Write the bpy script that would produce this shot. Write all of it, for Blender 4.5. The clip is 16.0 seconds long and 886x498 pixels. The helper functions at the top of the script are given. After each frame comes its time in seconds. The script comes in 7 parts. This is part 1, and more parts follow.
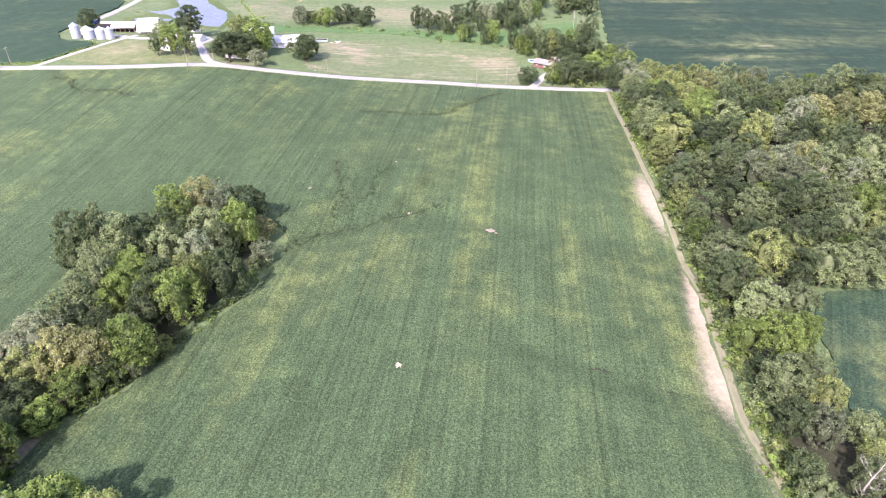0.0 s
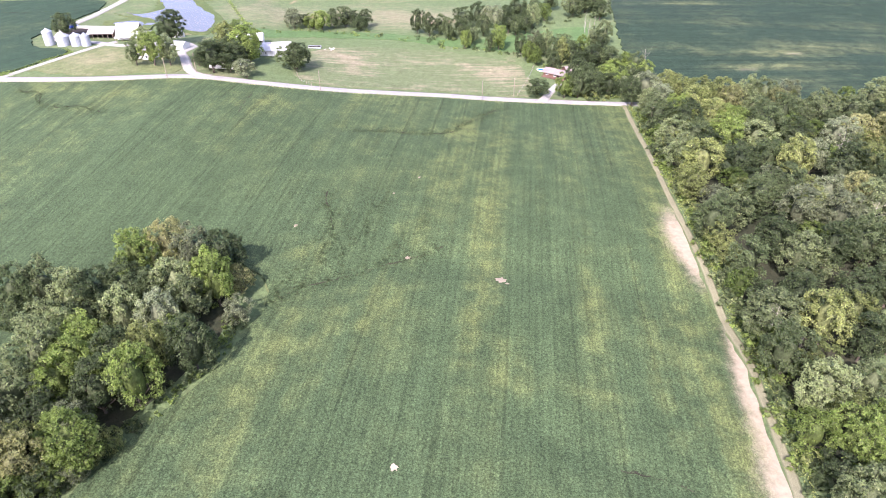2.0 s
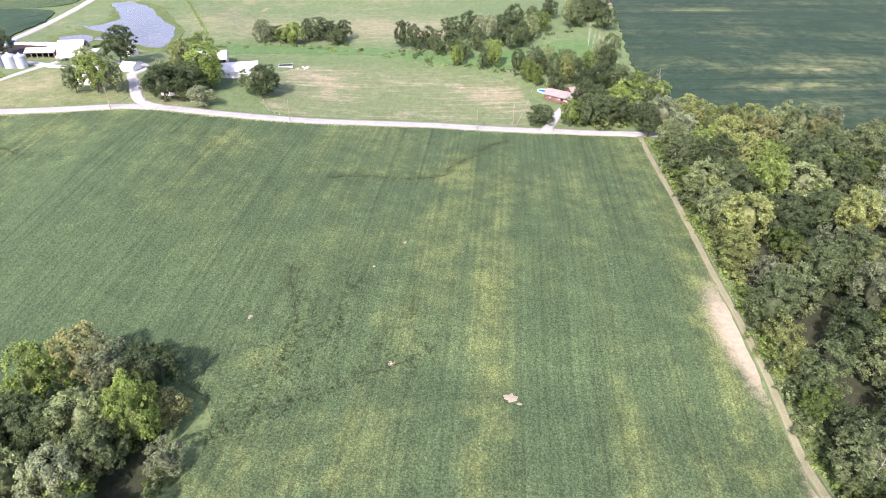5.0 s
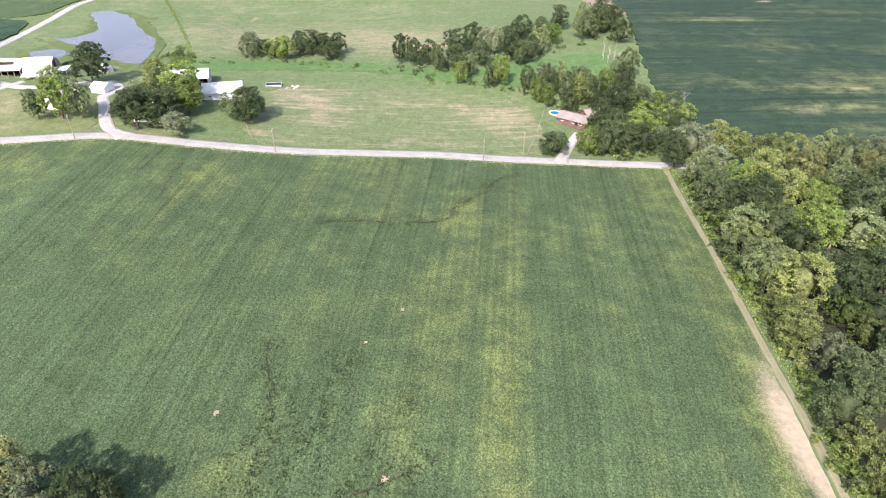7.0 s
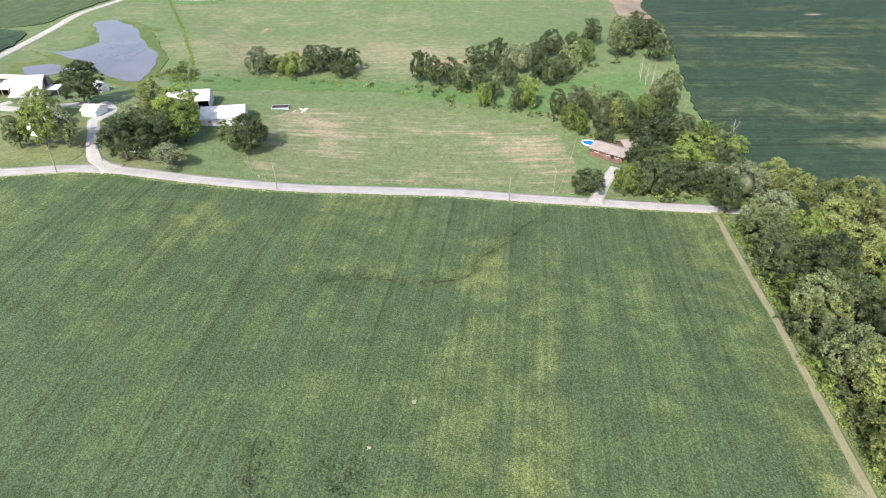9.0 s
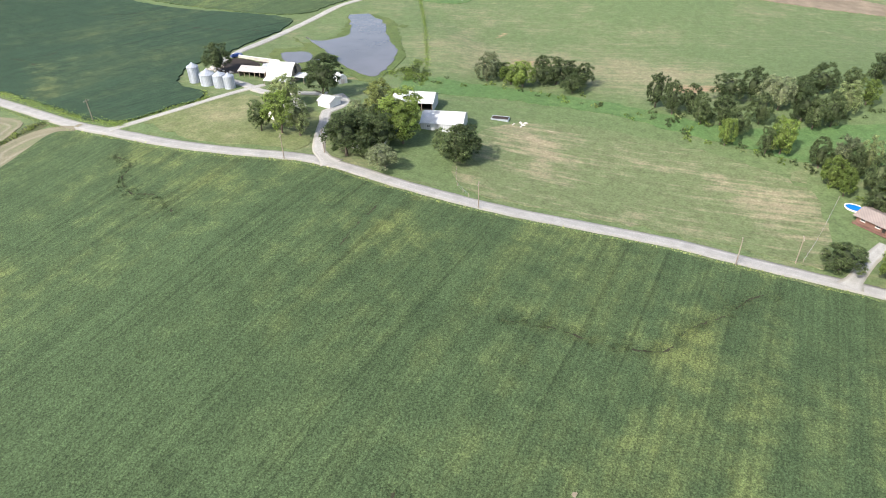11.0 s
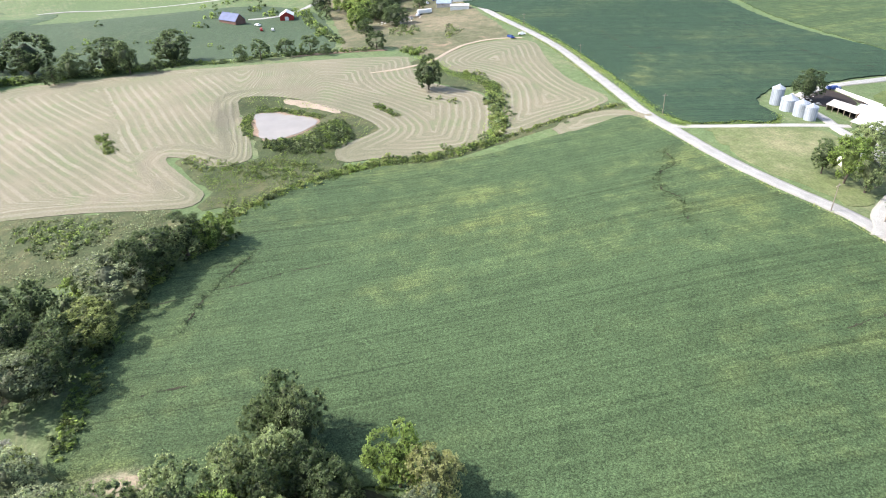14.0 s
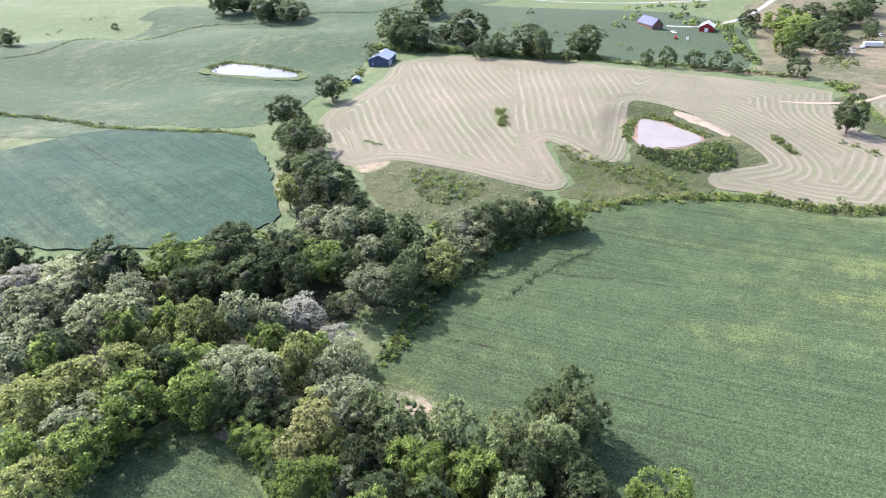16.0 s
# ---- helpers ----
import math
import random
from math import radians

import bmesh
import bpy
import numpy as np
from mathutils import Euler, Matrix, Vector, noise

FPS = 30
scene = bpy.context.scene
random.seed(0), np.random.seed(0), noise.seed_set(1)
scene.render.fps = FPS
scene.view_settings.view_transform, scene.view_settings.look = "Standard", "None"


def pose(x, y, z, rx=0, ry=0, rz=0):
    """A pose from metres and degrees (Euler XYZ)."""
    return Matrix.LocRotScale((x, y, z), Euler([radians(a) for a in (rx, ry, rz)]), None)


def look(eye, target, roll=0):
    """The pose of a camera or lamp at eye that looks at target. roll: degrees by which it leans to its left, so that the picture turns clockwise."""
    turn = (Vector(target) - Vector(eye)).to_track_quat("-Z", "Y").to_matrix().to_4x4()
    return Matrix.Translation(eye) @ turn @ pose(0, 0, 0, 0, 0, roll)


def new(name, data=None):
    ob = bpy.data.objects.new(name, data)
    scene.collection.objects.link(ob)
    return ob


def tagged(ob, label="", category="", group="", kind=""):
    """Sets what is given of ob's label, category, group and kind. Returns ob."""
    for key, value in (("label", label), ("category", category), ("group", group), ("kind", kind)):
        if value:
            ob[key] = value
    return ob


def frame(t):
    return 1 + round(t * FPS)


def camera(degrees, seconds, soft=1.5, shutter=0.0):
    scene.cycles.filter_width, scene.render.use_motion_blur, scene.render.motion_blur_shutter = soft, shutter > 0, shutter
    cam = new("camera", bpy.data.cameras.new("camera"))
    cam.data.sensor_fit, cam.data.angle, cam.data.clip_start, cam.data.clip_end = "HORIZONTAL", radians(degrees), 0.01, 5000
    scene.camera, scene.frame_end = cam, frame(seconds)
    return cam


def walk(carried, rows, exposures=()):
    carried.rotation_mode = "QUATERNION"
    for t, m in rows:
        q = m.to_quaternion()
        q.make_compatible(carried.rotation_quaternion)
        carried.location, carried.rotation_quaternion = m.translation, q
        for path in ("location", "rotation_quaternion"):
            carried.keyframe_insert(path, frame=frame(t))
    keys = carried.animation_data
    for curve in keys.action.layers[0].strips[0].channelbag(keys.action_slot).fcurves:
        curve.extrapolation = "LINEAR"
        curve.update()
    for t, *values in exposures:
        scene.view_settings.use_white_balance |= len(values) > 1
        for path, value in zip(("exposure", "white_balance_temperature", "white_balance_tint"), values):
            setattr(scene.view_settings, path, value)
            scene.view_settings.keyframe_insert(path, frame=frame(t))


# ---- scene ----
cam = camera(69.6, 16.0, 1.0)
METRES, EYE, TILT, LEAN, TURN = 155.5, 95.0, 0.0, 0.0, 6.6
ROWS = [
    (0.0, 0.0, 0.0, 0.0, 0.02, -32.79, -0.03),
    (0.5, -0.0012, 0.0465, -0.0006, 0.04, -32.93, -0.04),
    (1.0, -0.0028, 0.0936, -0.001, 0.05, -33.09, -0.05),
    (1.5, -0.0041, 0.1408, -0.0018, 0.06, -33.22, -0.04),
    (2.0, -0.0054, 0.1886, -0.0025, 0.08, -33.36, -0.05),
    (2.5, -0.0066, 0.2362, -0.0031, -0.04, -33.49, -0.04),
    (3.0, -0.0071, 0.2843, -0.0037, -0.87, -33.62, -0.03),
    (3.5, -0.008, 0.3324, -0.0043, -1.13, -33.74, -0.07),
    (4.0, -0.0084, 0.3806, -0.005, -1.11, -33.84, -0.07),
    (6.5, -0.0101, 0.6247, -0.0075, -1.06, -34.21, -0.01),
    (7.0, -0.0102, 0.674, -0.0081, -1.04, -34.26, -0.0),
    (7.5, -0.0102, 0.7233, -0.0084, -1.02, -34.32, 0.01),
    (8.0, -0.0104, 0.7707, -0.0087, -1.0, -34.38, 0.02),
    (10.5, -0.0189, 0.9644, -0.005, 13.66, -34.46, 0.87),
    (11.0, -0.021, 0.9782, -0.006, 21.58, -34.19, 1.38),
    (11.5, -0.0233, 0.9845, -0.007, 29.49, -33.91, 1.77),
    (12.0, -0.0234, 0.9868, -0.0066, 37.4, -33.6, 2.09),
    (12.5, -0.024, 0.9884, -0.0069, 45.38, -33.13, 2.3),
    (13.0, -0.024, 0.9896, -0.0073, 53.62, -32.58, 2.42),
    (13.5, -0.0246, 0.9907, -0.0078, 62.5, -32.05, 2.42),
    (14.0, -0.0239, 0.992, -0.008, 71.49, -31.53, 2.4),
    (14.5, -0.024, 0.9933, -0.0085, 80.45, -31.06, 2.27),
    (15.0, -0.0241, 0.9942, -0.0091, 89.3, -30.63, 2.05),
    (15.5, -0.0247, 0.9949, -0.009, 98.05, -30.27, 1.78),
    (16.0, -0.0246, 0.9949, -0.0087, 106.68, -29.98, 1.44),
]
EXPOSURE = 1.0
walk(cam, [(t, pose(0, 0, EYE, TILT, LEAN, TURN) @ pose(METRES * x, METRES * y, METRES * z, 90 + pitch, roll, yaw)) for t, x, y, z, yaw, pitch, roll in ROWS],
     exposures=[(t, EXPOSURE + e, k, n) for t, e, k, n in ((0.0, 0.50, 6080.0, 31.0), (4.0, 0.46, 6250.0, 28.0), (7.5, 0.20, 6450.0, 16.0), (10.5, -0.03, 6550.0, 10.0), (12.0, -0.08, 6680.0, 8.0), (13.0, 0.08, 6560.0, 8.0),
                                                         (14.5, 0.32, 6180.0, 13.0), (16.0, 0.36, 6000.0, 21.0))])

# ---- light: a hazy afternoon sun in the south-west of the plan and a clear sky ----
SUN_DIR, SUN_UP = 254.0, 44.0      # the way to the sun, counter-clockwise from +x, and its height
world = bpy.data.worlds.new("sky")
scene.world = world
world.use_nodes = True
wn = world.node_tree.nodes
sky = wn.new("ShaderNodeTexSky")
sky.sky_type, sky.sun_disc = "NISHITA", False
sky.sun_elevation, sky.sun_rotation = radians(SUN_UP), radians(90 - SUN_DIR)
sky.air_density, sky.dust_density, sky.ozone_density = 1.0, 3.0, 1.0
world.node_tree.links.new(sky.outputs[0], wn["Background"].inputs[0])
wn["Background"].inputs[1].default_value = 0.15
sun = bpy.data.lights.new("sun", "SUN")
sun.energy, sun.angle, sun.color = 3.3, radians(0.6), (1.0, 0.96, 0.90)
sun_ob = new("sun", sun)
sun_ob.matrix_world = look((math.cos(radians(SUN_DIR)) * 100, math.sin(radians(SUN_DIR)) * 100, math.tan(radians(SUN_UP)) * 100), (0, 0, 0))


# ---- materials ----
class Nodes:
    """A small builder of node materials."""

    def __init__(self, name):
        self.m = bpy.data.materials.new(name)
        self.m.use_nodes = True
        self.t = self.m.node_tree
        self.b = self.t.nodes["Principled BSDF"]
        self.b.inputs["Roughness"].default_value = 0.85
        self.b.inputs["Specular IOR Level"].default_value = 0.25
        self.pos = self.t.nodes.new("ShaderNodeNewGeometry").outputs["Position"]

    def put(self, socket, value):
        if isinstance(value, bpy.types.NodeSocket):
            self.t.links.new(value, socket)
        elif isinstance(value, tuple) and len(value) == 3 and socket.type == "RGBA":
            socket.default_value = (*value, 1)
        else:
            socket.default_value = value

    def scaled(self, scale=(1, 1, 1), turn=0.0, shift=(0, 0, 0), vector=None):
        first = self.t.nodes.new("ShaderNodeMapping")
        self.put(first.inputs["Vector"], vector or self.pos)
        first.inputs["Rotation"].default_value = (0, 0, radians(turn))
        n = self.t.nodes.new("ShaderNodeMapping")
        self.put(n.inputs["Vector"], first.outputs[0])
        n.inputs["Scale"].default_value, n.inputs["Location"].default_value = scale, shift
        return n.outputs[0]

    def noise(self, scale, detail=4.0, rough=0.55, vector=None, warp=0.0):
        n = self.t.nodes.new("ShaderNodeTexNoise")
        self.put(n.inputs["Vector"], vector or self.pos)
        n.inputs["Scale"].default_value, n.inputs["Detail"].default_value = scale, detail
        n.inputs["Roughness"].default_value, n.inputs["Distortion"].default_value = rough, warp
        return n.outputs["Fac"]

    def cells(self, scale, vector=None, feature="F1"):
        n = self.t.nodes.new("ShaderNodeTexVoronoi")
        n.feature = feature
        self.put(n.inputs["Vector"], vector or self.pos)
        n.inputs["Scale"].default_value = scale
        return n.outputs["Distance"]

    def ramp(self, value, a, b, low=0.0, high=1.0):
        n = self.t.nodes.new("ShaderNodeMapRange")
        n.interpolation_type = "SMOOTHSTEP"
        self.put(n.inputs[0], value)
        for i, v in enumerate((a, b, low, high)):
            n.inputs[1 + i].default_value = v
        return n.outputs[0]

    def math(self, op, a, b=0.0):
        n = self.t.nodes.new("ShaderNodeMath")
        n.operation = op
        self.put(n.inputs[0], a), self.put(n.inputs[1], b)
        return n.outputs[0]

    def mix(self, f, a, b, kind="MIX"):
        n = self.t.nodes.new("ShaderNodeMix")
        n.data_type, n.blend_type = "RGBA", kind
        self.put(n.inputs[0], f), self.put(n.inputs[6], a), self.put(n.inputs[7], b)
        return n.outputs[2]

    def attr(self, name):
        n = self.t.nodes.new("ShaderNodeAttribute")
        n.attribute_name = name
        return n.outputs["Fac"]

    def random(self):
        return self.t.nodes.new("ShaderNodeObjectInfo").outputs["Random"]

    def island(self):
        return self.t.nodes.new("ShaderNodeNewGeometry").outputs["Random Per Island"]

    def gray(self, value):
        n = self.t.nodes.new("ShaderNodeCombineColor")
        for i in range(3):
            self.put(n.inputs[i], value)
        return n.outputs[0]

    def bump(self, value, strength, distance):
        n = self.t.nodes.new("ShaderNodeBump")
        self.put(n.inputs["Height"], value)
        n.inputs["Strength"].default_value, n.inputs["Distance"].default_value = strength, distance
        self.put(self.b.inputs["Normal"], n.outputs[0])

    def done(self, colour, rough=None, metal=None):
        self.put(self.b.inputs["Base Color"], colour)
        if rough is not None:
            self.put(self.b.inputs["Roughness"], rough)
        if metal is not None:
            self.b.inputs["Metallic"].default_value = metal
        return self.m


def plain(name, colour, rough=0.7, metal=0.0, grain=0.12, scale=1.5):
    """Paint, metal or timber: one colour with two scales of wear."""
    n = Nodes(name)
    broad = n.ramp(n.noise(scale * 0.2, 3), 0.3, 0.75, 1 - grain, 1 + grain * 0.4)
    fine = n.ramp(n.noise(scale * 4, 5), 0.25, 0.75, 1 - grain * 0.6, 1 + grain * 0.3)
    return n.done(n.mix(1.0, colour, n.gray(n.math("MULTIPLY", broad, fine)), "MULTIPLY"), rough, metal)


def crop(name, green, yellow, soil, row_turn=0.0, row_turn_west=None, bands=0.5):
    """A closed soybean canopy: rows, planter bands, yellowed patches, bare soil, and painted shade between leaf clumps.
    """
    n = Nodes(name)
    leaf = n.noise(3.4, 3, 0.75)
    clump = n.cells(2.0, n.scaled((1, 0.8, 0), row_turn))
    mottle = n.noise(0.16, 5, 0.65)
    broad = n.noise(0.018, 3, 0.55)

    def rows(turn):
        v = n.scaled((1, 0.02, 0), turn)
        band = n.noise(0.085, 3, 0.6, v)
        fine = n.noise(0.9, 2, 0.5, v)
        return band, fine
    band, fine = rows(row_turn)
    if row_turn_west is not None:
        band2, fine2 = rows(row_turn_west)
        west = n.attr("west")
        band = n.math("ADD", n.math("MULTIPLY", band, n.math("SUBTRACT", 1.0, west)), n.math("MULTIPLY", band2, west))
        fine = n.math("ADD", n.math("MULTIPLY", fine, n.math("SUBTRACT", 1.0, west)), n.math("MULTIPLY", fine2, west))
    patchy = n.math("MULTIPLY", n.ramp(band, 0.32, 0.68, 0.45, 1.4), n.ramp(mottle, 0.3, 0.7, 0.55, 1.35))
    y = n.math("ADD", n.math("MULTIPLY", n.attr("stress_and_light"), patchy), n.math("MULTIPLY", n.math("SUBTRACT", band, 0.5), bands * 1.35))
    y = n.math("ADD", y, n.math("MULTIPLY", n.math("SUBTRACT", mottle, 0.5), 0.55))
    y = n.math("ADD", y, n.math("MULTIPLY", n.math("SUBTRACT", broad, 0.5), 1.2))
    col = n.mix(n.ramp(y, 0.0, 1.05), green, yellow)
    bare = n.math("ADD", n.attr("bare"), n.math("MULTIPLY", n.math("SUBTRACT", n.noise(0.5, 4), 0.5), 0.7))
    col = n.mix(n.ramp(bare, 0.12, 1.05), col, soil)
    # shade between leaf clumps is painted in: darker away from each clump's middle
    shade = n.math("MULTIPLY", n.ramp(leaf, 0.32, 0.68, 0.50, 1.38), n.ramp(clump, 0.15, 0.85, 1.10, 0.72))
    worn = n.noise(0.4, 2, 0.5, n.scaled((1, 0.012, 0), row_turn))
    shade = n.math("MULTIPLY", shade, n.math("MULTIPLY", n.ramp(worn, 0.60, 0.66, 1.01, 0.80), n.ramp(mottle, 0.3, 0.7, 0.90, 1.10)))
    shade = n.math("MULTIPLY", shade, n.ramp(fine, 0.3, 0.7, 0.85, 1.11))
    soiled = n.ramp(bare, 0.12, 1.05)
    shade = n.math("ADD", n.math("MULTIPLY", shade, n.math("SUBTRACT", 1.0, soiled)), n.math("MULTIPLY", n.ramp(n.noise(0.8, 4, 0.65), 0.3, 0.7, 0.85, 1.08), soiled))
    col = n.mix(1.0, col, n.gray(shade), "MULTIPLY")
    lift = n.math("ADD", n.math("MULTIPLY", leaf, 0.5), n.math("SUBTRACT", n.math("MULTIPLY", fine, 0.5), n.math("MULTIPLY", clump, 0.5)))
    lift = n.math("MULTIPLY", lift, n.math("SUBTRACT", 1.0, soiled))
    n.bump(lift, 0.6, 0.35)
    n.b.inputs["Specular IOR Level"].default_value = 0.12
    return n.done(col, 0.8)


def grass(name, green, dry, amount=0.0, soil=(0.30, 0.21, 0.13), rough_scale=1.0, streak=0.0, turn=0.0):
    """Pasture or lawn: green and dry grass in patches, soil where 'bare' says so."""
    n = Nodes(name)
    big = n.noise(0.012 * rough_scale, 4, 0.6, warp=0.6)
    mid = n.noise(0.09 * rough_scale, 5, 0.65)
    tuft = n.noise(1.3, 4, 0.7)
    f = n.math("ADD", n.attr("dry"), n.math("ADD", n.math("MULTIPLY", n.math("SUBTRACT", big, 0.5), 1.6), n.math("MULTIPLY", n.math("SUBTRACT", mid, 0.5), 1.3)))
    if streak:
        lines = n.noise(0.55, 4, 0.6, n.scaled((0.07, 1, 1), turn))
        f = n.math("ADD", f, n.math("MULTIPLY", n.math("SUBTRACT", lines, 0.5), streak))
        mid = n.math("ADD", n.math("MULTIPLY", mid, 0.5), n.math("MULTIPLY", lines, 0.5))
    f = n.ramp(n.math("ADD", f, amount), 0.0, 1.0)
    col = n.mix(f, green, dry)
    bare = n.math("ADD", n.attr("bare"), n.math("MULTIPLY", n.math("SUBTRACT", mid, 0.5), 1.4))
    col = n.mix(n.ramp(bare, 0.45, 0.75), col, soil)
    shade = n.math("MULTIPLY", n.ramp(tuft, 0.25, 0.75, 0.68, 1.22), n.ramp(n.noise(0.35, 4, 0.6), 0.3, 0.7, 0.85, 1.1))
    col = n.mix(1.0, col, n.gray(shade), "MULTIPLY")
    n.bump(tuft, 0.7, 0.3)
    return n.done(col, 0.9)


def mown(name):
    """Cut hay: pale windrows that follow the field's edge, on stubble."""
    n = Nodes(name)
    wob = n.math("MULTIPLY", n.math("SUBTRACT", n.noise(0.03, 3, 0.55), 0.5), 5.0)
    d = n.math("MULTIPLY", n.math("ADD", n.attr("edge"), wob), 2 * math.pi / 4.7)
    wave = n.math("SINE", d)  # one wave for each windrow
    fine = n.noise(0.8, 4, 0.7)
    broad = n.noise(0.02, 4, 0.6)
    row = n.ramp(n.math("ADD", wave, n.math("MULTIPLY", n.math("SUBTRACT", fine, 0.5), 1.6)), -0.3, 0.9)
    row = n.math("MULTIPLY", row, n.ramp(n.noise(0.03, 3), 0.32, 0.55, 0.35, 1.0))
    row = n.math("MULTIPLY", row, n.ramp(n.noise(0.19, 2, 0.6, n.gray(n.attr("edge"))), 0.36, 0.62, 0.25, 1.35))
    stubble = n.mix(n.ramp(broad, 0.35, 0.7), (0.158, 0.152, 0.095), (0.205, 0.180, 0.125))
    green = n.ramp(n.math("ADD", n.noise(0.06, 5, 0.65), n.math("MULTIPLY", wave, -0.06)), 0.5, 0.68)
    stubble = n.mix(n.math("MULTIPLY", green, 0.55), stubble, (0.14, 0.165, 0.08))
    col = n.mix(n.math("MULTIPLY", row, 0.32), stubble, (0.34, 0.305, 0.235))
    col = n.mix(1.0, col, n.gray(n.ramp(n.noise(1.6, 4, 0.7), 0.25, 0.75, 0.75, 1.15)), "MULTIPLY")
    n.bump(n.math("ADD", n.math("MULTIPLY", wave, 0.25), fine), 0.6, 0.3)
    return n.done(col, 0.9)


def gravel(name, colour, edge, soft=0.5):
    n = Nodes(name)
    stone = n.cells(5.0)
    patch = n.noise(0.25, 5, 0.6)
    col = n.mix(n.ramp(n.math("ADD", n.attr("verge"), n.math("MULTIPLY", n.math("SUBTRACT", patch, 0.5), 1.2)), 0.6, 1.1), colour, edge)
    wheel = n.ramp(n.math("ABSOLUTE", n.math("SUBTRACT", n.attr("verge"), soft)), 0.0, 0.25, 1.05, 0.95)
    shade = n.math("MULTIPLY", n.math("MULTIPLY", n.ramp(stone, 0.0, 0.8, 1.1, 0.8), wheel), n.ramp(patch, 0.3, 0.7, 0.86, 1.08))
    n.bump(stone, 0.4, 0.05)
    return n.done(n.mix(1.0, col, n.gray(shade), "MULTIPLY"), 0.95)


def water(name, colour, ripple=0.15):
    n = Nodes(name)
    n.b.inputs["Specular IOR Level"].default_value = 0.5
    n.bump(n.noise(0.9, 3, 0.6, n.scaled((1, 0.5, 1), 30)), ripple, 0.06)
    silt = n.mix(n.ramp(n.noise(0.05, 4), 0.35, 0.7), colour, tuple(c * 0.8 for c in colour))
    return n.done(silt, 0.12)


def leaves(name, colour, light, spread=0.3, through_it=0.0):
    """Foliage: each tree has a tone of its own, each clump and leaf differs a little; light comes through."""
    n = Nodes(name)
    speck = n.noise(3.4, 3, 0.75)
    f = n.math("ADD", n.math("MULTIPLY", n.math("ADD", n.random(), n.attr("tone")), 0.5), n.math("MULTIPLY", n.island(), 0.2))
    f = n.math("ADD", f, n.math("MULTIPLY", n.math("SUBTRACT", n.noise(0.3, 3, 0.55), 0.42), 0.9))
    f = n.math("ADD", f, n.math("MULTIPLY", n.math("SUBTRACT", speck, 0.5), 0.7))
    col = n.mix(n.ramp(f, -0.1, 0.95), colour, light)
    col = n.mix(1.0, col, n.gray(n.ramp(n.noise(0.8, 3), 0.3, 0.7, 1 - spread, 1 + spread)), "MULTIPLY")
    n.done(col, 0.6)
    n.b.inputs["Specular IOR Level"].default_value = 0.2
    if not through_it:
        n.bump(n.math("ADD", speck, n.math("MULTIPLY", n.noise(1.4, 2, 0.5), 0.5)), 0.6, 0.4)
        return n.m
    glow = n.t.nodes.new("ShaderNodeBsdfTranslucent")
    n.put(glow.inputs[0], col)
    both = n.t.nodes.new("ShaderNodeMixShader")
    both.inputs[0].default_value = through_it
    n.t.links.new(n.b.outputs[0], both.inputs[1])
    n.t.links.new(glow.outputs[0], both.inputs[2])
    n.t.links.new(both.outputs[0], n.t.nodes["Material Output"].inputs[0])
    return n.m


def ribbed(name, colour, rough, metal, turn=0.0, pitch=0.9, rust=0.0):
    """Corrugated sheet metal."""
    n = Nodes(name)
    wave = n.math("SINE", n.attr("rib"))
    dirt = n.noise(0.35, 5, 0.65)
    col = n.mix(1.0, colour, n.gray(n.math("MULTIPLY", n.ramp(dirt, 0.3, 0.75, 0.82, 1.05), n.ramp(wave, -1.0, 1.0, 0.9, 1.03))), "MULTIPLY")
    if rust:
        col = n.mix(n.ramp(n.noise(0.5, 6, 0.7), 0.62 - rust, 0.8), col, (0.22, 0.13, 0.09))
    return n.done(col, rough, metal)


SOIL = (0.34, 0.285, 0.205)
M_GROUND = grass("pasture_grass", (0.106, 0.148, 0.061), (0.225, 0.208, 0.124), 0.10, streak=0.9, turn=-20.0)
M_BANK = grass("lush_bank_grass", (0.080, 0.114, 0.036), (0.138, 0.158, 0.052), 0.2, rough_scale=2.0)
M_LAWN = grass("lawn_grass", (0.125, 0.15, 0.060), (0.24, 0.225, 0.125), 0.22, rough_scale=2.0)
M_MEADOW = grass("meadow_grass", (0.120, 0.15, 0.068), (0.265, 0.230, 0.150), 0.10, SOIL, 1.6, 2.0, -12.0)
M_LUSH = grass("lush_grass", (0.080, 0.145, 0.048), (0.165, 0.185, 0.08), 0.1)
M_WEEDS = grass("rough_weeds", (0.058, 0.075, 0.030), (0.140, 0.132, 0.064), 0.3, rough_scale=2.5, streak=0.8, turn=30.0)
M_ROUGH = grass("tall_dry_grass", (0.085, 0.095, 0.045), (0.215, 0.180, 0.115), 0.45, (0.26, 0.19, 0.13), 1.5)
M_FARLAWN = grass("far_lawn_grass", (0.056, 0.084, 0.044), (0.105, 0.120, 0.066), 0.0, rough_scale=1.5)
M_HILL = grass("hill_pasture", (0.056, 0.092, 0.045), (0.160, 0.165, 0.095), 0.12, streak=1.6, turn=40.0, rough_scale=1.4)
M_SOY = crop("soybean_canopy", (0.067, 0.102, 0.046), (0.134, 0.163, 0.060), SOIL, 0.0, None, 0.5)
M_SOY_DARK = crop("soybean_canopy_dark", (0.037, 0.068, 0.039), (0.12, 0.145, 0.06), SOIL, 20.0, None, 0.25)
M_SOY_PATCHY = crop("soybean_canopy_patchy", (0.029, 0.052, 0.031), (0.135, 0.155, 0.07), SOIL, 86.0, None, 0.8)
M_SOY_BLUE = crop("soybean_canopy_blue", (0.036, 0.078, 0.050), (0.082, 0.120, 0.066), SOIL, 20.0, None, 0.15)
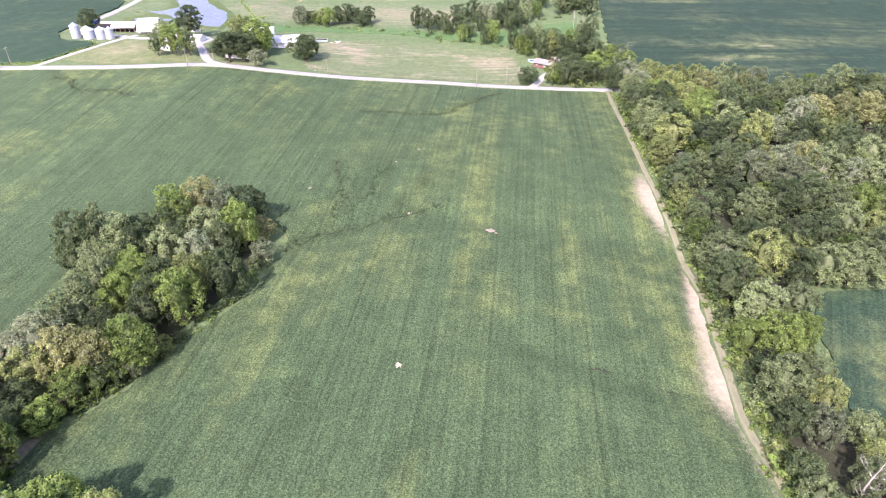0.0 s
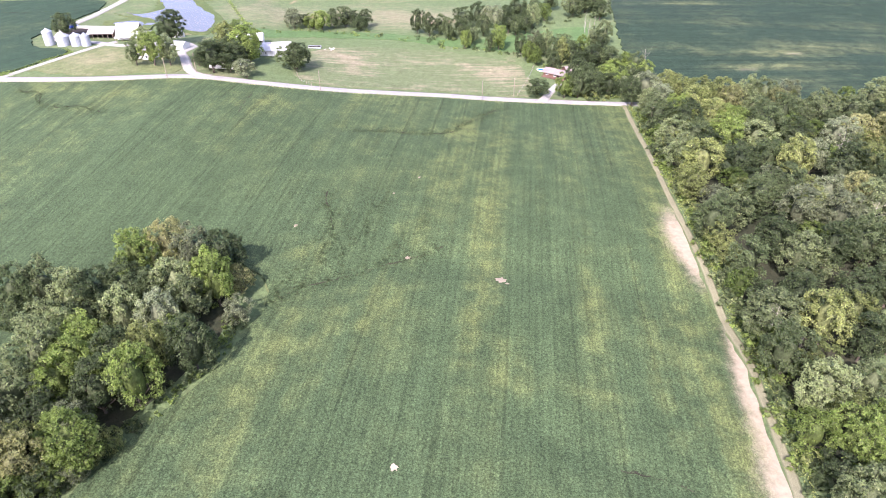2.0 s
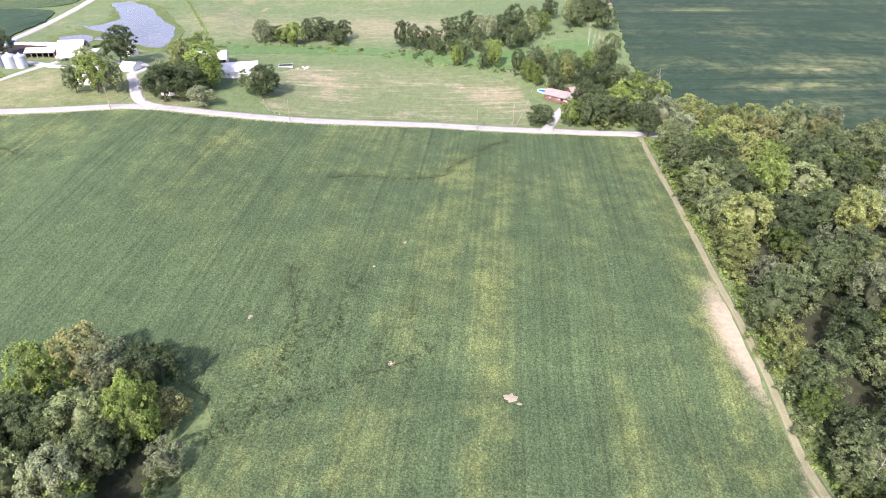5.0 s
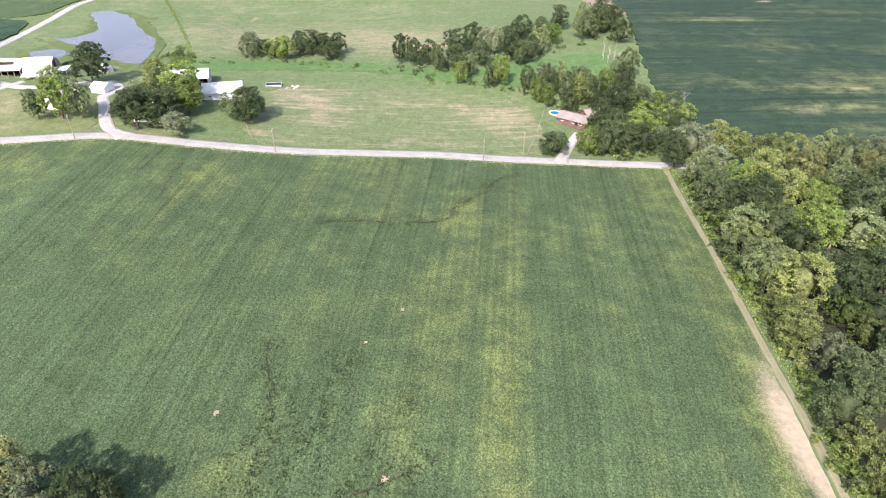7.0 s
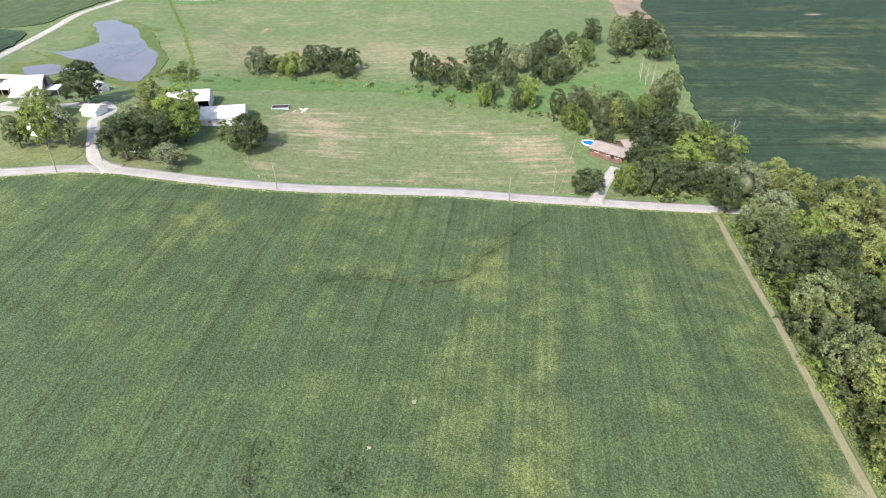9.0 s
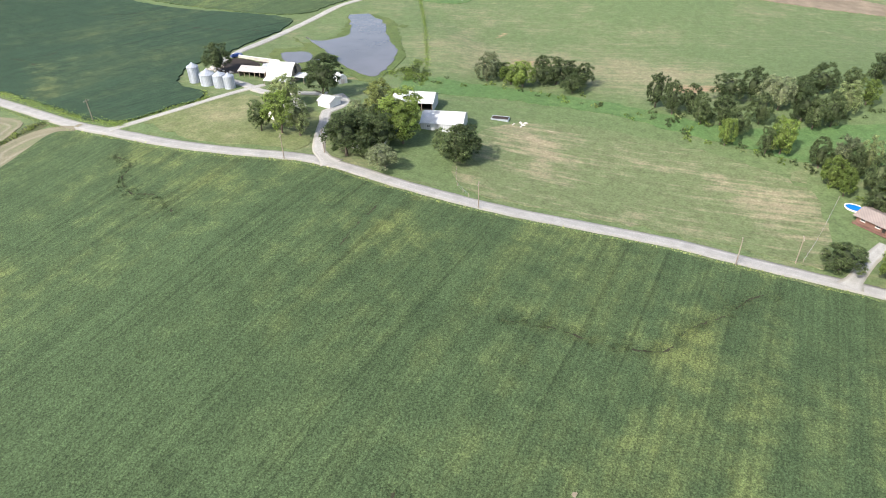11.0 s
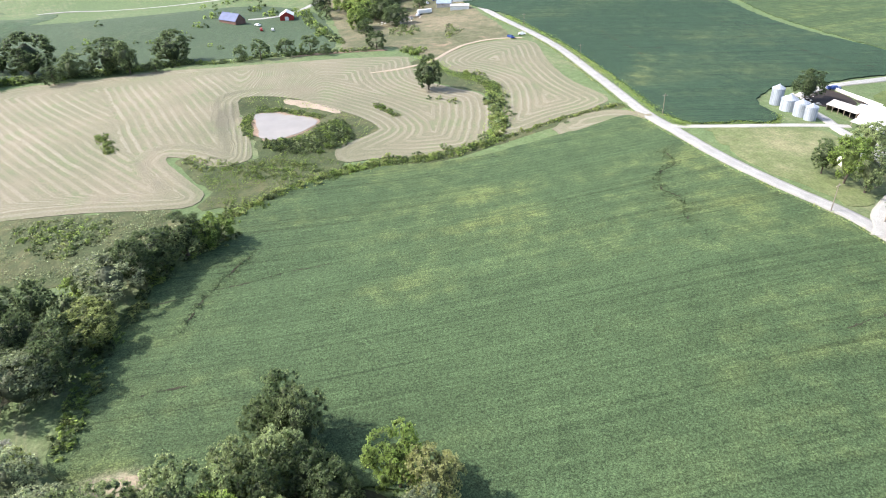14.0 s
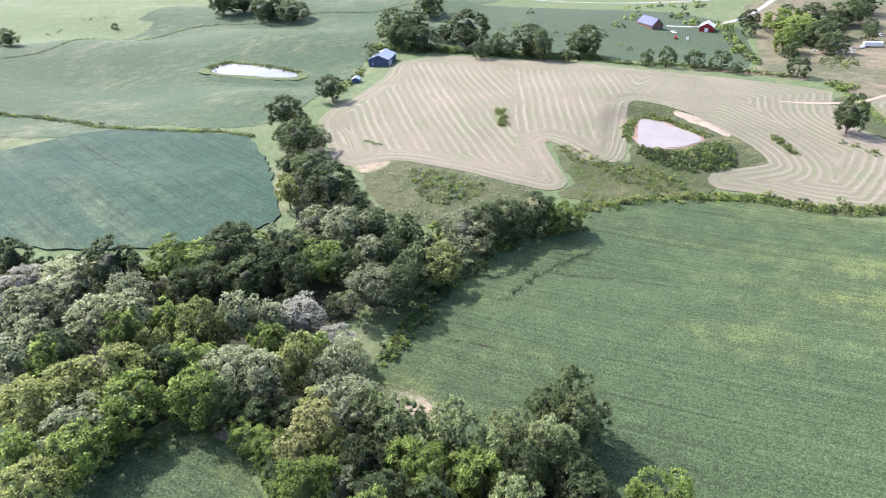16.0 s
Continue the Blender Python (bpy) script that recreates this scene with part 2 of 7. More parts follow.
M_STRIP = grass("dry_field_edge", (0.135, 0.160, 0.065), (0.22, 0.20, 0.115), 0.1, (0.29, 0.240, 0.165))
M_HAY = mown("cut_hay")
M_ROAD = gravel("pale_road_gravel", (0.34, 0.33, 0.315), (0.29, 0.275, 0.24), 0.5)
M_DRIVE = gravel("white_driveway_gravel", (0.38, 0.37, 0.35), (0.33, 0.31, 0.26), 0.5)
M_TRACK = gravel("sandy_track", (0.39, 0.315, 0.24), (0.22, 0.21, 0.11), 0.5)
M_PATH = gravel("grassy_track", (0.225, 0.215, 0.13), (0.115, 0.14, 0.062), 0.5)
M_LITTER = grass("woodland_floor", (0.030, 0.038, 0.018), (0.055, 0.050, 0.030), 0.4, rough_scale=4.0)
# near-black, for the shade in the gaps of the canopy along the rills
M_RILL_SHADE = plain("rill_shade", (0.050, 0.048, 0.030), 0.95, 0, 0.35, 1.5)
M_SOIL = plain("bare_soil", (0.35, 0.29, 0.215), 0.95, 0, 0.3, 1.0)
M_CLAY = plain("red_clay", (0.26, 0.185, 0.13), 0.95, 0, 0.3, 1.0)
M_STRAW = plain("dry_corn_stubble", (0.23, 0.185, 0.135), 0.95, 0, 0.3, 0.5)
M_MUD = plain("dark_feedlot_mud", (0.045, 0.035, 0.03), 0.9, 0, 0.3, 0.8)
M_POND = water("grey_pond_water", (0.125, 0.118, 0.122))
M_POND_TAN = water("silty_pond_water", (0.29, 0.25, 0.205))
M_BARK = plain("bark", (0.13, 0.105, 0.08), 0.95, 0, 0.3, 2.0)
M_DEAD = plain("bleached_deadwood", (0.42, 0.38, 0.33), 0.9, 0, 0.25, 2.0)
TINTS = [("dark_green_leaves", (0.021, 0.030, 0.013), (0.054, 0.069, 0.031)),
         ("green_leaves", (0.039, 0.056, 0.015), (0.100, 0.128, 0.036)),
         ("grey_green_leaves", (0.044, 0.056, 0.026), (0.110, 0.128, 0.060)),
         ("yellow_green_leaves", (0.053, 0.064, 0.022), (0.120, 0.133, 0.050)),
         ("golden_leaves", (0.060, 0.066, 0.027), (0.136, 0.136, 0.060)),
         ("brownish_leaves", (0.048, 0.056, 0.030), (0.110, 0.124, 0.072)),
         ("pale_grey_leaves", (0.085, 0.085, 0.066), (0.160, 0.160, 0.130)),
         # tint 2 made paler: the sheen of backlit leaves painted into the colour
         ("silvery_lit_leaves", (0.050, 0.059, 0.033), (0.138, 0.150, 0.088))]
# inner leaves: the same tints much darker, the crown's inner shade put into the colour
FOLIAGE_SHADED = [leaves(n, tuple(1.1 * v for v in a), tuple(1.25 * v for v in b)) for n, a, b in TINTS]
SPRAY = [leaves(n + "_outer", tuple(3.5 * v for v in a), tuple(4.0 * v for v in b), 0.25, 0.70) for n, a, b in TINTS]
M_RANK = leaves("rank_weed_leaves", (0.030, 0.044, 0.020), (0.080, 0.104, 0.042), 0.3, 0.3)
M_WHITE = ribbed("white_sheet_metal", (0.58, 0.59, 0.60), 0.5, 0.0)
M_GALV = ribbed("galvanised_steel", (0.40, 0.43, 0.48), 0.45, 0.2)
M_OLDROOF = ribbed("weathered_sheet_roof", (0.50, 0.47, 0.45), 0.6, 0.2, rust=0.1)
M_BROWNROOF = ribbed("brown_shingle_roof", (0.27, 0.225, 0.205), 0.85, 0.0)
M_BLUEROOF = ribbed("slate_blue_sheet_roof", (0.30, 0.36, 0.47), 0.45, 0.1)
M_BLUEWALL = ribbed("dark_blue_sheet_wall", (0.06, 0.085, 0.16), 0.5, 0.0)
M_NAVY = ribbed("navy_roof", (0.08, 0.10, 0.2), 0.6, 0.0)
M_REDWALL = ribbed("red_barn_board", (0.30, 0.035, 0.03), 0.7, 0.0)
M_PAINT = plain("white_paint", (0.78, 0.77, 0.75), 0.6, 0, 0.1)
M_DARK = plain("dark_door_and_inner_shade", (0.03, 0.028, 0.025), 0.9, 0, 0.2)
M_TIMBER = plain("weathered_timber", (0.28, 0.23, 0.18), 0.85, 0, 0.25)
M_BRICK = plain("reddish_timber_wall", (0.20, 0.115, 0.09), 0.8, 0, 0.2)
M_GLASS = plain("window_glass", (0.04, 0.05, 0.06), 0.1, 0, 0.1)
M_POOL = plain("pool_water", (0.01, 0.16, 0.5), 0.08, 0, 0.1)
M_STONE = plain("pale_stone", (0.5, 0.47, 0.43), 0.9, 0, 0.25)
M_TYRE = plain("black_rubber", (0.02, 0.02, 0.02), 0.8, 0, 0.1)
M_CAR_BLUE = plain("blue_car_paint", (0.03, 0.06, 0.2), 0.3, 0, 0.05)
M_CAR_RED = plain("red_car_paint", (0.35, 0.03, 0.03), 0.3, 0, 0.05)
M_CAR_WHITE = plain("white_car_paint", (0.75, 0.75, 0.76), 0.3, 0, 0.05)

# ---- the lie of the land ----
BUMPS = [(0, 320, -6.2), (-60, 310, -2.4), (-120, 310, 1.1), (-190, 310, 3.1), (-190, 420, 0.4), (-100, 400, -0.7), (30, 420, -0.5),
         (-140, 240, 2.6), (-70, 215, 1.4), (0, 205, 2.4), (60, 250, 0.6), (-50, 165, -1.9), (55, 150, -4.3), (0, 70, 2.6),
         (-110, 170, -2.1), (-100, 90, -2.3), (-230, 190, -3.2), (-330, 120, 4.9), (-280, 320, 3.5), (110, 320, -4.6)]
# shallow drainage swales through the main field: the line, the depth and the reach to each side
SWALES = [([(-62.4, 151.7), (-47.3, 163.0), (-31.0, 173.0), (-12, 172), (17.8, 170.1), (34.1, 165.2), (47.6, 158.1)], 1.5, 9.0), ([(2.1, 118.6), (10.0, 114.4), (21.1, 108.0), (30.6, 105.6), (41.3, 102.4)], 0.8, 5.0),
          ([(-171.9, 96.9), (-176.0, 112.1), (-177.8, 123.3), (-180.7, 137.2), (-182.9, 152.3)], 0.8, 5.0), ([(-78, 256), (-60, 262), (-40.8, 260), (-29.2, 266), (-20.6, 281.7), (-11.1, 300.8)], 0.5, 6.0)]
# level places: centre, the two half widths, the turn and the level
LEVELS = [(-213, 421, 48, 36, -38, -1.3), (-229, 386, 13, 9, 0, 0.2), (-291, 136, 22, 15, 40, -0.2), (-335, -110, 14, 34, 0, -4.0)]


def height(x, y):
    """The ground's height at x, y (numbers or arrays)."""
    x, y = np.asarray(x, float), np.asarray(y, float)
    z = np.full(np.broadcast(x, y).shape, -3.0)
    for a, b, w in BUMPS:
        z = z + w * np.exp(-((x - a) ** 2 + (y - b) ** 2) / 7688.0)
    u = np.clip((np.hypot(x + 20, y - 150) - 200) / 220, 0, 1)
    z = z + u * u * (3 - 2 * u) * (3.2 * np.sin(x / 47 + 0.6) * np.sin(y / 61 + 1.1) + 2.6 * np.sin(x / 83 - y / 71))
    w = np.clip((-x - 230) / 60, 0, 1) * np.clip((-y - 20) / 50, 0, 1)
    z = z + w * (3.6 * np.sin(x / 26 + y / 60 + 0.4) + 1.8 * np.sin(x / 15 - y / 40))
    w = np.clip((-x - 135) / 40, 0, 1) * np.clip((-y - 5) / 30, 0, 1) * np.clip((x + 235) / 30, 0, 1)
    z = z + w * 1.3 * np.sin(x / 11 + y / 30)
    for line, depth, reach in SWALES:
        d = np.full(z.shape, 1e9)
        for (ax, ay), (bx, by) in zip(line, line[1:]):
            u = np.clip(((x - ax) * (bx - ax) + (y - ay) * (by - ay)) / ((bx - ax) ** 2 + (by - ay) ** 2), 0, 1)
            d = np.minimum(d, np.hypot(x - ax - u * (bx - ax), y - ay - u * (by - ay)))
        z = z - depth * np.exp(-(d / reach) ** 2)
    for a, b, ra, rb, turn, level in LEVELS:
        c, s = math.cos(radians(turn)), math.sin(radians(turn))
        r = np.hypot(((x - a) * c + (y - b) * s) / ra, ((y - b) * c - (x - a) * s) / rb)
        v = np.clip((1.7 - r) / 0.6, 0, 1)
        z = z + v * v * (3 - 2 * v) * (level - 0.35 - z)
    return z


# ---- mesh helpers ----
def mesh_object(name, verts, faces, material, parent=None, smooth=False, attrs=None, materials=()):
    me = bpy.data.meshes.new(name)
    me.from_pydata(verts, [], faces)
    for m in (material, *materials):
        me.materials.append(m)
    for key, values in (attrs or {}).items():
        me.attributes.new(key, "FLOAT", "POINT").data.foreach_set("value", np.asarray(values, np.float32))
    if smooth:
        me.polygons.foreach_set("use_smooth", [True] * len(me.polygons))
    me.update()
    ob = new(name, me)
    if parent is not None:
        ob.parent = parent
    return ob


def part(name, bm, material, parent, label=""):
    """One bmesh as one mesh object under a thing or a part."""
    me = bpy.data.meshes.new(name)
    bm.to_mesh(me)
    bm.free()
    me.materials.append(material)
    rib = np.empty(len(me.vertices) * 3)
    me.vertices.foreach_get("co", rib)
    rib = rib.reshape(-1, 3)
    me.attributes.new("rib", "FLOAT", "POINT").data.foreach_set("value", ((rib[:, 0] + rib[:, 1]) * 7.0).astype(np.float32))
    ob = new(name, me)
    ob.parent = parent
    return tagged(ob, label)


def thing(name, x, y, turn=0.0, label="", category="", group="", up=0.0):
    ob = new(name)
    ob.empty_display_size = 0.5
    ob.matrix_world = pose(x, y, float(height(x, y)) + up, 0, 0, turn)
    return tagged(ob, label, category, group)


def smooth_line(points, step=3.0, closed=False):
    """Points every few metres on a smooth curve through the given ones."""
    p = [np.array(q, float) for q in points]
    n, out = len(p), []
    for i in range(n if closed else n - 1):
        a, b, c, d = (p[(i + k) % n] if closed else p[min(max(i + k, 0), n - 1)] for k in (-1, 0, 1, 2))
        m = max(2, int(np.linalg.norm(c - b) / step))
        for k in range(m):
            u = k / m
            out.append(0.5 * (2 * b + (c - a) * u + (2 * a - 5 * b + 4 * c - d) * u ** 2 + (3 * b - a - 3 * c + d) * u ** 3))
    if not closed:
        out.append(p[-1])
    return np.array(out)


def inside(poly, x, y):
    """Which of the points lie in the polygon."""
    x, y = np.asarray(x, float), np.asarray(y, float)
    hit = np.zeros(x.shape, bool)
    for (ax, ay), (bx, by) in zip(poly, np.roll(poly, -1, 0)):
        if ay == by:
            continue
        cross = ((ay > y) != (by > y)) & (x < (bx - ax) * (y - ay) / (by - ay) + ax)
        hit ^= cross
    return hit


def edge_distance(poly, x, y):
    best = np.full(len(x), 1e9)
    for a, b in zip(poly, np.roll(poly, -1, 0)):
        d = b - a
        u = np.clip(((x - a[0]) * d[0] + (y - a[1]) * d[1]) / max(d @ d, 1e-9), 0, 1)
        best = np.minimum(best, np.hypot(x - a[0] - u * d[0], y - a[1] - u * d[1]))
    return best


def clipped(poly, x0, y0, x1, y1):
    for axis, bound, sign in ((0, x0, 1), (0, x1, -1), (1, y0, 1), (1, y1, -1)):
        out = []
        for i, q in enumerate(poly):
            p = poly[i - 1]
            a, b = (p[axis] - bound) * sign, (q[axis] - bound) * sign
            if (a < 0) != (b < 0):
                u = a / (a - b)
                out.append((p[0] + (q[0] - p[0]) * u, p[1] + (q[1] - p[1]) * u))
            if b >= 0:
                out.append((q[0], q[1]))
        poly = out
        if len(poly) < 3:
            return []
    return poly


def no_spikes(c):
    """The loop of places without runs that go out and back along one line."""
    k = 0
    while len(c) > 2 and k < len(c):
        p, q, r = c[k - 1], c[k], c[(k + 1) % len(c)]
        ux, uy, vx, vy = q[0] - p[0], q[1] - p[1], r[0] - q[0], r[1] - q[1]
        if abs(ux) + abs(uy) < 1e-6 or (abs(ux * vy - uy * vx) < 1e-7 and ux * vx + uy * vy < 0):
            c = c[:k] + c[k + 1:]
            k = max(0, k - 2)
        else:
            k += 1
    return c


def loops_of(c):
    """The simple loops of a face that touches itself."""
    for i in range(len(c)):
        for j in range(i + 1, len(c)):
            if c[i] == c[j]:
                return loops_of(c[i:j]) + loops_of(c[j:] + c[:i])
    return [c] if len(c) >= 3 else []


def thinned(lift, bare):
    """A canopy's height, which sinks to the soil where it is bare."""
    return lift if bare is None or lift < 0.3 else 0.08 + (lift - 0.08) * (1 - np.clip(bare * 1.6, 0, 1))


def sheet(name, outline, lift, material, cell=5.0, step=3.0, wobble=0.6, skirt=True, attrs=None, level=None, label="", category="", kind="structure"):
    """A surface that follows the ground inside a smooth outline, raised by lift, with an edge down to the ground."""
    poly = smooth_line(outline, step, True)
    rng = np.random.default_rng(len(name) + len(outline))
    poly = poly + rng.normal(0, wobble, poly.shape)
    lo, hi = np.floor(poly.min(0) / cell).astype(int), np.ceil(poly.max(0) / cell).astype(int)
    nx, ny = hi - lo
    gx, gy = np.meshgrid((lo[0] + np.arange(nx + 1)) * cell, (lo[1] + np.arange(ny + 1)) * cell, indexing="ij")
    inner = inside(poly, gx, gy)
    cut = set()
    for a, b in zip(poly, np.roll(poly, -1, 0)):
        for u in np.linspace(0, 1, int(np.linalg.norm(b - a) / (cell * 0.1)) + 2):
            q = (a + (b - a) * u) / cell - lo
            cut.add((int(q[0]), int(q[1])))
    index, verts, faces = {}, [], []

    def vert(x, y):
        key = (round(x * 50), round(y * 50))
        if key not in index:
            index[key] = len(verts)
            verts.append((x, y))
        return index[key]
    pl = [tuple(q) for q in poly]
    for i in range(nx):
        for j in range(ny):
            x0, y0 = (lo[0] + i) * cell, (lo[1] + j) * cell
            if (i, j) in cut:
                c = [vert(*q) for q in no_spikes(clipped(pl, x0, y0, x0 + cell, y0 + cell))]
                faces += loops_of([v for k, v in enumerate(c) if v != c[k - 1]])
            elif inner[i, j]:
                faces.append([vert(x0, y0), vert(x0 + cell, y0), vert(x0 + cell, y0 + cell), vert(x0, y0 + cell)])
    v = np.array(verts)
    values = {k: f(v[:, 0], v[:, 1], poly) for k, f in (attrs or {}).items()}
    z = height(v[:, 0], v[:, 1]) + thinned(lift, values.get("bare")) if level is None else np.full(len(v), level)
    out = [(*p, h) for p, h in zip(v, z)]
    if skirt:
        area = sum(a[0] * b[1] - b[0] * a[1] for a, b in zip(poly, np.roll(poly, -1, 0)))
        ring = poly if area > 0 else poly[::-1]
        more = {k: f(ring[:, 0], ring[:, 1], poly) for k, f in (attrs or {}).items()}
        top = height(ring[:, 0], ring[:, 1]) + thinned(lift, more.get("bare")) if level is None else np.full(len(ring), level)
        base = len(out)
        drop = lift + 0.3 if level is None else 0.8
        for q, h in zip(ring, top):
            out += [(q[0], q[1], h - drop), (q[0], q[1], h)]
        m = len(ring)
        for k in range(m):
            a, b = base + 2 * k, base + 2 * ((k + 1) % m)
            faces.append([a, b, b + 1, a + 1])
        values = {k: np.concatenate([values[k], np.repeat(more[k], 2)]) for k in values}
    ob = mesh_object(name, out, faces, material, smooth=not skirt, attrs=values)
    return tagged(ob, label, category, kind=kind)


def ribbon(name, points, width, lift, material, label="", category="road", step=4.0, crown=0.05, ends=(1.0, 1.0), kind="structure"):
    """A road or track: a strip of five lanes of faces along a curve, cambered, with sides down to the ground."""
    p = smooth_line(points, step)
    t = np.gradient(p, axis=0)
    t /= np.linalg.norm(t, axis=1)[:, None]
    side = np.stack([t[:, 1], -t[:, 0]], 1)
    rng = np.random.default_rng(len(points))
    w = np.interp(np.linspace(0, 1, len(p)), (0, 0.08, 0.92, 1), (ends[0], 1, 1, ends[1])) * width / 2
    verts, faces, verge = [], [], []
    across = (-1.12, -1, -0.55, 0, 0.55, 1, 1.12)
    for i, q in enumerate(p):
        for k, a in enumerate(across):
            j = 1 + (rng.normal(0, 0.05) if k in (1, 5) else 0)
            x, y = q + side[i] * w[i] * a * j
            z = float(height(x, y)) + (lift + crown * (1 - a * a) if abs(a) <= 1 else -0.25)
            verts.append((x, y, z))
            verge.append(min(abs(a), 1.15))
    n = len(across)
    for i in range(len(p) - 1):
        for k in range(n - 1):
            a = i * n + k
            faces.append([a, a + 1, a + n + 1, a + n])
    ob = mesh_object(name, verts, faces, material, smooth=True, attrs={"verge": verge})
    return tagged(ob, label, category, kind=kind)


def blobs(spots, x, y):
    """Soft patches: (x, y, half width, half length along y, strength)."""
    v = np.zeros(np.shape(x))
    for a, b, ra, rb, s in spots:
        v = v + s * np.exp(-(((x - a) / ra) ** 2 + ((y - b) / rb) ** 2))
    return v


# ---- the plan ----
ROAD = [(-700, 272), (-554, 279), (-466, 283), (-383, 292), (-313, 289), (-257, 284), (-233.6, 284.3), (-201, 286), (-176, 291), (-157, 297), (-141.5, 299.4),
        (-120, 299.6), (-101, 301.5), (-83, 304.6), (-67, 308.7), (-51, 312.7), (-35, 315.8), (-20, 316.8), (8, 317.7), (28.6, 317.4), (47, 317.3), (62, 318)]
TRACK = [(45.3, 315), (46.9, 253), (47.7, 220), (49.5, 194), (50.3, 175), (51, 155), (52.2, 142), (51.7, 127), (51.1, 113), (50.3, 97), (51.5, 87), (53, 76), (54, 40), (50, -40)]
FIELD = [(-254, 276), (-249, 256.4), (-246, 238), (-240.5, 212.4), (-240, 190), (-241.7, 169.4), (-236, 149), (-232.7, 135.7), (-221, 125), (-213, 118.4),
         (-200.7, 116), (-187.2, 103), (-169.7, 95), (-148, 90), (-132, 88), (-121, 90), (-113, 98), (-108, 107), (-110, 125), (-104, 142), (-98, 160), (-84, 168),
         (-65, 156), (-66, 128), (-74.5, 106.7), (-80, 89), (-86.5, 79.5), (-89, 70), (-80, 40), (-80, -60), (46, -60), (52, 40), (51, 78), (49.6, 88), (48.6, 97),
         (49.4, 106), (49.8, 118), (50.3, 131), (50.5, 143), (49.6, 156), (48.8, 175), (47.9, 197), (46.2, 222), (45.4, 253), (44.4, 290), (43, 311.5),
         (26, 312.6), (8, 312.8), (-20, 311.6), (-35, 310.6), (-51, 307.6), (-67, 303.6), (-83, 299.6), (-101, 296.5), (-120, 294.6), (-141, 294.4), (-157, 292),
         (-176, 286), (-201, 281), (-233, 279.5)]
# yellowed crop patches; sunlit and shaded slopes are painted in here as well
STRESS_AND_SLOPE_LIGHT = [(-11, 189, 5, 28, 0.55), (-7.3, 158, 4, 22, 0.4), (-0.5, 134, 4.5, 14, 0.65), (-36, 152, 5, 16, 0.45), (-62.6, 172.6, 9, 6, 0.6), (-33.7, 186.5, 8, 12, 0.35),
          (-16.5, 75.6, 3, 18, 0.6), (-11, 143.5, 3, 12, 0.4), (-189, 204, 18, 12, 0.22), (37, 145, 8, 22, 0.45), (-206, 202, 10, 14, 0.25), (-190, 200, 6, 22, 0.3),
          (-201, 274, 9, 7, 0.7), (-165, 272, 8, 7, 0.4), (-163, 157, 5, 22, 0.3), (-24, 272, 5, 10, 0.75), (-34, 266, 8, 4, 0.55), (-62, 262, 22, 4, 0.35),
          (8, 127, 14, 5, 0.4), (44, 112, 8, 22, 0.7), (43, 195, 7, 26, 0.8), (46, 230, 3, 60, 0.5), (-110, 275, 18, 7, 0.4), (-125, 195, 20, 14, 0.08), (-113, 100, 9, 9, 0.7),
          (-95, 120, 14, 35, 0.05), (-58, 104, 14, 34, 0.5), (-46, 140, 8, 22, 0.35), (-74, 82, 12, 12, 0.4), (18, 160, 3, 26, 0.4), (30, 128, 4, 18, 0.3), (6, 100, 3, 14, 0.3), (-108, 170, 7, 7, 0.2), (30, 176, 3, 10, 0.4), (10, 288, 60, 32, 0.22), (-90, 285, 60, 18, 0.12), (-20, 85, 34, 24, -0.22), (-108, 182, 44, 32, -0.36), (-90, 205, 34, 26, -0.12), (18, 244, 34, 26, 0.25), (-197, 244, 30, 28, 0.16), (-45, 100, 26, 30, -0.15), (-175, 165, 34, 30, 0.14), (-30, 228, 30, 28, 0.22), (-130, 255, 36, 26, 0.18), (40, 130, 14, 60, 0.15), (-168, 140, 24, 16, -0.5), (-138, 152, 22, 14, -0.35), (-216, 140, 16, 10, 0.3), (-228, 168, 14, 10, 0.25)]
BARE = [(-112.5, 103, 4.5, 7, 1.3), (49.0, 106, 5.0, 13, 0.9), (50, 130, 3.6, 16, 0.95), (46.5, 196, 5.0, 17, 0.95), (48, 180, 3.0, 12, 0.6), (51, 147, 2.4, 14, 0.7), (51, 88, 2.0, 10, 0.7), (28.6, 176, 0.9, 3, 0.5)]
HAY_MAIN = [(-376, -32), (-401, -6.5), (-405, 30), (-409, 64), (-400, 99), (-393, 131), (-390, 160), (-387, 186), (-382, 204), (-373, 204), (-343, 203), (-324, 215.5),
            (-309.7, 228), (-289, 226), (-261, 218), (-248, 210), (-247, 192), (-250, 171), (-249.6, 159), (-257, 155), (-265, 159), (-276, 173.5), (-281, 175),
            (-292, 169), (-302.5, 159), (-321, 138), (-325, 117), (-296, 119), (-268, 123.7), (-258, 121.6), (-255.5, 111), (-264, 100), (-268, 92), (-262, 93),
            (-249, 100.5), (-235, 108.5), (-227.6, 105), (-227, 97), (-229, 83), (-231.6, 64), (-231.7, 40), (-221, 25), (-224, 15.6), (-244, -1), (-262, -16), (-287, -20.5),
            (-308, -19), (-345, -24)]
HAY_NE = [(-374, 221), (-398, 247), (-401, 270), (-391, 282.5), (-353, 277), (-317, 275), (-281, 279), (-271, 268), (-265, 248), (-258, 232), (-258, 223), (-271, 225),
          (-293, 234), (-323, 239.5), (-342, 232), (-351, 222)]
HAY_SMALL = [(-251.6, 244.0), (-260.1, 248.4), (-265.5, 260.2), (-264, 274), (-256.8, 281.3), (-249, 280.5), (-247.1, 271.7), (-246.5, 258.9), (-246, 246.5)]
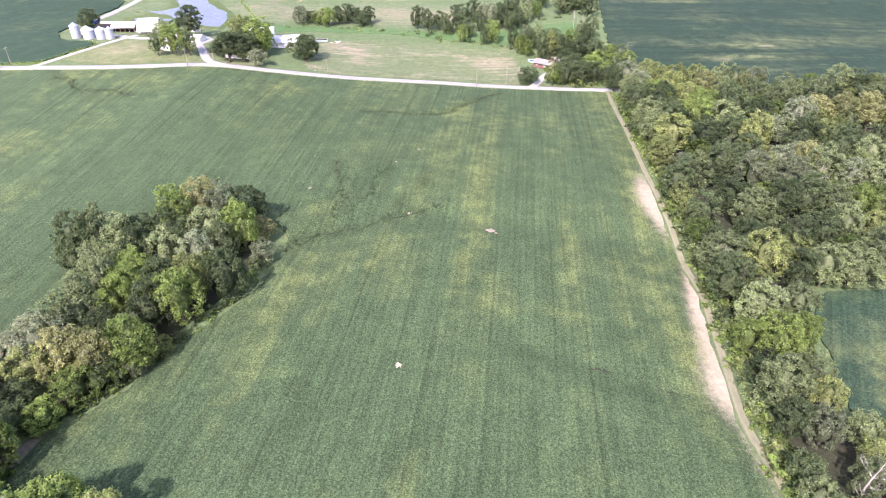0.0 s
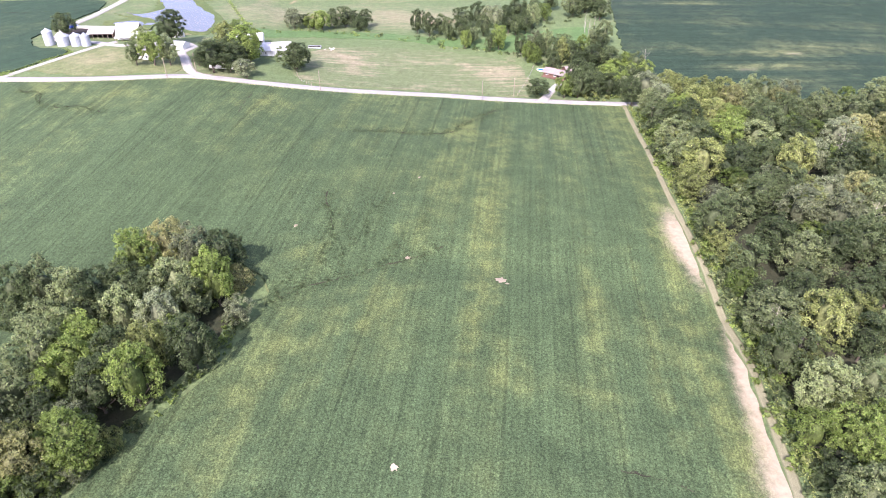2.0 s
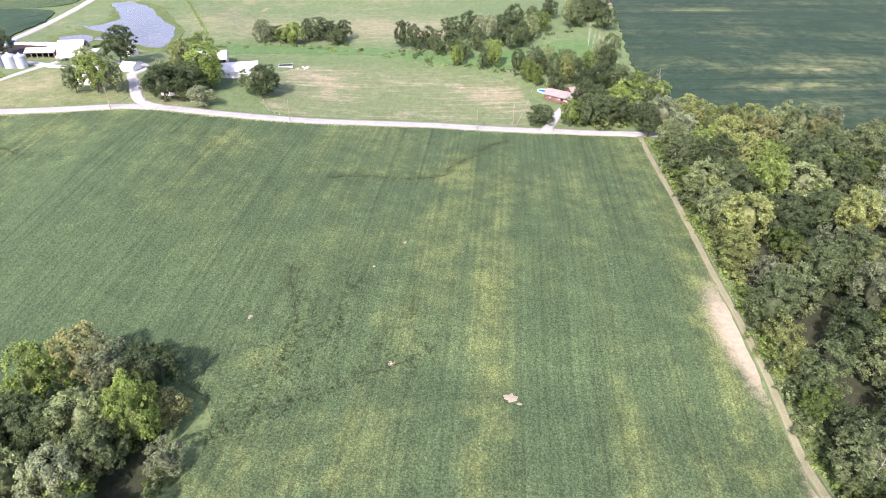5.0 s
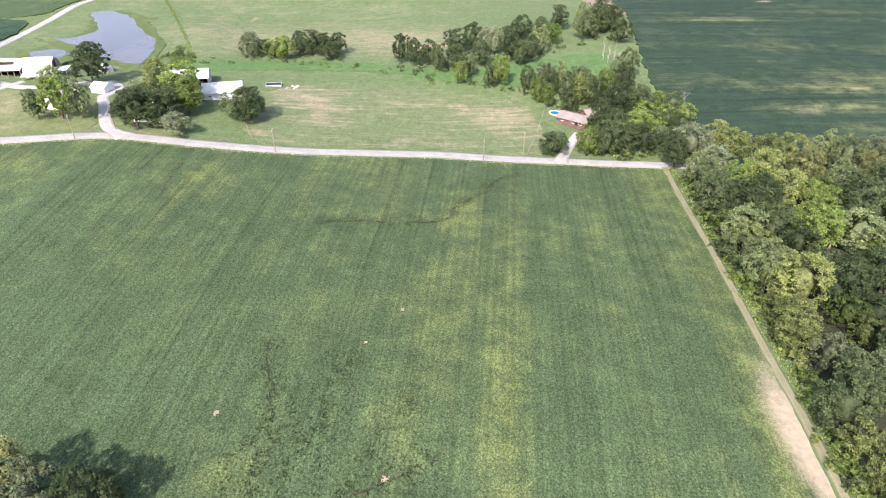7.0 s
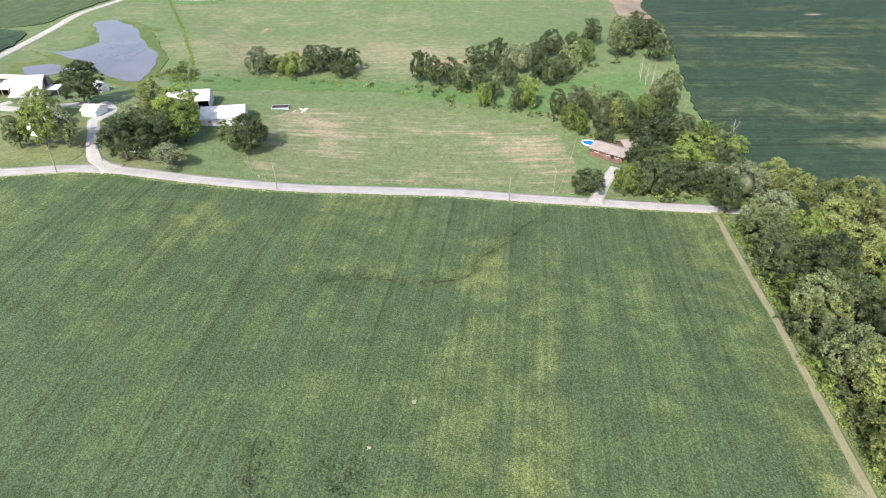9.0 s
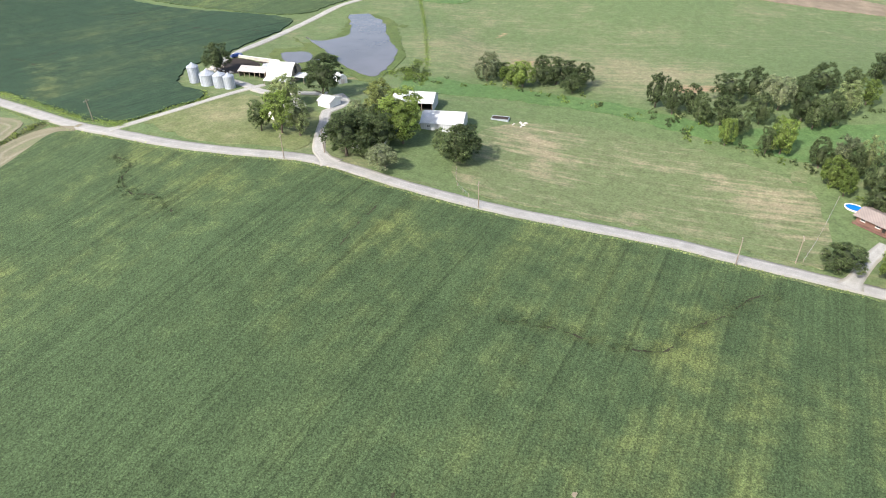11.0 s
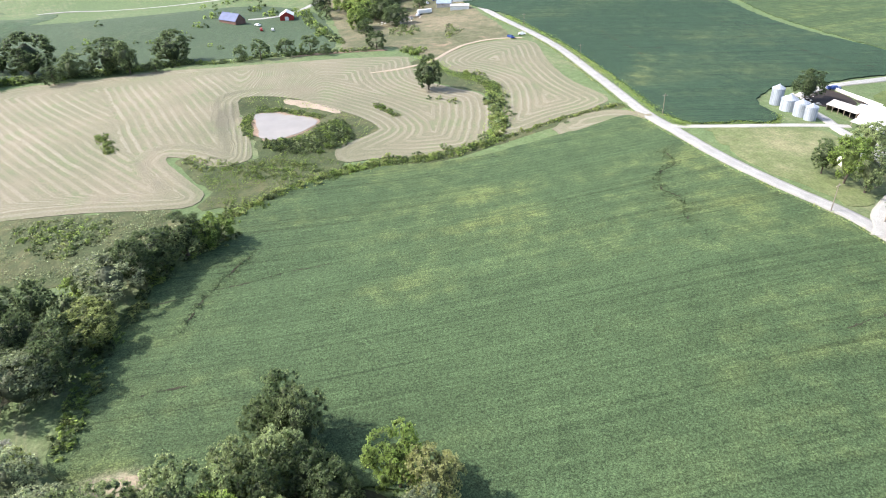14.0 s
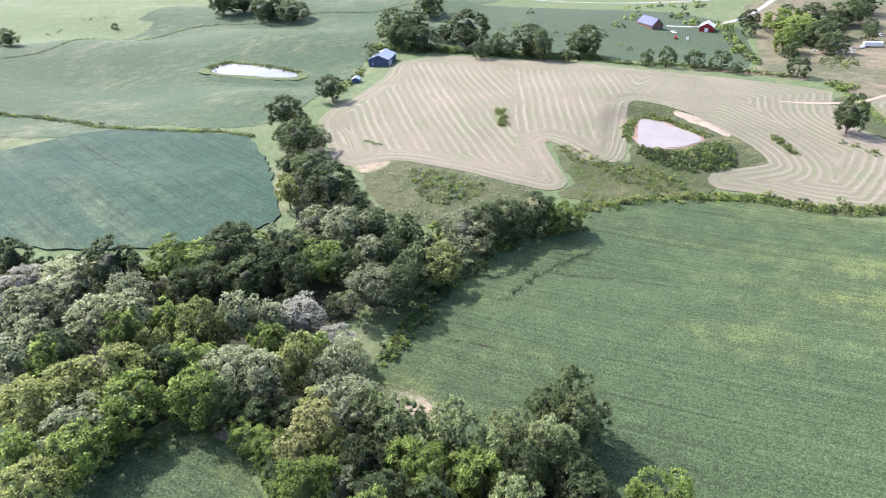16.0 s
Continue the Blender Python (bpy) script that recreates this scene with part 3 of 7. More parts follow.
POND = [(-249.1, 418.6), (-238.7, 415.1), (-233.8, 421.4), (-230.3, 431.1), (-242.2, 449.0), (-256.3, 468), (-254.6, 476), (-248.6, 475), (-238.5, 467), (-227.9, 461), (-221, 454), (-214, 442), (-203.8, 430.2), (-192.8, 419.1), (-185.1, 402.0),
        (-181.6, 381.7), (-188.7, 381.0), (-211.7, 392.9), (-231.5, 407.2)]
POND_SMALL = [(-239, 386), (-236.6, 390.6), (-229, 394), (-223, 390), (-219, 380), (-227, 377)]
POND_HAY = [(-302.5, 123.5), (-308, 131), (-300.5, 140), (-292, 150), (-280.5, 145), (-273.6, 129)]
POND_FAR = [(-331, -139.5), (-344.5, -139), (-345.5, -122), (-340.5, -85), (-330, -79), (-325.6, -99), (-324, -131)]
NW_FIELD = [(-264, 357), (-260, 342.7), (-244, 329), (-230, 328), (-226, 321), (-229, 312), (-233, 300), (-238, 291.5), (-262, 290), (-312, 296), (-383, 298), (-466, 290),
            (-560, 286), (-560, 470), (-463, 450), (-372, 440), (-290, 440), (-276, 440), (-270, 424), (-265, 390), (-263.4, 374)]
NE_FIELD = [(66, 600), (56, 500), (52.6, 427), (53, 396), (57, 366), (64, 346), (82, 328), (110, 318), (190, 326), (420, 350), (420, 640), (200, 660)]
SE_FIELD = [(80.7, 142), (86, 145.5), (101, 149), (128, 150), (130, 110), (110, 98), (80, 98), (73, 102), (74.2, 108.6), (75.5, 118), (78, 135)]
SW_FIELD = [(-160, -170), (-187, -134), (-220, -113), (-229, -101), (-232, -69), (-235.6, -39), (-222, -19), (-204, -0.3), (-185, 16), (-172, 24), (-152, 10), (-140, -10),
            (-131, -30), (-126, -55), (-120, -110)]


def spread(*steps):
    return np.concatenate(steps)


def ground_sheet():
    far = np.array([380, 460, 560, 700, 900, 1200, 1700, 2600, 4200.0])
    xs = spread(-(far[::-1] + 280), np.arange(-620, 321, 5.0), far)
    ys = spread(-(far[::-1] - 80), np.arange(-280, 621, 5.0), far + 300)
    gx, gy = np.meshgrid(xs, ys, indexing="ij")
    fx, fy = gx.ravel(), gy.ravel()
    verts = np.stack([fx, fy, height(fx, fy)], 1)
    nx, ny = len(xs), len(ys)
    faces = [(i * ny + j, (i + 1) * ny + j, (i + 1) * ny + j + 1, i * ny + j + 1) for i in range(nx - 1) for j in range(ny - 1)]
    dry = blobs([(-470, 225, 60, 40, 0.45), (-150, 430, 40, 30, 0.35), (-110, 440, 60, 20, 0.4), (-60, 450, 40, 20, 0.3), (-430, 140, 20, 90, 0.15), (-180, 470, 14, 40, 0.3),
                 (-210, 318, 18, 16, 0.3)], fx, fy)
    bare = blobs([(-136, 437, 13, 6, 0.6), (-118, 440, 16, 5, 0.55), (-146, 425, 9, 5, 0.6), (-160, 470, 3, 16, 0.6), (-95, 452, 14, 3, 0.55), (-50, 436, 14, 7, 0.6), (-30, 440, 16, 5, 0.5), (-135, 395, 8, 2, 0.55), (-92, 386, 12, 1.6, 0.55), (-113, 432, 10, 4, 0.5), (-60, 428, 12, 7, 0.55), (-180, 425, 3, 25, 0.5), (-395, 215, 26, 4, 0.5), (-400, 205, 12, 2.5, 0.4), (-188, 374, 7, 4, 0.8), (-232, 514, 14, 4, 0.55), (-206, 507, 9, 3, 0.55), (-172, 446, 4, 10, 0.5), (-146, 473, 16, 2.5, 0.5), (-144, 453, 11, 2.5, 0.5), (-100, 320, 4, 3, 0.6), (-60, 455, 20, 3, 0.5), (-100, 480, 22, 2.5, 0.5), (-404, 110, 3, 60, 0.5),
                  (-220, 22, 5, 9, 0.6), (-125, 300, 5, 3, 0.5), (-200, 345, 9, 5, 0.5)], fx, fy)
    ob = mesh_object("ground", verts.tolist(), faces, M_GROUND, smooth=True, attrs={"dry": dry, "bare": bare})
    tagged(ob, "rolling green pasture ground with dry tan patches", "ground", kind="structure")


def soy_attrs(stress_and_light=(), bare=(), base=0.0, rim=0.0):
    def f(x, y, poly):
        v = blobs(stress_and_light, x, y) + base
        if rim:
            v = v + rim * np.exp(-edge_distance(poly, x, y) / 3.5)
        return v
    return {"stress_and_light": f, "bare": lambda x, y, poly: blobs(bare, x, y)}


def nothing(x, y, poly):
    return np.zeros(len(x))


GRASS_ATTRS = {"dry": nothing, "bare": nothing}
ground_sheet()
sheet("soybean_field", FIELD, 0.55, M_SOY, cell=2.5, wobble=0.3, attrs=soy_attrs([(a, b, c, d, e * 0.68) for a, b, c, d, e in STRESS_AND_SLOPE_LIGHT], BARE, 0.14, 0.2), label="wide green soybean field with yellowed streaks between road and woods", category="field")
sheet("far_soybean_field", NW_FIELD, 0.55, M_SOY_DARK, attrs=soy_attrs([(-342, 329, 5, 5, 0.5), (-330, 322, 5, 5, 0.7), (-317, 314, 5, 5, 0.9), (-304, 306, 5, 5, 0.8), (-292, 299, 6, 4, 0.5)], [], 0.1), label="dark green soybean field behind the grain bins", category="field")
sheet("light_soybean_field", [(-600, 478), (-463, 458), (-372, 447), (-285, 446), (-274, 500), (-270, 640), (-600, 650)], 0.5, M_SOY, attrs=soy_attrs([], [], 0.25), label="paler green crop field beyond the dark soybeans", category="field")
sheet("creek_soybean_field", NE_FIELD, 0.55, M_SOY_PATCHY, attrs=soy_attrs([(a, b, c, d, e * 0.7) for a, b, c, d, e in ((105, 485, 18, 5, 0.5), (79, 425, 12, 5, 0.4), (105, 422, 14, 6, 0.45), (87, 399, 10, 5, 0.45), (132, 386, 18, 7, 0.6), (95, 386, 10, 4, 0.4), (111, 366, 12, 4, 0.4), (132, 369, 16, 5, 0.6), (126, 350, 12, 4, 0.5), (91, 443, 10, 2.5, 0.4), (170, 400, 26, 6, 0.35), (160, 360, 16, 6, 0.4))], [(146, 512, 7, 1.5, 0.7), (143, 530, 6, 1.5, 0.7), (91, 443, 6, 1.2, 0.55), (142, 390, 5, 4, 0.55), (112, 365, 5, 1.5, 0.55), (118, 402, 4, 2, 0.5)], 0.1), label="dark green crop field with pale streaks beyond the woods", category="field")
sheet("clearing_soybean_field", SE_FIELD, 0.55, M_SOY_DARK, attrs=soy_attrs([(92, 112, 14, 10, 0.9)], [], 0.2), label="small dark green field in a woodland clearing", category="field")
sheet("valley_soybean_field", SW_FIELD, 0.55, M_SOY_BLUE, attrs=soy_attrs([(-150, -30, 30, 30, 0.3)], [(-182, -42, 1.6, 4, 0.8)], 0.2), label="bluish green soybean field beside the tree line", category="field")
HAY_ATTRS = {"edge": lambda x, y, poly: edge_distance(poly, x, y)}


def hay_rounds(x, y, poly):
    """Rounds along the edge, then long bent passes; the eastern arm is mown in narrow rounds only."""
    d = edge_distance(poly, x, y)
    seam = y - np.interp(x, (-427, -338, -286, -254, -230), (24.5, 56.3, 70.0, 88.0, 104.5))
    passes = np.where(seam < 0, 0.82 * y - 0.57 * x - 0.0007 * (x + 300) ** 2, 0.94 * y - 0.34 * x + 31)
    v = np.clip((d - 7) / 5, 0, 1) * np.clip((x + 400) / 20, 0, 1)
    v = v * v * (3 - 2 * v)
    u = np.clip((y - 112) / 45, 0, 1)
    u = u * u * (3 - 2 * u)
    return (1.2 * passes * v + (1.25 * d + 180) * (1 - v)) * (1 - u) + (1.4 * d + 112) * u


sheet("hay_field", HAY_MAIN, 0.2, M_HAY, cell=2.5, wobble=0.15, attrs={"edge": hay_rounds}, label="pale mown hay field with curving windrows", category="field")
sheet("upper_hay_field", HAY_NE, 0.2, M_HAY, cell=2.5, wobble=0.15, attrs={"edge": lambda x, y, poly: 1.3 * edge_distance(poly, x, y)}, label="pale mown hay field beside the road", category="field")
sheet("corner_hay_field", HAY_SMALL, 0.2, M_HAY, cell=2.5, attrs=HAY_ATTRS, label="small strip of mown hay at the field corner", category="field")
MEADOW = [(-98, 308), (-80, 311), (-50, 319), (-20, 323), (2, 324), (3, 345), (-2, 362), (-14, 372), (-40, 378), (-70, 378), (-96, 372), (-112, 356), (-114, 335), (-108, 316)]
MEADOW_ATTRS = {"dry": lambda x, y, poly: blobs([(-75, 361, 24, 7, 0.35), (-100, 358, 12, 8, 0.35), (-11, 350, 8, 12, 0.35), (-40, 362, 16, 5, 0.3), (-92, 345, 16, 6, 0.35), (-80, 333, 14, 4, 0.3), (-60, 348, 20, 4, 0.3), (-60, 336, 10, 5, -0.25), (-88, 322, 12, 6, -0.25)], x, y),
                "bare": lambda x, y, poly: blobs([(-72, 361, 22, 7, 0.36), (-100, 358, 12, 9, 0.36), (-11, 350, 7, 11, 0.3), (-43, 355, 4, 2, 0.4), (-38, 364, 12, 3, 0.3), (-92, 364, 9, 3, 0.25), (-88, 347, 10, 2.5, 0.3), (-104, 344, 4, 5, 0.25)], x, y)}
sheet("meadow", MEADOW, 0.2, M_MEADOW, attrs=MEADOW_ATTRS, label="mown meadow with dry straw-coloured streaks north of the road", category="meadow")
sheet("lawn", [(-228, 297), (-200, 291), (-178, 296), (-160, 302), (-164, 315), (-172, 330), (-190, 334), (-212, 334), (-217, 328), (-222, 312)], 0.16, M_LAWN,
      attrs={"dry": lambda x, y, poly: blobs([(-205, 313, 14, 9, 0.5)], x, y), "bare": nothing}, label="mown pale green farmyard lawn", category="lawn")
sheet("creek_grass", [(-160, 372), (-120, 385), (-80, 392), (-40, 388), (0, 385), (30, 396), (36, 425), (10, 420), (-30, 402), (-80, 404), (-130, 398), (-165, 388)], 0.14, M_LUSH, attrs=GRASS_ATTRS, label="lush green grass along the creek", category="grass")
sheet("hill_pasture", [(-640, -300), (-640, -60), (-470, -75), (-360, -50), (-300, -38), (-258, -36), (-242, -60), (-236, -100), (-200, -140), (-170, -300)], 0.12, M_HILL, attrs=GRASS_ATTRS, label="rolling pale green hill pasture", category="pasture")
sheet("pond_scrub", [(-326, 115), (-322, 139), (-303, 160), (-291, 171), (-281, 177), (-264, 160), (-249, 158), (-241, 150), (-232, 132), (-224, 122), (-226, 108), (-236, 110), (-250, 102), (-263, 95), (-264, 101), (-254, 112), (-257, 123), (-268, 125)], 0.12, M_WEEDS,
      attrs=GRASS_ATTRS, label="rough unmown grass and weeds round the pond", category="grass")
sheet("hollow_scrub", [(-226, 98), (-229, 84), (-231, 64), (-231, 41), (-216, 34), (-196, 52), (-188, 72), (-196, 92), (-212, 106)], 0.12, M_WEEDS, attrs=GRASS_ATTRS, label="dark rough grass in the hollow by the trees", category="grass")

sheet("ploughed_field", [(-212, 572), (-140, 585), (20, 606), (34, 598), (37, 525), (47, 501), (60, 505), (64, 560), (66, 640), (60, 720), (-230, 720)], 0.25, M_STRAW, label="distant brown ploughed field beyond the meadow", category="field")
sheet("far_lawn", [(-420, -20), (-427, 44), (-424, 108), (-420, 160), (-455, 168), (-507, 166), (-560, 155), (-600, 100), (-590, 20), (-560, -60), (-470, -55), (-430, -40)], 0.14, M_FARLAWN, attrs=GRASS_ATTRS, label="dark green grazed paddock with saplings round the red barn", category="paddock")
sheet("yard_rough", [(-410, 200), (-415, 172), (-470, 172), (-530, 170), (-640, 165), (-650, 262), (-470, 275), (-412, 272), (-404, 246), (-388, 231), (-374, 218), (-396, 206)], 0.13, M_ROUGH, attrs={"dry": nothing, "bare": lambda x, y, poly: blobs([(-405, 228, 9, 14, 0.6), (-416, 206, 9, 5, 0.6), (-416, 255, 5, 14, 0.6), (-459, 234, 20, 5, 0.5), (-510, 230, 30, 10, 0.6)], x, y)}, label="rough tan grass and bare dirt round the distant yard", category="rough grass")
sheet("bare_bank", [(-409, 140), (-413, 160), (-410, 182), (-404, 196), (-402, 192), (-405, 176), (-406, 156)], 0.17, M_CLAY, wobble=0.4, step=2.0, cell=2.5, label="red-brown bare earth along the top of the hay", category="bare soil")
sheet("sandy_strip", [(-320, 137), (-316, 145), (-309, 153), (-301, 161), (-298, 159), (-306, 149), (-313, 141), (-317, 136)], 0.2, M_TRACK, attrs={"verge": nothing}, wobble=0.4, step=2.0, cell=2.5, label="strip of bare tan sand beside the silty pond", category="bare soil")
sheet("scrub_patch", [(-384, -357), (-396, -372), (-420, -376), (-446, -372), (-443, -350), (-425, -332), (-404, -330), (-390, -338)], 0.1, M_ROUGH, attrs=GRASS_ATTRS, label="grey scrubby patch on the hill pasture", category="grass")
# water, with lush banks
for nm, pts, lv, mt, lab in (("pond", POND, -1.3, M_POND, "large grey farm pond with lush green banks"), ("small_pond", POND_SMALL, 0.2, M_POND, "small grey pond below the barns"),
                             ("hay_pond", POND_HAY, -0.2, M_POND_TAN, "silty pinkish pond in the hay field"), ("hill_pond", POND_FAR, -4.0, M_POND, "pale pond shining on the hill pasture")):
    mid = np.mean(pts, 0)
    wide = [tuple(np.array(q) + (np.array(q) - mid) / np.linalg.norm(np.array(q) - mid) * (7.0 if "hay" not in nm else 1.6)) for q in pts]
    sheet(nm + "_bank", wide, 0.12, M_BANK if "hay" not in nm else M_CLAY, attrs=GRASS_ATTRS, wobble=0.8, level=lv - 0.12, label="grassy bank at the water's edge" if "hay" not in nm else "bare clay bank at the water's edge", category="bank")
    sheet(nm, pts, 0.0, mt, level=lv, wobble=0.5, label=lab, category="pond")

# roads and tracks
ribbon("road", ROAD, 5.2, 0.12, M_ROAD, "pale grey gravel country road past the fields")
ribbon("driveway", [(-144, 299), (-153, 304), (-160, 314), (-166.5, 325), (-172, 333.5), (-171, 345), (-180, 352)], 4.4, 0.17, M_DRIVE, "white gravel driveway curving into the farmyard", "driveway", ends=(1.9, 1.0))
ribbon("house_driveway", [(8.5, 317), (11, 326), (13.5, 334), (17.5, 343)], 4.0, 0.17, M_DRIVE, "short pale gravel driveway beside the round tree", "driveway", ends=(1.7, 1.0))
ribbon("farm_lane", [(-235.5, 285), (-227.5, 303), (-222, 321), (-217.5, 336), (-214, 346)], 3.2, 0.18, M_DRIVE, "pale dirt lane along the field to the grain bins", "lane", ends=(1.6, 1.0))
ribbon("pond_lane", [(-250, 350), (-257, 367), (-261, 391), (-266.5, 429), (-269, 474), (-267, 500), (-262, 560), (-255, 640)], 4.0, 0.2, M_DRIVE, "pale gravel lane running past the pond", "lane")
ribbon("yard_lane", [(-247, 346), (-236, 344), (-222, 342.5), (-208, 339), (-196, 344), (-184, 350)], 4.5, 0.14, M_DRIVE, "pale gravel farmyard track", "lane")
ribbon("field_track", TRACK, 2.2, 0.14, M_PATH, "worn grassy track between the field and the woods", "track")
ribbon("hill_lane", [(-404, 279), (-407, 262), (-400, 243), (-386, 229), (-369, 215), (-358, 195), (-354, 180)], 2.8, 0.26, M_TRACK, "sandy lane between the hay fields", "lane", ends=(1.0, 0.35))
ribbon("cottage_drive", [(-545, 108), (-548, 122), (-560, 140), (-600, 165), (-680, 190)], 4.5, 0.16, M_DRIVE, "pale drive to the red barn", "driveway")
ribbon("far_road", [(-640, -330), (-640, -150), (-648, 0), (-655, 130), (-690, 190), (-760, 260)], 5.0, 0.16, M_ROAD, "distant pale road beyond the pastures")
sheet("garden_plot", [(-262, 520), (-257, 514), (-232, 512), (-206, 521), (-214, 570), (-250, 548)], 0.2, M_LUSH, attrs=GRASS_ATTRS, label="green market garden plot beside the lane", category="garden")
for k in range(4):
    ribbon("row_cover", [(-252 + 3 * k, 545 - 8 * k), (-234 + 3 * k, 547 - 8 * k), (-218 + 3 * k, 551 - 8 * k)], 1.6, 0.3, M_PAINT, "white plastic row cover in the garden plot", "row cover")
sheet("hay_gap", [(-374, 206), (-343, 205), (-325, 217), (-310, 229.5), (-289, 227.5), (-262, 219.5), (-255, 222), (-257, 231), (-272, 224), (-293, 232), (-323, 238), (-342, 230), (-351, 220), (-372, 219)], 0.1, M_WEEDS, attrs=GRASS_ATTRS, label="rough unmown grass between the hay fields", category="grass")
ribbon("hedge_bank", [(-269, 280), (-266, 262), (-261, 244), (-252, 216), (-246, 196), (-244.5, 172), (-241, 154), (-231, 133), (-219, 120), (-206, 113)], 9.0, 0.06, M_WEEDS, "rough grass bank under the field hedge", "grass")


# ---- trees ----
def icosa():
    g = (1 + 5 ** 0.5) / 2
    v = np.array([(-1, g, 0), (1, g, 0), (-1, -g, 0), (1, -g, 0), (0, -1, g), (0, 1, g), (0, -1, -g), (0, 1, -g), (g, 0, -1), (g, 0, 1), (-g, 0, -1), (-g, 0, 1)], float)
    f = [(0, 11, 5), (0, 5, 1), (0, 1, 7), (0, 7, 10), (0, 10, 11), (1, 5, 9), (5, 11, 4), (11, 10, 2), (10, 7, 6), (7, 1, 8), (3, 9, 4), (3, 4, 2), (3, 2, 6), (3, 6, 8), (3, 8, 9), (4, 9, 5), (2, 4, 11), (6, 2, 10), (8, 6, 7), (9, 8, 1)]
    return v / np.linalg.norm(v[0]), f


ICO_V, ICO_F = icosa()


def geodesic(f):
    """A ball of 20 f*f even triangles."""
    index, verts, faces = {}, [], []

    def vert(p):
        p = p / np.linalg.norm(p)
        key = tuple(np.round(p, 5))
        if key not in index:
            index[key] = len(verts)
            verts.append(p)
        return index[key]
    for a, b, c in ICO_F:
        a, b, c = ICO_V[a], ICO_V[b], ICO_V[c]
        g = {(i, j): vert(a * (f - i - j) + b * i + c * j) for i in range(f + 1) for j in range(f + 1 - i)}
        for i in range(f):
            for j in range(f - i):
                faces.append((g[i, j], g[i + 1, j], g[i, j + 1]))
                if i + j < f - 1:
                    faces.append((g[i + 1, j], g[i + 1, j + 1], g[i, j + 1]))
    return np.array(verts), faces


def crown_mesh(name, seed, radius, tall, base, boughs, clumps, sprigs, leaf, tint):
    """A crown: boughs spread over an uneven dome, each a cluster of leaf clumps with gaps between, and small bent leaf sprays all over the clumps."""
    rng = np.random.default_rng(seed)
    lean = rng.normal(0, 0.06, 2)
    squash, phase, three = rng.uniform(0.86, 1.16, 2), rng.uniform(0, 6.28), rng.uniform(0, 6.28)
    mid = np.array([0, 0, base + tall * 0.40])
    cs, rs = [], []
    for i in range(boughs):
        u = (i + 0.5) / boughs
        ang = i * 2.39996 + rng.normal(0, 0.35)
        zz = 1 - 1.75 * u
        flat = math.sqrt(max(0, 1 - zz * zz))
        k = rng.uniform(0.64, 0.80) * (1 + 0.12 * math.sin(2 * ang + phase) + 0.10 * math.sin(3 * ang + three))
        c = np.array([math.cos(ang) * flat * radius * k, math.sin(ang) * flat * radius * k, base + tall * (0.46 + 0.46 * zz * rng.uniform(0.65, 0.95))])
        c[:2] *= squash
        size = radius * rng.uniform(0.22, 0.35)
        c[:2] += lean * (c[2] - base)
        cs.append(c)
        rs.append(size)
    cs, rs = np.array(cs), np.array(rs)
    n = boughs * clumps
    which = np.repeat(np.arange(boughs), clumps)
    out = cs[which] - mid
    out /= np.linalg.norm(out, axis=1)[:, None]
    e = rng.normal(0, 1, (n, 3)) + out * 0.9 + np.array([0, 0, 0.35])
    e /= np.linalg.norm(e, axis=1)[:, None]
    p = cs[which] + e * (rs[which] * rng.uniform(0.72, 1.06, n))[:, None] * np.array([1, 1, 0.85])
    r = radius * rng.uniform(0.075, 0.135, n) * (1.0 if clumps > 6 else 1.3 if clumps > 3 else 3.0)
    # each clump: a small uneven ball, open towards the trunk
    spin = rng.uniform(0, 6.28, n)
    c, s = np.cos(spin)[:, None], np.sin(spin)[:, None]
    ball = np.stack([ICO_V[None, :, 0] * c - ICO_V[None, :, 1] * s, ICO_V[None, :, 0] * s + ICO_V[None, :, 1] * c, np.repeat(ICO_V[None, :, 2], n, 0)], 2)
    ball = ball * (r[:, None] * rng.uniform(0.45, 0.9, (n, 12)))[:, :, None] * np.array([1.1, 1.1, 0.85]) + p[:, None]
    tri = np.array(ICO_F)
    mids = ball[:, tri].mean(2) - p[:, None]
    keep = (mids * e[:, None]).sum(2) > 0.0
    faces = (tri[None] + 12 * np.arange(n)[:, None, None])[keep]
    # a heart behind the boughs, in the leaf colour darkened for inner shade
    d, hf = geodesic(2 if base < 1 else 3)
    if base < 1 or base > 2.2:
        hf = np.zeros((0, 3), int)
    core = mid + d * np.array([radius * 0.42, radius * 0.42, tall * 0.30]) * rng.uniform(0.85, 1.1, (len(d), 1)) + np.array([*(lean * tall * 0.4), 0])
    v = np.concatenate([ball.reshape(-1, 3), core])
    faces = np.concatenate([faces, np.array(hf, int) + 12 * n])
    # the leaf sprays, small bent blades that lie over the clumps
    of = np.repeat(np.arange(n), sprigs)
    m = len(of)
    g = rng.normal(0, 1, (m, 3)) + e[of] * 0.8 + np.array([0, 0, 0.3])
    g /= np.linalg.norm(g, axis=1)[:, None]
    q = p[of] + g * (r[of] * rng.uniform(0.65, 1.6, m))[:, None] * np.array([1.1, 1.1, 0.85])
    nrm = g * 0.5 + np.array([0, 0, 0.45]) + rng.normal(0, 0.55, g.shape)
    nrm /= np.linalg.norm(nrm, axis=1)[:, None]
    t = np.cross(nrm, rng.normal(0, 1, nrm.shape))
    t /= np.linalg.norm(t, axis=1)[:, None]
    w = np.cross(nrm, t)
    z = (leaf * rng.uniform(0.5, 1.45, m))[:, None]
    blade = np.stack([q + t * z * 0.95, q - t * z * 0.5 + w * z * 0.68, q - t * z * 0.45 - w * z * 0.7], 1).reshape(-1, 3)
    nt, base_q = len(faces), len(v)
    co = np.concatenate([v, blade])
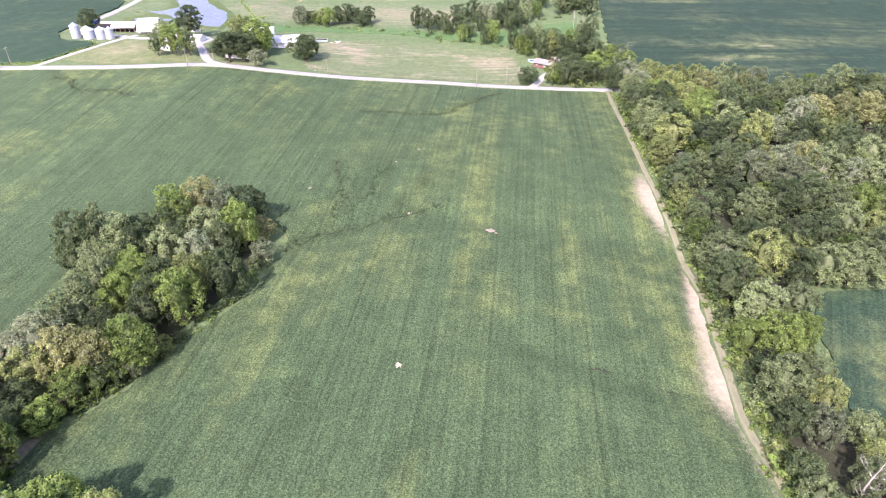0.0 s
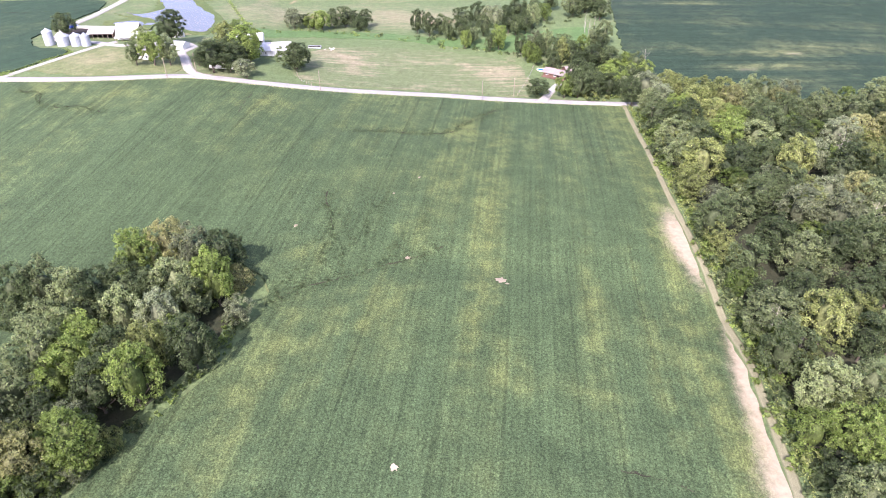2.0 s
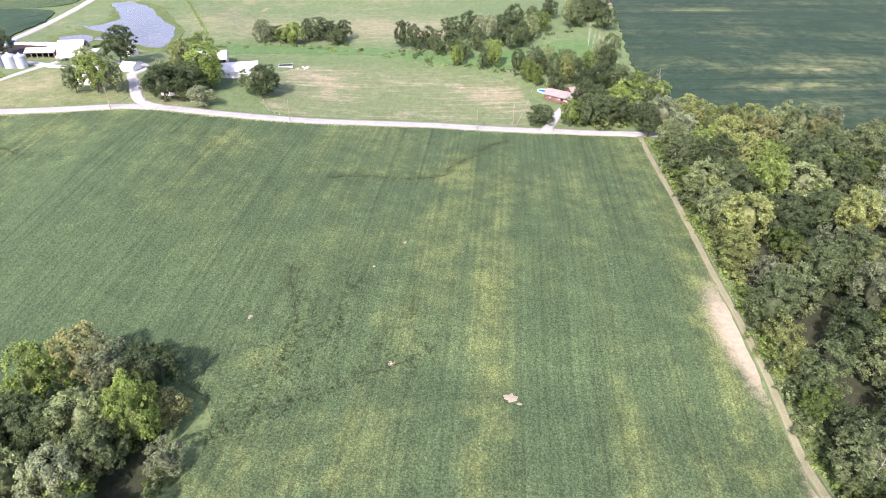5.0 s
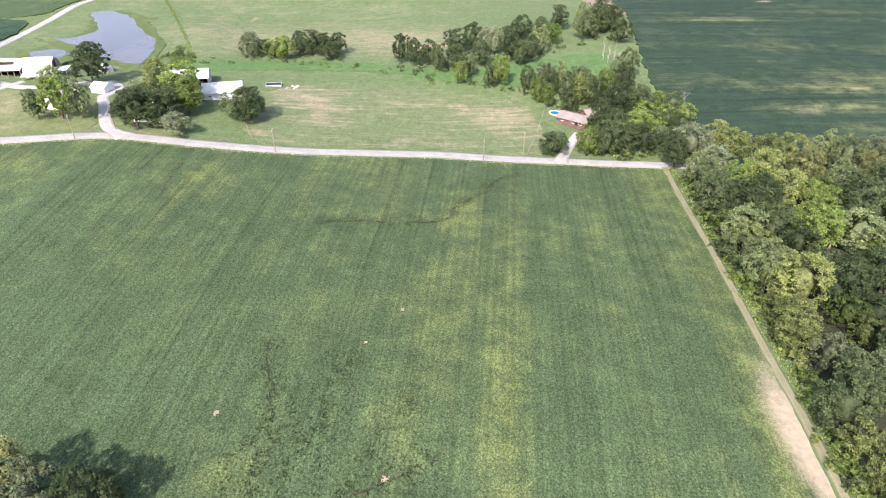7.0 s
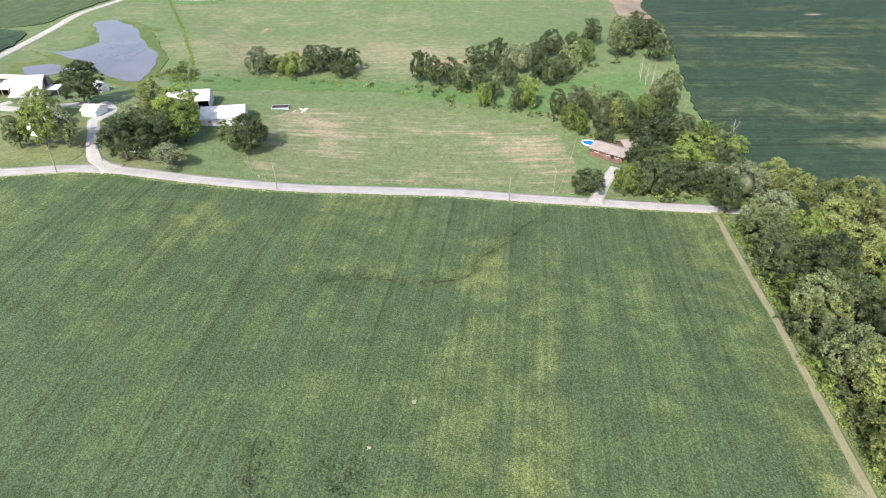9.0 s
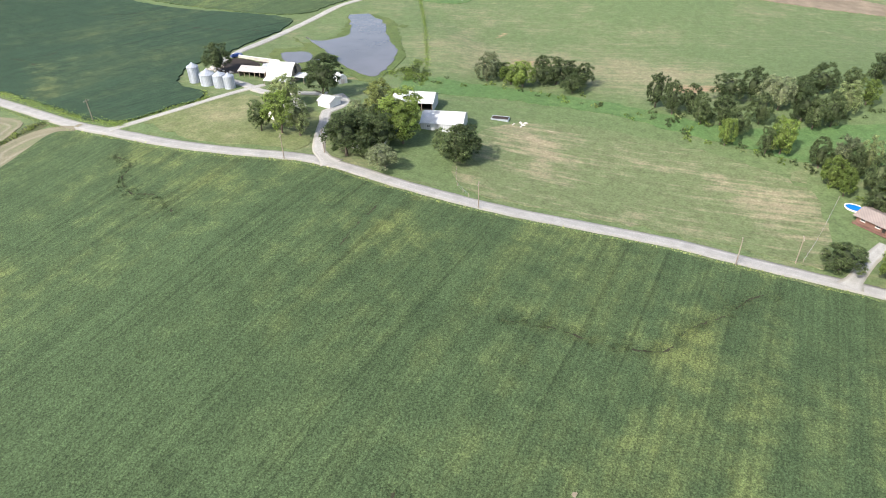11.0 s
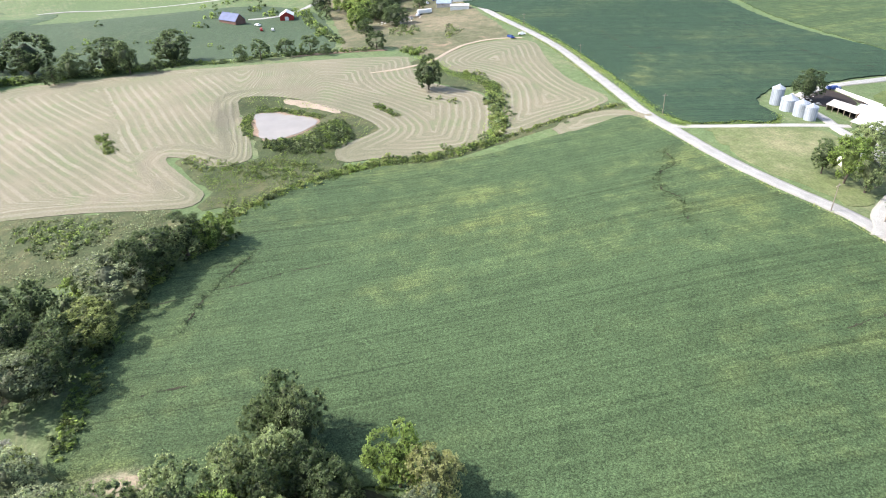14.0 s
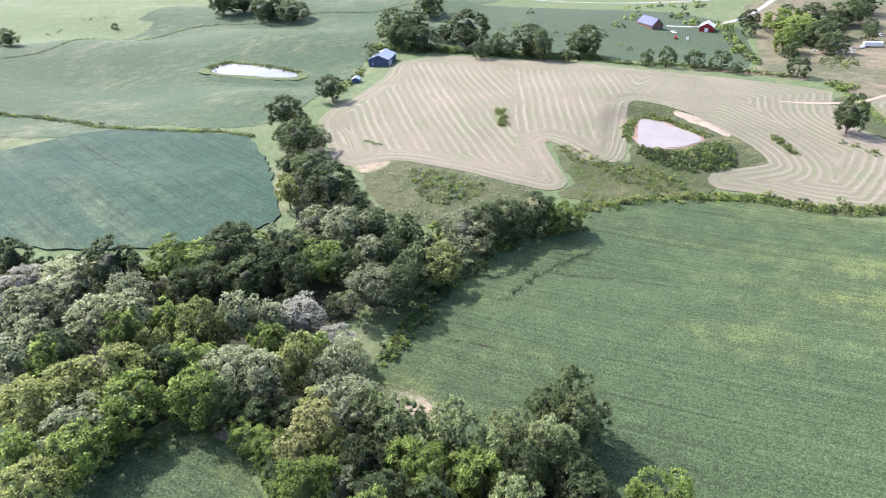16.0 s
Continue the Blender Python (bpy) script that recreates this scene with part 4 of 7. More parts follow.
    li = np.concatenate([faces.ravel(), base_q + np.arange(3 * m)])
    lt = np.full(nt + m, 3)
    me = bpy.data.meshes.new(name)
    me.vertices.add(len(co))
    me.vertices.foreach_set("co", co.ravel().astype(np.float32))
    me.loops.add(len(li))
    me.loops.foreach_set("vertex_index", li.astype(np.int32))
    me.polygons.add(len(lt))
    me.polygons.foreach_set("loop_start", np.concatenate([[0], np.cumsum(lt)[:-1]]).astype(np.int32))
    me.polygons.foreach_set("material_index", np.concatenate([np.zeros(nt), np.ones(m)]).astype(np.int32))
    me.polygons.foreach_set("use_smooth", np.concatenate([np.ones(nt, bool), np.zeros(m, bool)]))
    me.materials.append(FOLIAGE_SHADED[tint])
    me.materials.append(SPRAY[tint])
    me.update(calc_edges=True)
    return me


def tube(verts, faces, a, b, ra, rb, sides=6):
    a, b = np.array(a, float), np.array(b, float)
    d = (b - a) / np.linalg.norm(b - a)
    t = np.cross(d, (0.31, 0.87, 0.2))
    t /= np.linalg.norm(t)
    w = np.cross(d, t)
    base = len(verts)
    for p, r in ((a, ra), (b, rb)):
        for k in range(sides):
            ang = 2 * math.pi * k / sides
            verts.append((p + (t * math.cos(ang) + w * math.sin(ang)) * r).tolist())
    for k in range(sides):
        m = (k + 1) % sides
        faces.append((base + k, base + m, base + sides + m, base + sides + k))
    faces.append(tuple(base + sides + k for k in range(sides)))


def trunk_mesh(name, seed, tall, radius, thick, material, twigs=0):
    """A tapered trunk in bent lengths, with limbs; a bare tree also has twigs."""
    rng = np.random.default_rng(seed)
    verts, faces, p, r = [], [], np.array([0, 0, -0.6]), thick * 1.35
    for k in range(5):
        q = np.array([*(p[:2] + rng.normal(0, 0.02, 2) * tall), -0.6 + (tall * 0.82 + 0.6) * (k + 1) / 5])
        r2 = thick * (1 - 0.17 * (k + 1))
        tube(verts, faces, p, q, r, r2, 7)
        if k >= 1:
            for _ in range(2 if not twigs else 4):
                ang = rng.uniform(0, 6.28)
                tip = p + np.array([math.cos(ang), math.sin(ang), rng.uniform(0.5, 1.1)]) * radius * rng.uniform(0.4, 0.75)
                tube(verts, faces, p, tip, r2 * 0.5, r2 * 0.16, 5)
                for _ in range(twigs):
                    a2 = p + (tip - p) * rng.uniform(0.4, 1.0)
                    t2 = a2 + np.array([rng.normal(0, 0.6), rng.normal(0, 0.6), rng.uniform(0.2, 0.9)]) * radius * 0.35
                    tube(verts, faces, a2, t2, r2 * 0.2, r2 * 0.07, 3)
        p, r = q, r2
    me = bpy.data.meshes.new(name)
    me.from_pydata(verts, [], faces)
    me.materials.append(material)
    me.update()
    return me


COLOURS = ("dark green", "green", "grey-green", "yellow-green", "golden yellow", "brownish", "pale grey half-bare", "silvery-lit green")
NEAR, FAR, WOOD = {}, {}, {}
TRUNKS = [trunk_mesh("trunk", 50 + i, 9.0, 5.0, 0.36, M_BARK) for i in range(4)]
for ci in range(8):
    for k in range(3):
        NEAR[ci, k] = crown_mesh("crown", 100 + 10 * ci + k, 5.2, 12.4, 1.1, 24 + 3 * k, 9, 19, 0.245, ci)
    WOOD[ci] = crown_mesh("crown", 250 + ci, 5.2, 11.4, 1.6, 16, 5, 18, 0.36, ci)
    FAR[ci] = crown_mesh("crown", 200 + ci, 5.2, 11.8, 0.2, 14, 6, 14, 0.42, ci)
BUSHES = [crown_mesh("foliage", 400 + i, 1.8, 2.5, -0.4, 4, 2, 11, 0.36, c) for i, c in enumerate((0, 1, 3, 2))]
DEAD = [trunk_mesh("trunk", 500 + i, 13.0, 4.5, 0.3, M_DEAD, 4) for i in range(3)]
trng = random.Random(7)


def tree(x, y, colour, size=1.0, wide=1.0, far=False, name="broadleaf_tree", where="", group="", category="tree", variant=None, tall=1.0, low=0.0):
    crown = FAR[colour] if far else NEAR[colour, trng.randrange(3) if variant is None else variant]
    tall *= trng.uniform(0.86, 1.16)
    root = thing(name, x, y, trng.uniform(0, 360), f"{COLOURS[colour]} leafy tree {where}", category, group)
    for nm, me in (("trunk", TRUNKS[trng.randrange(4)]), ("crown", crown)):
        ob = new(nm, me)
        ob.parent = root
        ob.scale = (size * wide, size * wide, size * tall)
        if nm == "crown":
            ob.location.z = -low * size
    return root


def bush(x, y, size=1.0, where="in the hedgerow", group="hedgerow bushes", k=None):
    root = thing("bush", x, y, trng.uniform(0, 360), f"{('dark green', 'green', 'yellow-green', 'grey-green')[k if k is not None else 0]} leafy bush {where}", "bush", group)
    ob = new("foliage", BUSHES[trng.randrange(4) if k is None else k])
    ob.parent = root
    ob.scale = (size * trng.uniform(0.9, 1.3), size * trng.uniform(0.9, 1.3), size)


def dead_tree(x, y, size=1.0, k=0, where="at the wood's edge", wide=1.0):
    root = thing("dead_tree", x, y, trng.uniform(0, 360), f"bare bleached dead tree {where}", "tree", "dead trees")
    ob = new("trunk", DEAD[k])
    ob.parent = root
    ob.scale = (size * wide, size * wide, size)


def scatter(outline, gap, seed, jitter=0.35, closed=True):
    """Places about a gap apart inside an outline."""
    poly = smooth_line(outline, 4.0, True)
    rng = np.random.default_rng(seed)
    lo, hi = poly.min(0), poly.max(0)
    out, row = [], 0
    y = lo[1]
    while y < hi[1]:
        x = lo[0] + (gap / 2 if row % 2 else 0)
        while x < hi[0]:
            q = np.array([x, y]) + rng.normal(0, gap * jitter * 0.6, 2)
            out.append(q)
            x += gap
        y += gap * 0.87
        row += 1
    out = np.array(out)
    return out[inside(poly, out[:, 0], out[:, 1])]


def along(points, gap, seed, spread_by=1.0):
    rng = np.random.default_rng(seed)
    p = smooth_line(points, gap)
    return p + rng.normal(0, spread_by, p.shape)


def pick(weights):
    return trng.choices(range(6), weights)[0]


COPSE_TREES = [(-119, 136.2, 0, 0.87), (-113, 139.9, 0, 0.89), (-105.1, 129.4, 0, 0.98), (-102, 141.1, 0, 1.03), (-95.6, 144.8, 0, 0.9), (-98.4, 132.8, 0, 0.85), (-90.1, 133.7, 2, 0.85), (-100, 157, 3, 0.95), (-94.6, 162.6, 4, 0.97), (-84.8, 158.5, 5, 0.95), (-78.7, 160.8, 0, 1.03), (-77.1, 152.2, 3, 0.84), (-84.3, 147.4, 2, 0.98), (-81.7, 134.4, 5, 0.85), (-70.6, 126.2, 0, 0.89), (-94.9, 125.1, 1, 0.82), (-100.6, 119.4, 2, 0.99), (-86.5, 120.8, 0, 0.79), (-79.2, 124, 3, 0.8), (-77.4, 114.4, 1, 0.89), (-83.7, 111.6, 0, 0.75), (-93.8, 112.9, 1, 0.76), (-99.2, 107.8, 2, 0.99), (-100.4, 101.3, 2, 0.72)]
COPSE_TREES += [(-90.1, 104.4, 0, 0.73), (-81.2, 99.2, 3, 0.99), (-98.8, 89.8, 3, 0.78), (-94.1, 92.1, 4, 0.79), (-88, 92.7, 4, 0.79), (-83.1, 95, 3, 0.68), (-116.7, 133.4, 0, 0.73), (-89.9, 145, 0, 0.75), (-77.7, 141.7, 2, 0.74), (-74.5, 148.2, 3, 0.76), (-71.4, 154.2, 4, 0.65), (-67.9, 143.3, 5, 0.56), (-88.3, 128.3, 3, 0.56), (-79, 131.8, 3, 0.7), (-78.7, 101.3, 3, 0.57), (-87.6, 87, 3, 0.67), (-80.3, 95.9, 5, 0.55), (-84.7, 92.5, 0, 0.64), (-89.4, 79.5, 1, 0.59), (-98.4, 82.6, 0, 0.65), (-94, 76.7, 0, 0.58), (-103.3, 135.3, 2, 0.97), (-100.3, 127.7, 2, 0.82)]
WEST_TREES = [(-290.3, -25.8, 0, 1.2), (-250.2, -26.6, 0, 1.33), (-221.9, 1.1, 0, 1.45), (-201.6, 20.1, 0, 1.17), (-182.4, 23.7, 3, 0.73), (-187.8, 37.7, 0, 1.45), (-185.2, 49.1, 0, 1.06), (-167.1, 45.4, 2, 0.99), (-166.4, 57.9, 5, 1.29), (-172.3, 63.4, 0, 1.15), (-171.1, 74.3, 0, 0.8), (-156.8, 69.1, 2, 0.76), (-149, 58, 1, 1.2), (-146.9, 49, 0, 1.06), (-141.3, 43.5, 0, 1.42), (-138.8, 33.7, 0, 1.45), (-135.4, 25.6, 1, 1.35), (-129.1, 22.3, 1, 1.32), (-149.2, 66.2, 0, 0.89), (-159.3, 75.1, 0, 0.76), (-131.9, 46.9, 0, 0.99), (-127.8, 37.2, 0, 0.99), (-122.7, 32.3, 0, 0.84), (-138.9, 56.4, 0, 0.86)]
WEST_TREES += [(-179.6, 91.3, 2, 1.45), (-192.6, 100.4, 0, 1.33), (-196.5, 107.5, 0, 1.17), (-200.5, 115.5, 1, 1), (-161.6, 89, 3, 1.2), (-151.2, 86, 0, 1.15), (-141.6, 80, 5, 1.39), (-185.3, 96.5, 0, 0.98), (-143.6, 84.8, 0, 0.83), (-158.2, 84.4, 0, 0.89), (-122, 9, 0, 1.45), (-112.6, 5.1, 2, 1.45), (-108.3, -8.8, 6, 1.21), (-97, 10.4, 2, 1.45), (-101.2, 26.1, 2, 1.15), (-85, 20.5, 2, 1.07), (-115.5, -22.9, 0, 0.91), (-113.5, 24.1, 5, 1.09), (-105.1, 32, 2, 1.03), (-85.9, 27.4, 1, 0.7), (-90.8, 33.7, 6, 0.95), (-100.7, 35.8, 1, 0.87), (-101.4, 42.8, 3, 0.74), (-110.3, 41.1, 1, 0.78)]
WEST_TREES += [(-109.8, 51.1, 3, 1.07), (-100.6, 55.9, 1, 0.95), (-95.4, 53.6, 0, 0.81), (-117.2, 56.7, 5, 0.91), (-119.9, 63, 5, 0.91), (-123.6, 68.7, 6, 1.17), (-122.1, 79.2, 6, 0.88), (-112.2, 67.1, 1, 0.74), (-115.1, 79, 1, 0.61), (-119.1, 85.6, 3, 0.61), (-112.6, 88, 2, 0.82), (-106.9, 86.4, 2, 0.69), (-108.7, 78.8, 3, 0.82), (-101.1, 66.4, 2, 1.16), (-101.9, 74.8, 2, 0.8), (-91.2, 65.9, 1, 0.88), (-90.6, 60.5, 1, 0.66), (-88.2, 44.2, 3, 1.14), (-82.3, 39.6, 3, 1.11), (-74.9, 37.5, 3, 1.17), (-83.6, 53.1, 1, 1.19), (-75.7, 49, 2, 1.14), (-66.4, 44.2, 1, 0.69), (-71, 56.1, 1, 0.89)]
WEST_TREES += [(-62.6, 55.1, 3, 0.93), (-99.1, 15.4, 2, 0.9), (-90.4, 28, 0, 0.72), (-90.8, 18.4, 2, 0.74), (-93.1, 70.1, 0, 0.66), (-101, 96.2, 2, 1.24), (-93.2, 118.3, 1, 0.77), (-91.9, 97.9, 3, 0.61), (-84.3, 103.7, 5, 0.66)]
EAST_TREES = [(55, 323.4, 5, 1.26), (65.5, 330.3, 3, 0.88), (69.2, 321.6, 3, 0.95), (75.2, 310, 3, 0.94), (86.2, 315.1, 3, 0.92), (85.9, 299.4, 4, 1.03), (98.3, 317.9, 2, 0.81), (102.9, 311.2, 2, 0.9), (103.7, 302.4, 4, 0.87), (115, 317.4, 5, 0.91), (58.4, 302.2, 5, 1.06), (64.9, 293.7, 1, 1.02), (53.5, 291.8, 2, 0.88), (54.6, 281.2, 0, 1.07), (63.2, 277.2, 0, 1.2), (75.3, 284.1, 3, 1.14), (81.5, 278.7, 1, 1.11), (94.7, 283.5, 0, 1.12), (64.8, 263, 0, 1.12), (74.4, 260.6, 1, 1.11), (86.6, 261.8, 2, 1.25), (48.3, 314.8, 0, 0.82), (53.5, 303.9, 2, 0.79), (94.8, 295.6, 2, 0.95)]
EAST_TREES += [(103.1, 287.9, 0, 0.98), (54, 261.3, 2, 0.99), (70.6, 297.7, 3, 1.11), (54, 237.5, 2, 0.94), (108.8, 292.6, 2, 1.19), (119.7, 292.9, 2, 1.19), (130.1, 288.9, 2, 1.05), (147.5, 310, 2, 1.24), (153.8, 301.3, 0, 1.2), (153.8, 285, 2, 1.14), (125.1, 268.9, 4, 1.32), (136.2, 269.4, 4, 1.31), (144.6, 266, 4, 1.3), (114.8, 264.6, 5, 1.09), (102.4, 267.5, 0, 1.1), (92, 270.5, 0, 1.12), (59.3, 231.6, 3, 1.19), (54, 217.4, 3, 0.95), (72.6, 236.5, 0, 1.21), (84.1, 241, 0, 1.02), (91.7, 238.8, 3, 0.91), (99.1, 242.6, 5, 0.92), (107.5, 237.4, 0, 0.99), (116.9, 241.2, 3, 0.9)]
EAST_TREES += [(102.7, 218.1, 4, 0.84), (94, 217.2, 5, 0.84), (120.4, 230, 0, 1.15), (127, 225.2, 2, 0.94), (82, 218.4, 0, 0.94), (72.3, 210, 0, 1), (60.7, 199.7, 2, 0.97), (54, 194.1, 0, 1.04), (81.2, 202.2, 5, 1.06), (90.9, 199, 5, 1.04), (104.9, 208.9, 2, 1.07), (112.4, 205.2, 5, 1.05), (117.7, 201.4, 2, 0.86), (55.8, 179.7, 3, 0.55), (57.7, 173.1, 0, 0.95), (67.9, 184.9, 0, 0.99), (72.9, 178.3, 2, 0.96), (82.4, 182.9, 0, 0.98), (90.9, 183.7, 0, 0.98), (99.3, 184.5, 2, 0.97), (108.4, 187, 1, 0.82), (105.8, 173, 3, 0.62), (97.2, 170.8, 2, 0.92), (58, 153.4, 2, 1.23)]
EAST_TREES += [(69.4, 150.2, 3, 0.99), (68.3, 161.6, 0, 0.9), (82.4, 163.2, 0, 0.89), (91.3, 167.1, 0, 0.91), (76.4, 145.6, 0, 0.82), (83.9, 149, 2, 0.84), (91.9, 149.8, 2, 1.18), (99.3, 155.9, 2, 0.86), (56, 137.5, 0, 0.88), (60.4, 128.8, 2, 0.95), (56, 118.1, 1, 0.67), (62, 116.1, 1, 0.82), (66.5, 132, 5, 0.55), (72, 132.6, 2, 0.77), (71.3, 123.6, 1, 0.61), (64.6, 111.6, 1, 0.57), (58.7, 102.6, 2, 0.92), (65.7, 105.3, 2, 0.66), (66.6, 100.3, 3, 0.55), (62.2, 90.5, 5, 0.6), (56.9, 92.7, 0, 0.61), (56, 80.3, 0, 0.55), (70.7, 91.6, 2, 0.6), (56, 75.2, 2, 0.59)]
EAST_TREES += [(65.1, 79, 2, 0.55), (68.5, 84.5, 3, 0.55)]

for k, (x, y, c, s) in enumerate(COPSE_TREES):
    tree(x, y, 2 if x < -100 and y > 118 and k % 3 else 1 if c == 3 and k % 2 else c, s * 1.08, where="of the copse beside the field", group="trees of the copse", low=0.8, wide=1.0 if s > 0.75 else 1.15, tall=min(max(1.15 / s, 0.95), 1.3) if s > 0.7 else 1.0)
# the western wood's grey-green trees take the tint with backlit sheen painted in
for x, y, c, s in WEST_TREES:
    tree(x, y, 7 if c == 2 else c, s * 1.1, where="of the wood west of the field", group="trees of the western wood", tall=0.62 if c == 6 else min(max((0.85 if x < -125 else 0.98) / s, 0.72), 1.2))
for x, y, c, s in EAST_TREES:
    tree(x, y, c, s * 1.08, where="of the eastern wood", group="trees of the eastern wood", tall=min(max(0.98 / s, 0.8), 1.15))


def crown_arrays(me):
    co = np.empty(len(me.vertices) * 3)
    me.vertices.foreach_get("co", co)
    li = np.empty(len(me.loops), int)
    me.loops.foreach_get("vertex_index", li)
    lt = np.empty(len(me.polygons), int)
    me.polygons.foreach_get("loop_total", lt)
    mi = np.empty(len(me.polygons), int)
    me.polygons.foreach_get("material_index", mi)
    return co.reshape(-1, 3), li, lt, mi


ARRAYS = {c: crown_arrays(WOOD[c]) for c in range(6)}


def joined(name, pieces, materials, label, category, kind="stuff"):
    """One mesh out of many pieces: (arrays, place, turn, scale, material index)."""
    cos, lis, lts, mis, tones, base = [], [], [], [], [], 0
    trng_tone = random.Random(len(pieces))
    for (co, li, lt, outer), place, turn, scale, mi in pieces:
        c, s = math.cos(turn), math.sin(turn)
        q = co * scale
        cos.append(np.stack([q[:, 0] * c - q[:, 1] * s + place[0], q[:, 0] * s + q[:, 1] * c + place[1], q[:, 2] + place[2]], 1))
        lis.append(li + base)
        lts.append(lt)
        mis.append(2 * mi + outer)
        tones.append(np.full(len(co), trng_tone.uniform(-0.5, 0.5), np.float32))
        base += len(co)
    co, li, lt, mi = (np.concatenate(v) for v in (cos, lis, lts, mis))
    me = bpy.data.meshes.new(name)
    me.vertices.add(len(co))
    me.vertices.foreach_set("co", co.ravel().astype(np.float32))
    me.loops.add(len(li))
    me.loops.foreach_set("vertex_index", li.astype(np.int32))
    me.polygons.add(len(lt))
    me.polygons.foreach_set("loop_start", np.concatenate([[0], np.cumsum(lt)[:-1]]).astype(np.int32))
    me.polygons.foreach_set("material_index", mi.astype(np.int32))
    me.polygons.foreach_set("use_smooth", mi % 2 == 0)
    for m in materials:
        me.materials.append(m)
    me.attributes.new("tone", "FLOAT", "POINT").data.foreach_set("value", np.concatenate(tones))
    me.update(calc_edges=True)
    me.validate()
    return tagged(new(name, me), label, category, kind=kind)


def fill(name, areas, gap, seed, taken, label, keep_out=(), sizes=(0.8, 1.2), apart=5.0):
    """The rest of a wood, too dense to count: crowns wherever the picked trees leave room."""
    spots = [np.array(t[:2], float) for t in taken]
    pieces = []
    for outline, weights in areas:
        for q in scatter(outline, gap, seed):
            if any(inside(np.array(k, float), q[:1], q[1:])[0] for k in keep_out) or any(np.hypot(*(q - s)) < apart for s in spots):
                continue
            spots.append(q)
            c = pick(weights)
            arr = ARRAYS[c]
            s = trng.uniform(*sizes)
            pieces.append((arr, (q[0], q[1], float(height(*q))), trng.uniform(0, 6.28), np.array([s, s, s * 0.88 * trng.uniform(0.85, 1.2)]), c))
    return joined(name, pieces, [m for c in range(6) for m in (FOLIAGE_SHADED[c], SPRAY[c])], label, "trees")


COPSE = [(-70, 143), (-75, 155), (-86, 161), (-97, 156), (-104, 144), (-108, 130), (-106, 112), (-102, 100), (-97, 92), (-94, 82), (-90, 80), (-84, 92), (-79, 106), (-72, 127)]
WOODS_W = [(-97, 78), (-108, 90), (-122, 86), (-126, 72), (-122, 50), (-133, 20), (-124, -10), (-119, -40), (-95, -30), (-62, 20), (-58, 40), (-64, 48), (-74, 49), (-84, 55), (-94, 63)]
BELT = [(-126, 66), (-140, 74), (-160, 80), (-178, 62), (-168, 42), (-150, 22), (-136, 12), (-128, 30)]
LINE = [(-178, 62), (-192, 50), (-204, 26), (-222, 10), (-240, 2), (-256, -22), (-240, -24), (-226, -10), (-204, 8), (-184, 24), (-168, 40)]
EDGE = [(-128, 72), (-146, 84), (-168, 91), (-188, 99), (-204, 117), (-212, 112), (-196, 92), (-176, 80), (-150, 72)]
fill("western_wood_canopy", [(WOODS_W, (20, 24, 24, 22, 4, 6)), (BELT, (34, 22, 24, 8, 2, 10)), (LINE, (46, 24, 20, 4, 0, 6)), (EDGE, (26, 30, 22, 12, 0, 10))], 6.6, 5, WEST_TREES + COPSE_TREES,
     "dense mixed green tree crowns of the western wood and its tree lines", sizes=(0.55, 0.8), apart=7.0)
WOODS_E = [(50.5, 311), (54, 290), (52, 268), (50, 246), (52.5, 222), (54, 200), (54.5, 178), (55.5, 160), (56.5, 142), (56, 127), (55.5, 112), (54.5, 95), (56.5, 80), (58, 62), (62, 52), (80, 58), (98, 92), (122, 150), (152, 225), (194, 322), (150, 322), (110, 312), (78, 310)]
CLEARING = [(70, 104), (74, 140), (83, 149), (101, 153), (135, 156), (136, 94), (82, 91), (71, 97)]
fill("eastern_wood_canopy", [(WOODS_E, (26, 30, 22, 12, 3, 7))], 8.3, 11, EAST_TREES, "dense mixed green, grey and golden tree crowns of the eastern wood", [CLEARING], sizes=(0.7, 0.95), apart=5.6)
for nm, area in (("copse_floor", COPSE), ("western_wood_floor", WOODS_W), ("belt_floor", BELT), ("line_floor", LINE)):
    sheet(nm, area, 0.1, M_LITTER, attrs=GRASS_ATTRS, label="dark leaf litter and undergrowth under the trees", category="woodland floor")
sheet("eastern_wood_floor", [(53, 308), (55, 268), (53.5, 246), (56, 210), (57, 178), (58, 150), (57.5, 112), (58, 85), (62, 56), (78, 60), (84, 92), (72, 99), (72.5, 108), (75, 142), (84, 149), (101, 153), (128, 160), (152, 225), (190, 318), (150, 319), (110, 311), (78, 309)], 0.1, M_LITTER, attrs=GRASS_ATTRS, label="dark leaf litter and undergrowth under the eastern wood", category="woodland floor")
# the creek
CREEK_TREES = [(-63.4, 407.3, 0, 0.85), (-56, 403.8, 0, 0.73), (-50.3, 408.6, 0, 0.84), (-44.4, 399.2, 0, 0.71), (-38.1, 424.5, 0, 1.3), (-37.4, 401.4, 0, 1.01), (-30.2, 393.5, 0, 0.78), (-29.8, 429.8, 5, 0.98), (-23.9, 425, 5, 0.96), (-24.5, 407.9, 0, 0.81), (-19.4, 423.1, 5, 0.84), (-13.6, 433.5, 0, 0.97), (-6.4, 444.9, 0, 1.21), (-10.6, 414.1, 0, 0.92), (-6.4, 410, 0, 0.8), (-0.5, 414, 0, 0.8), (-14.9, 386.7, 1, 0.94), (-19.6, 385.3, 0, 0.66), (-33.3, 385.4, 1, 0.58), (3.3, 425.5, 2, 0.93), (10.6, 438.7, 1, 0.85), (14.5, 463.9, 0, 1.02), (5.4, 447.3, 0, 0.88), (31.7, 463.6, 0, 1.11)]
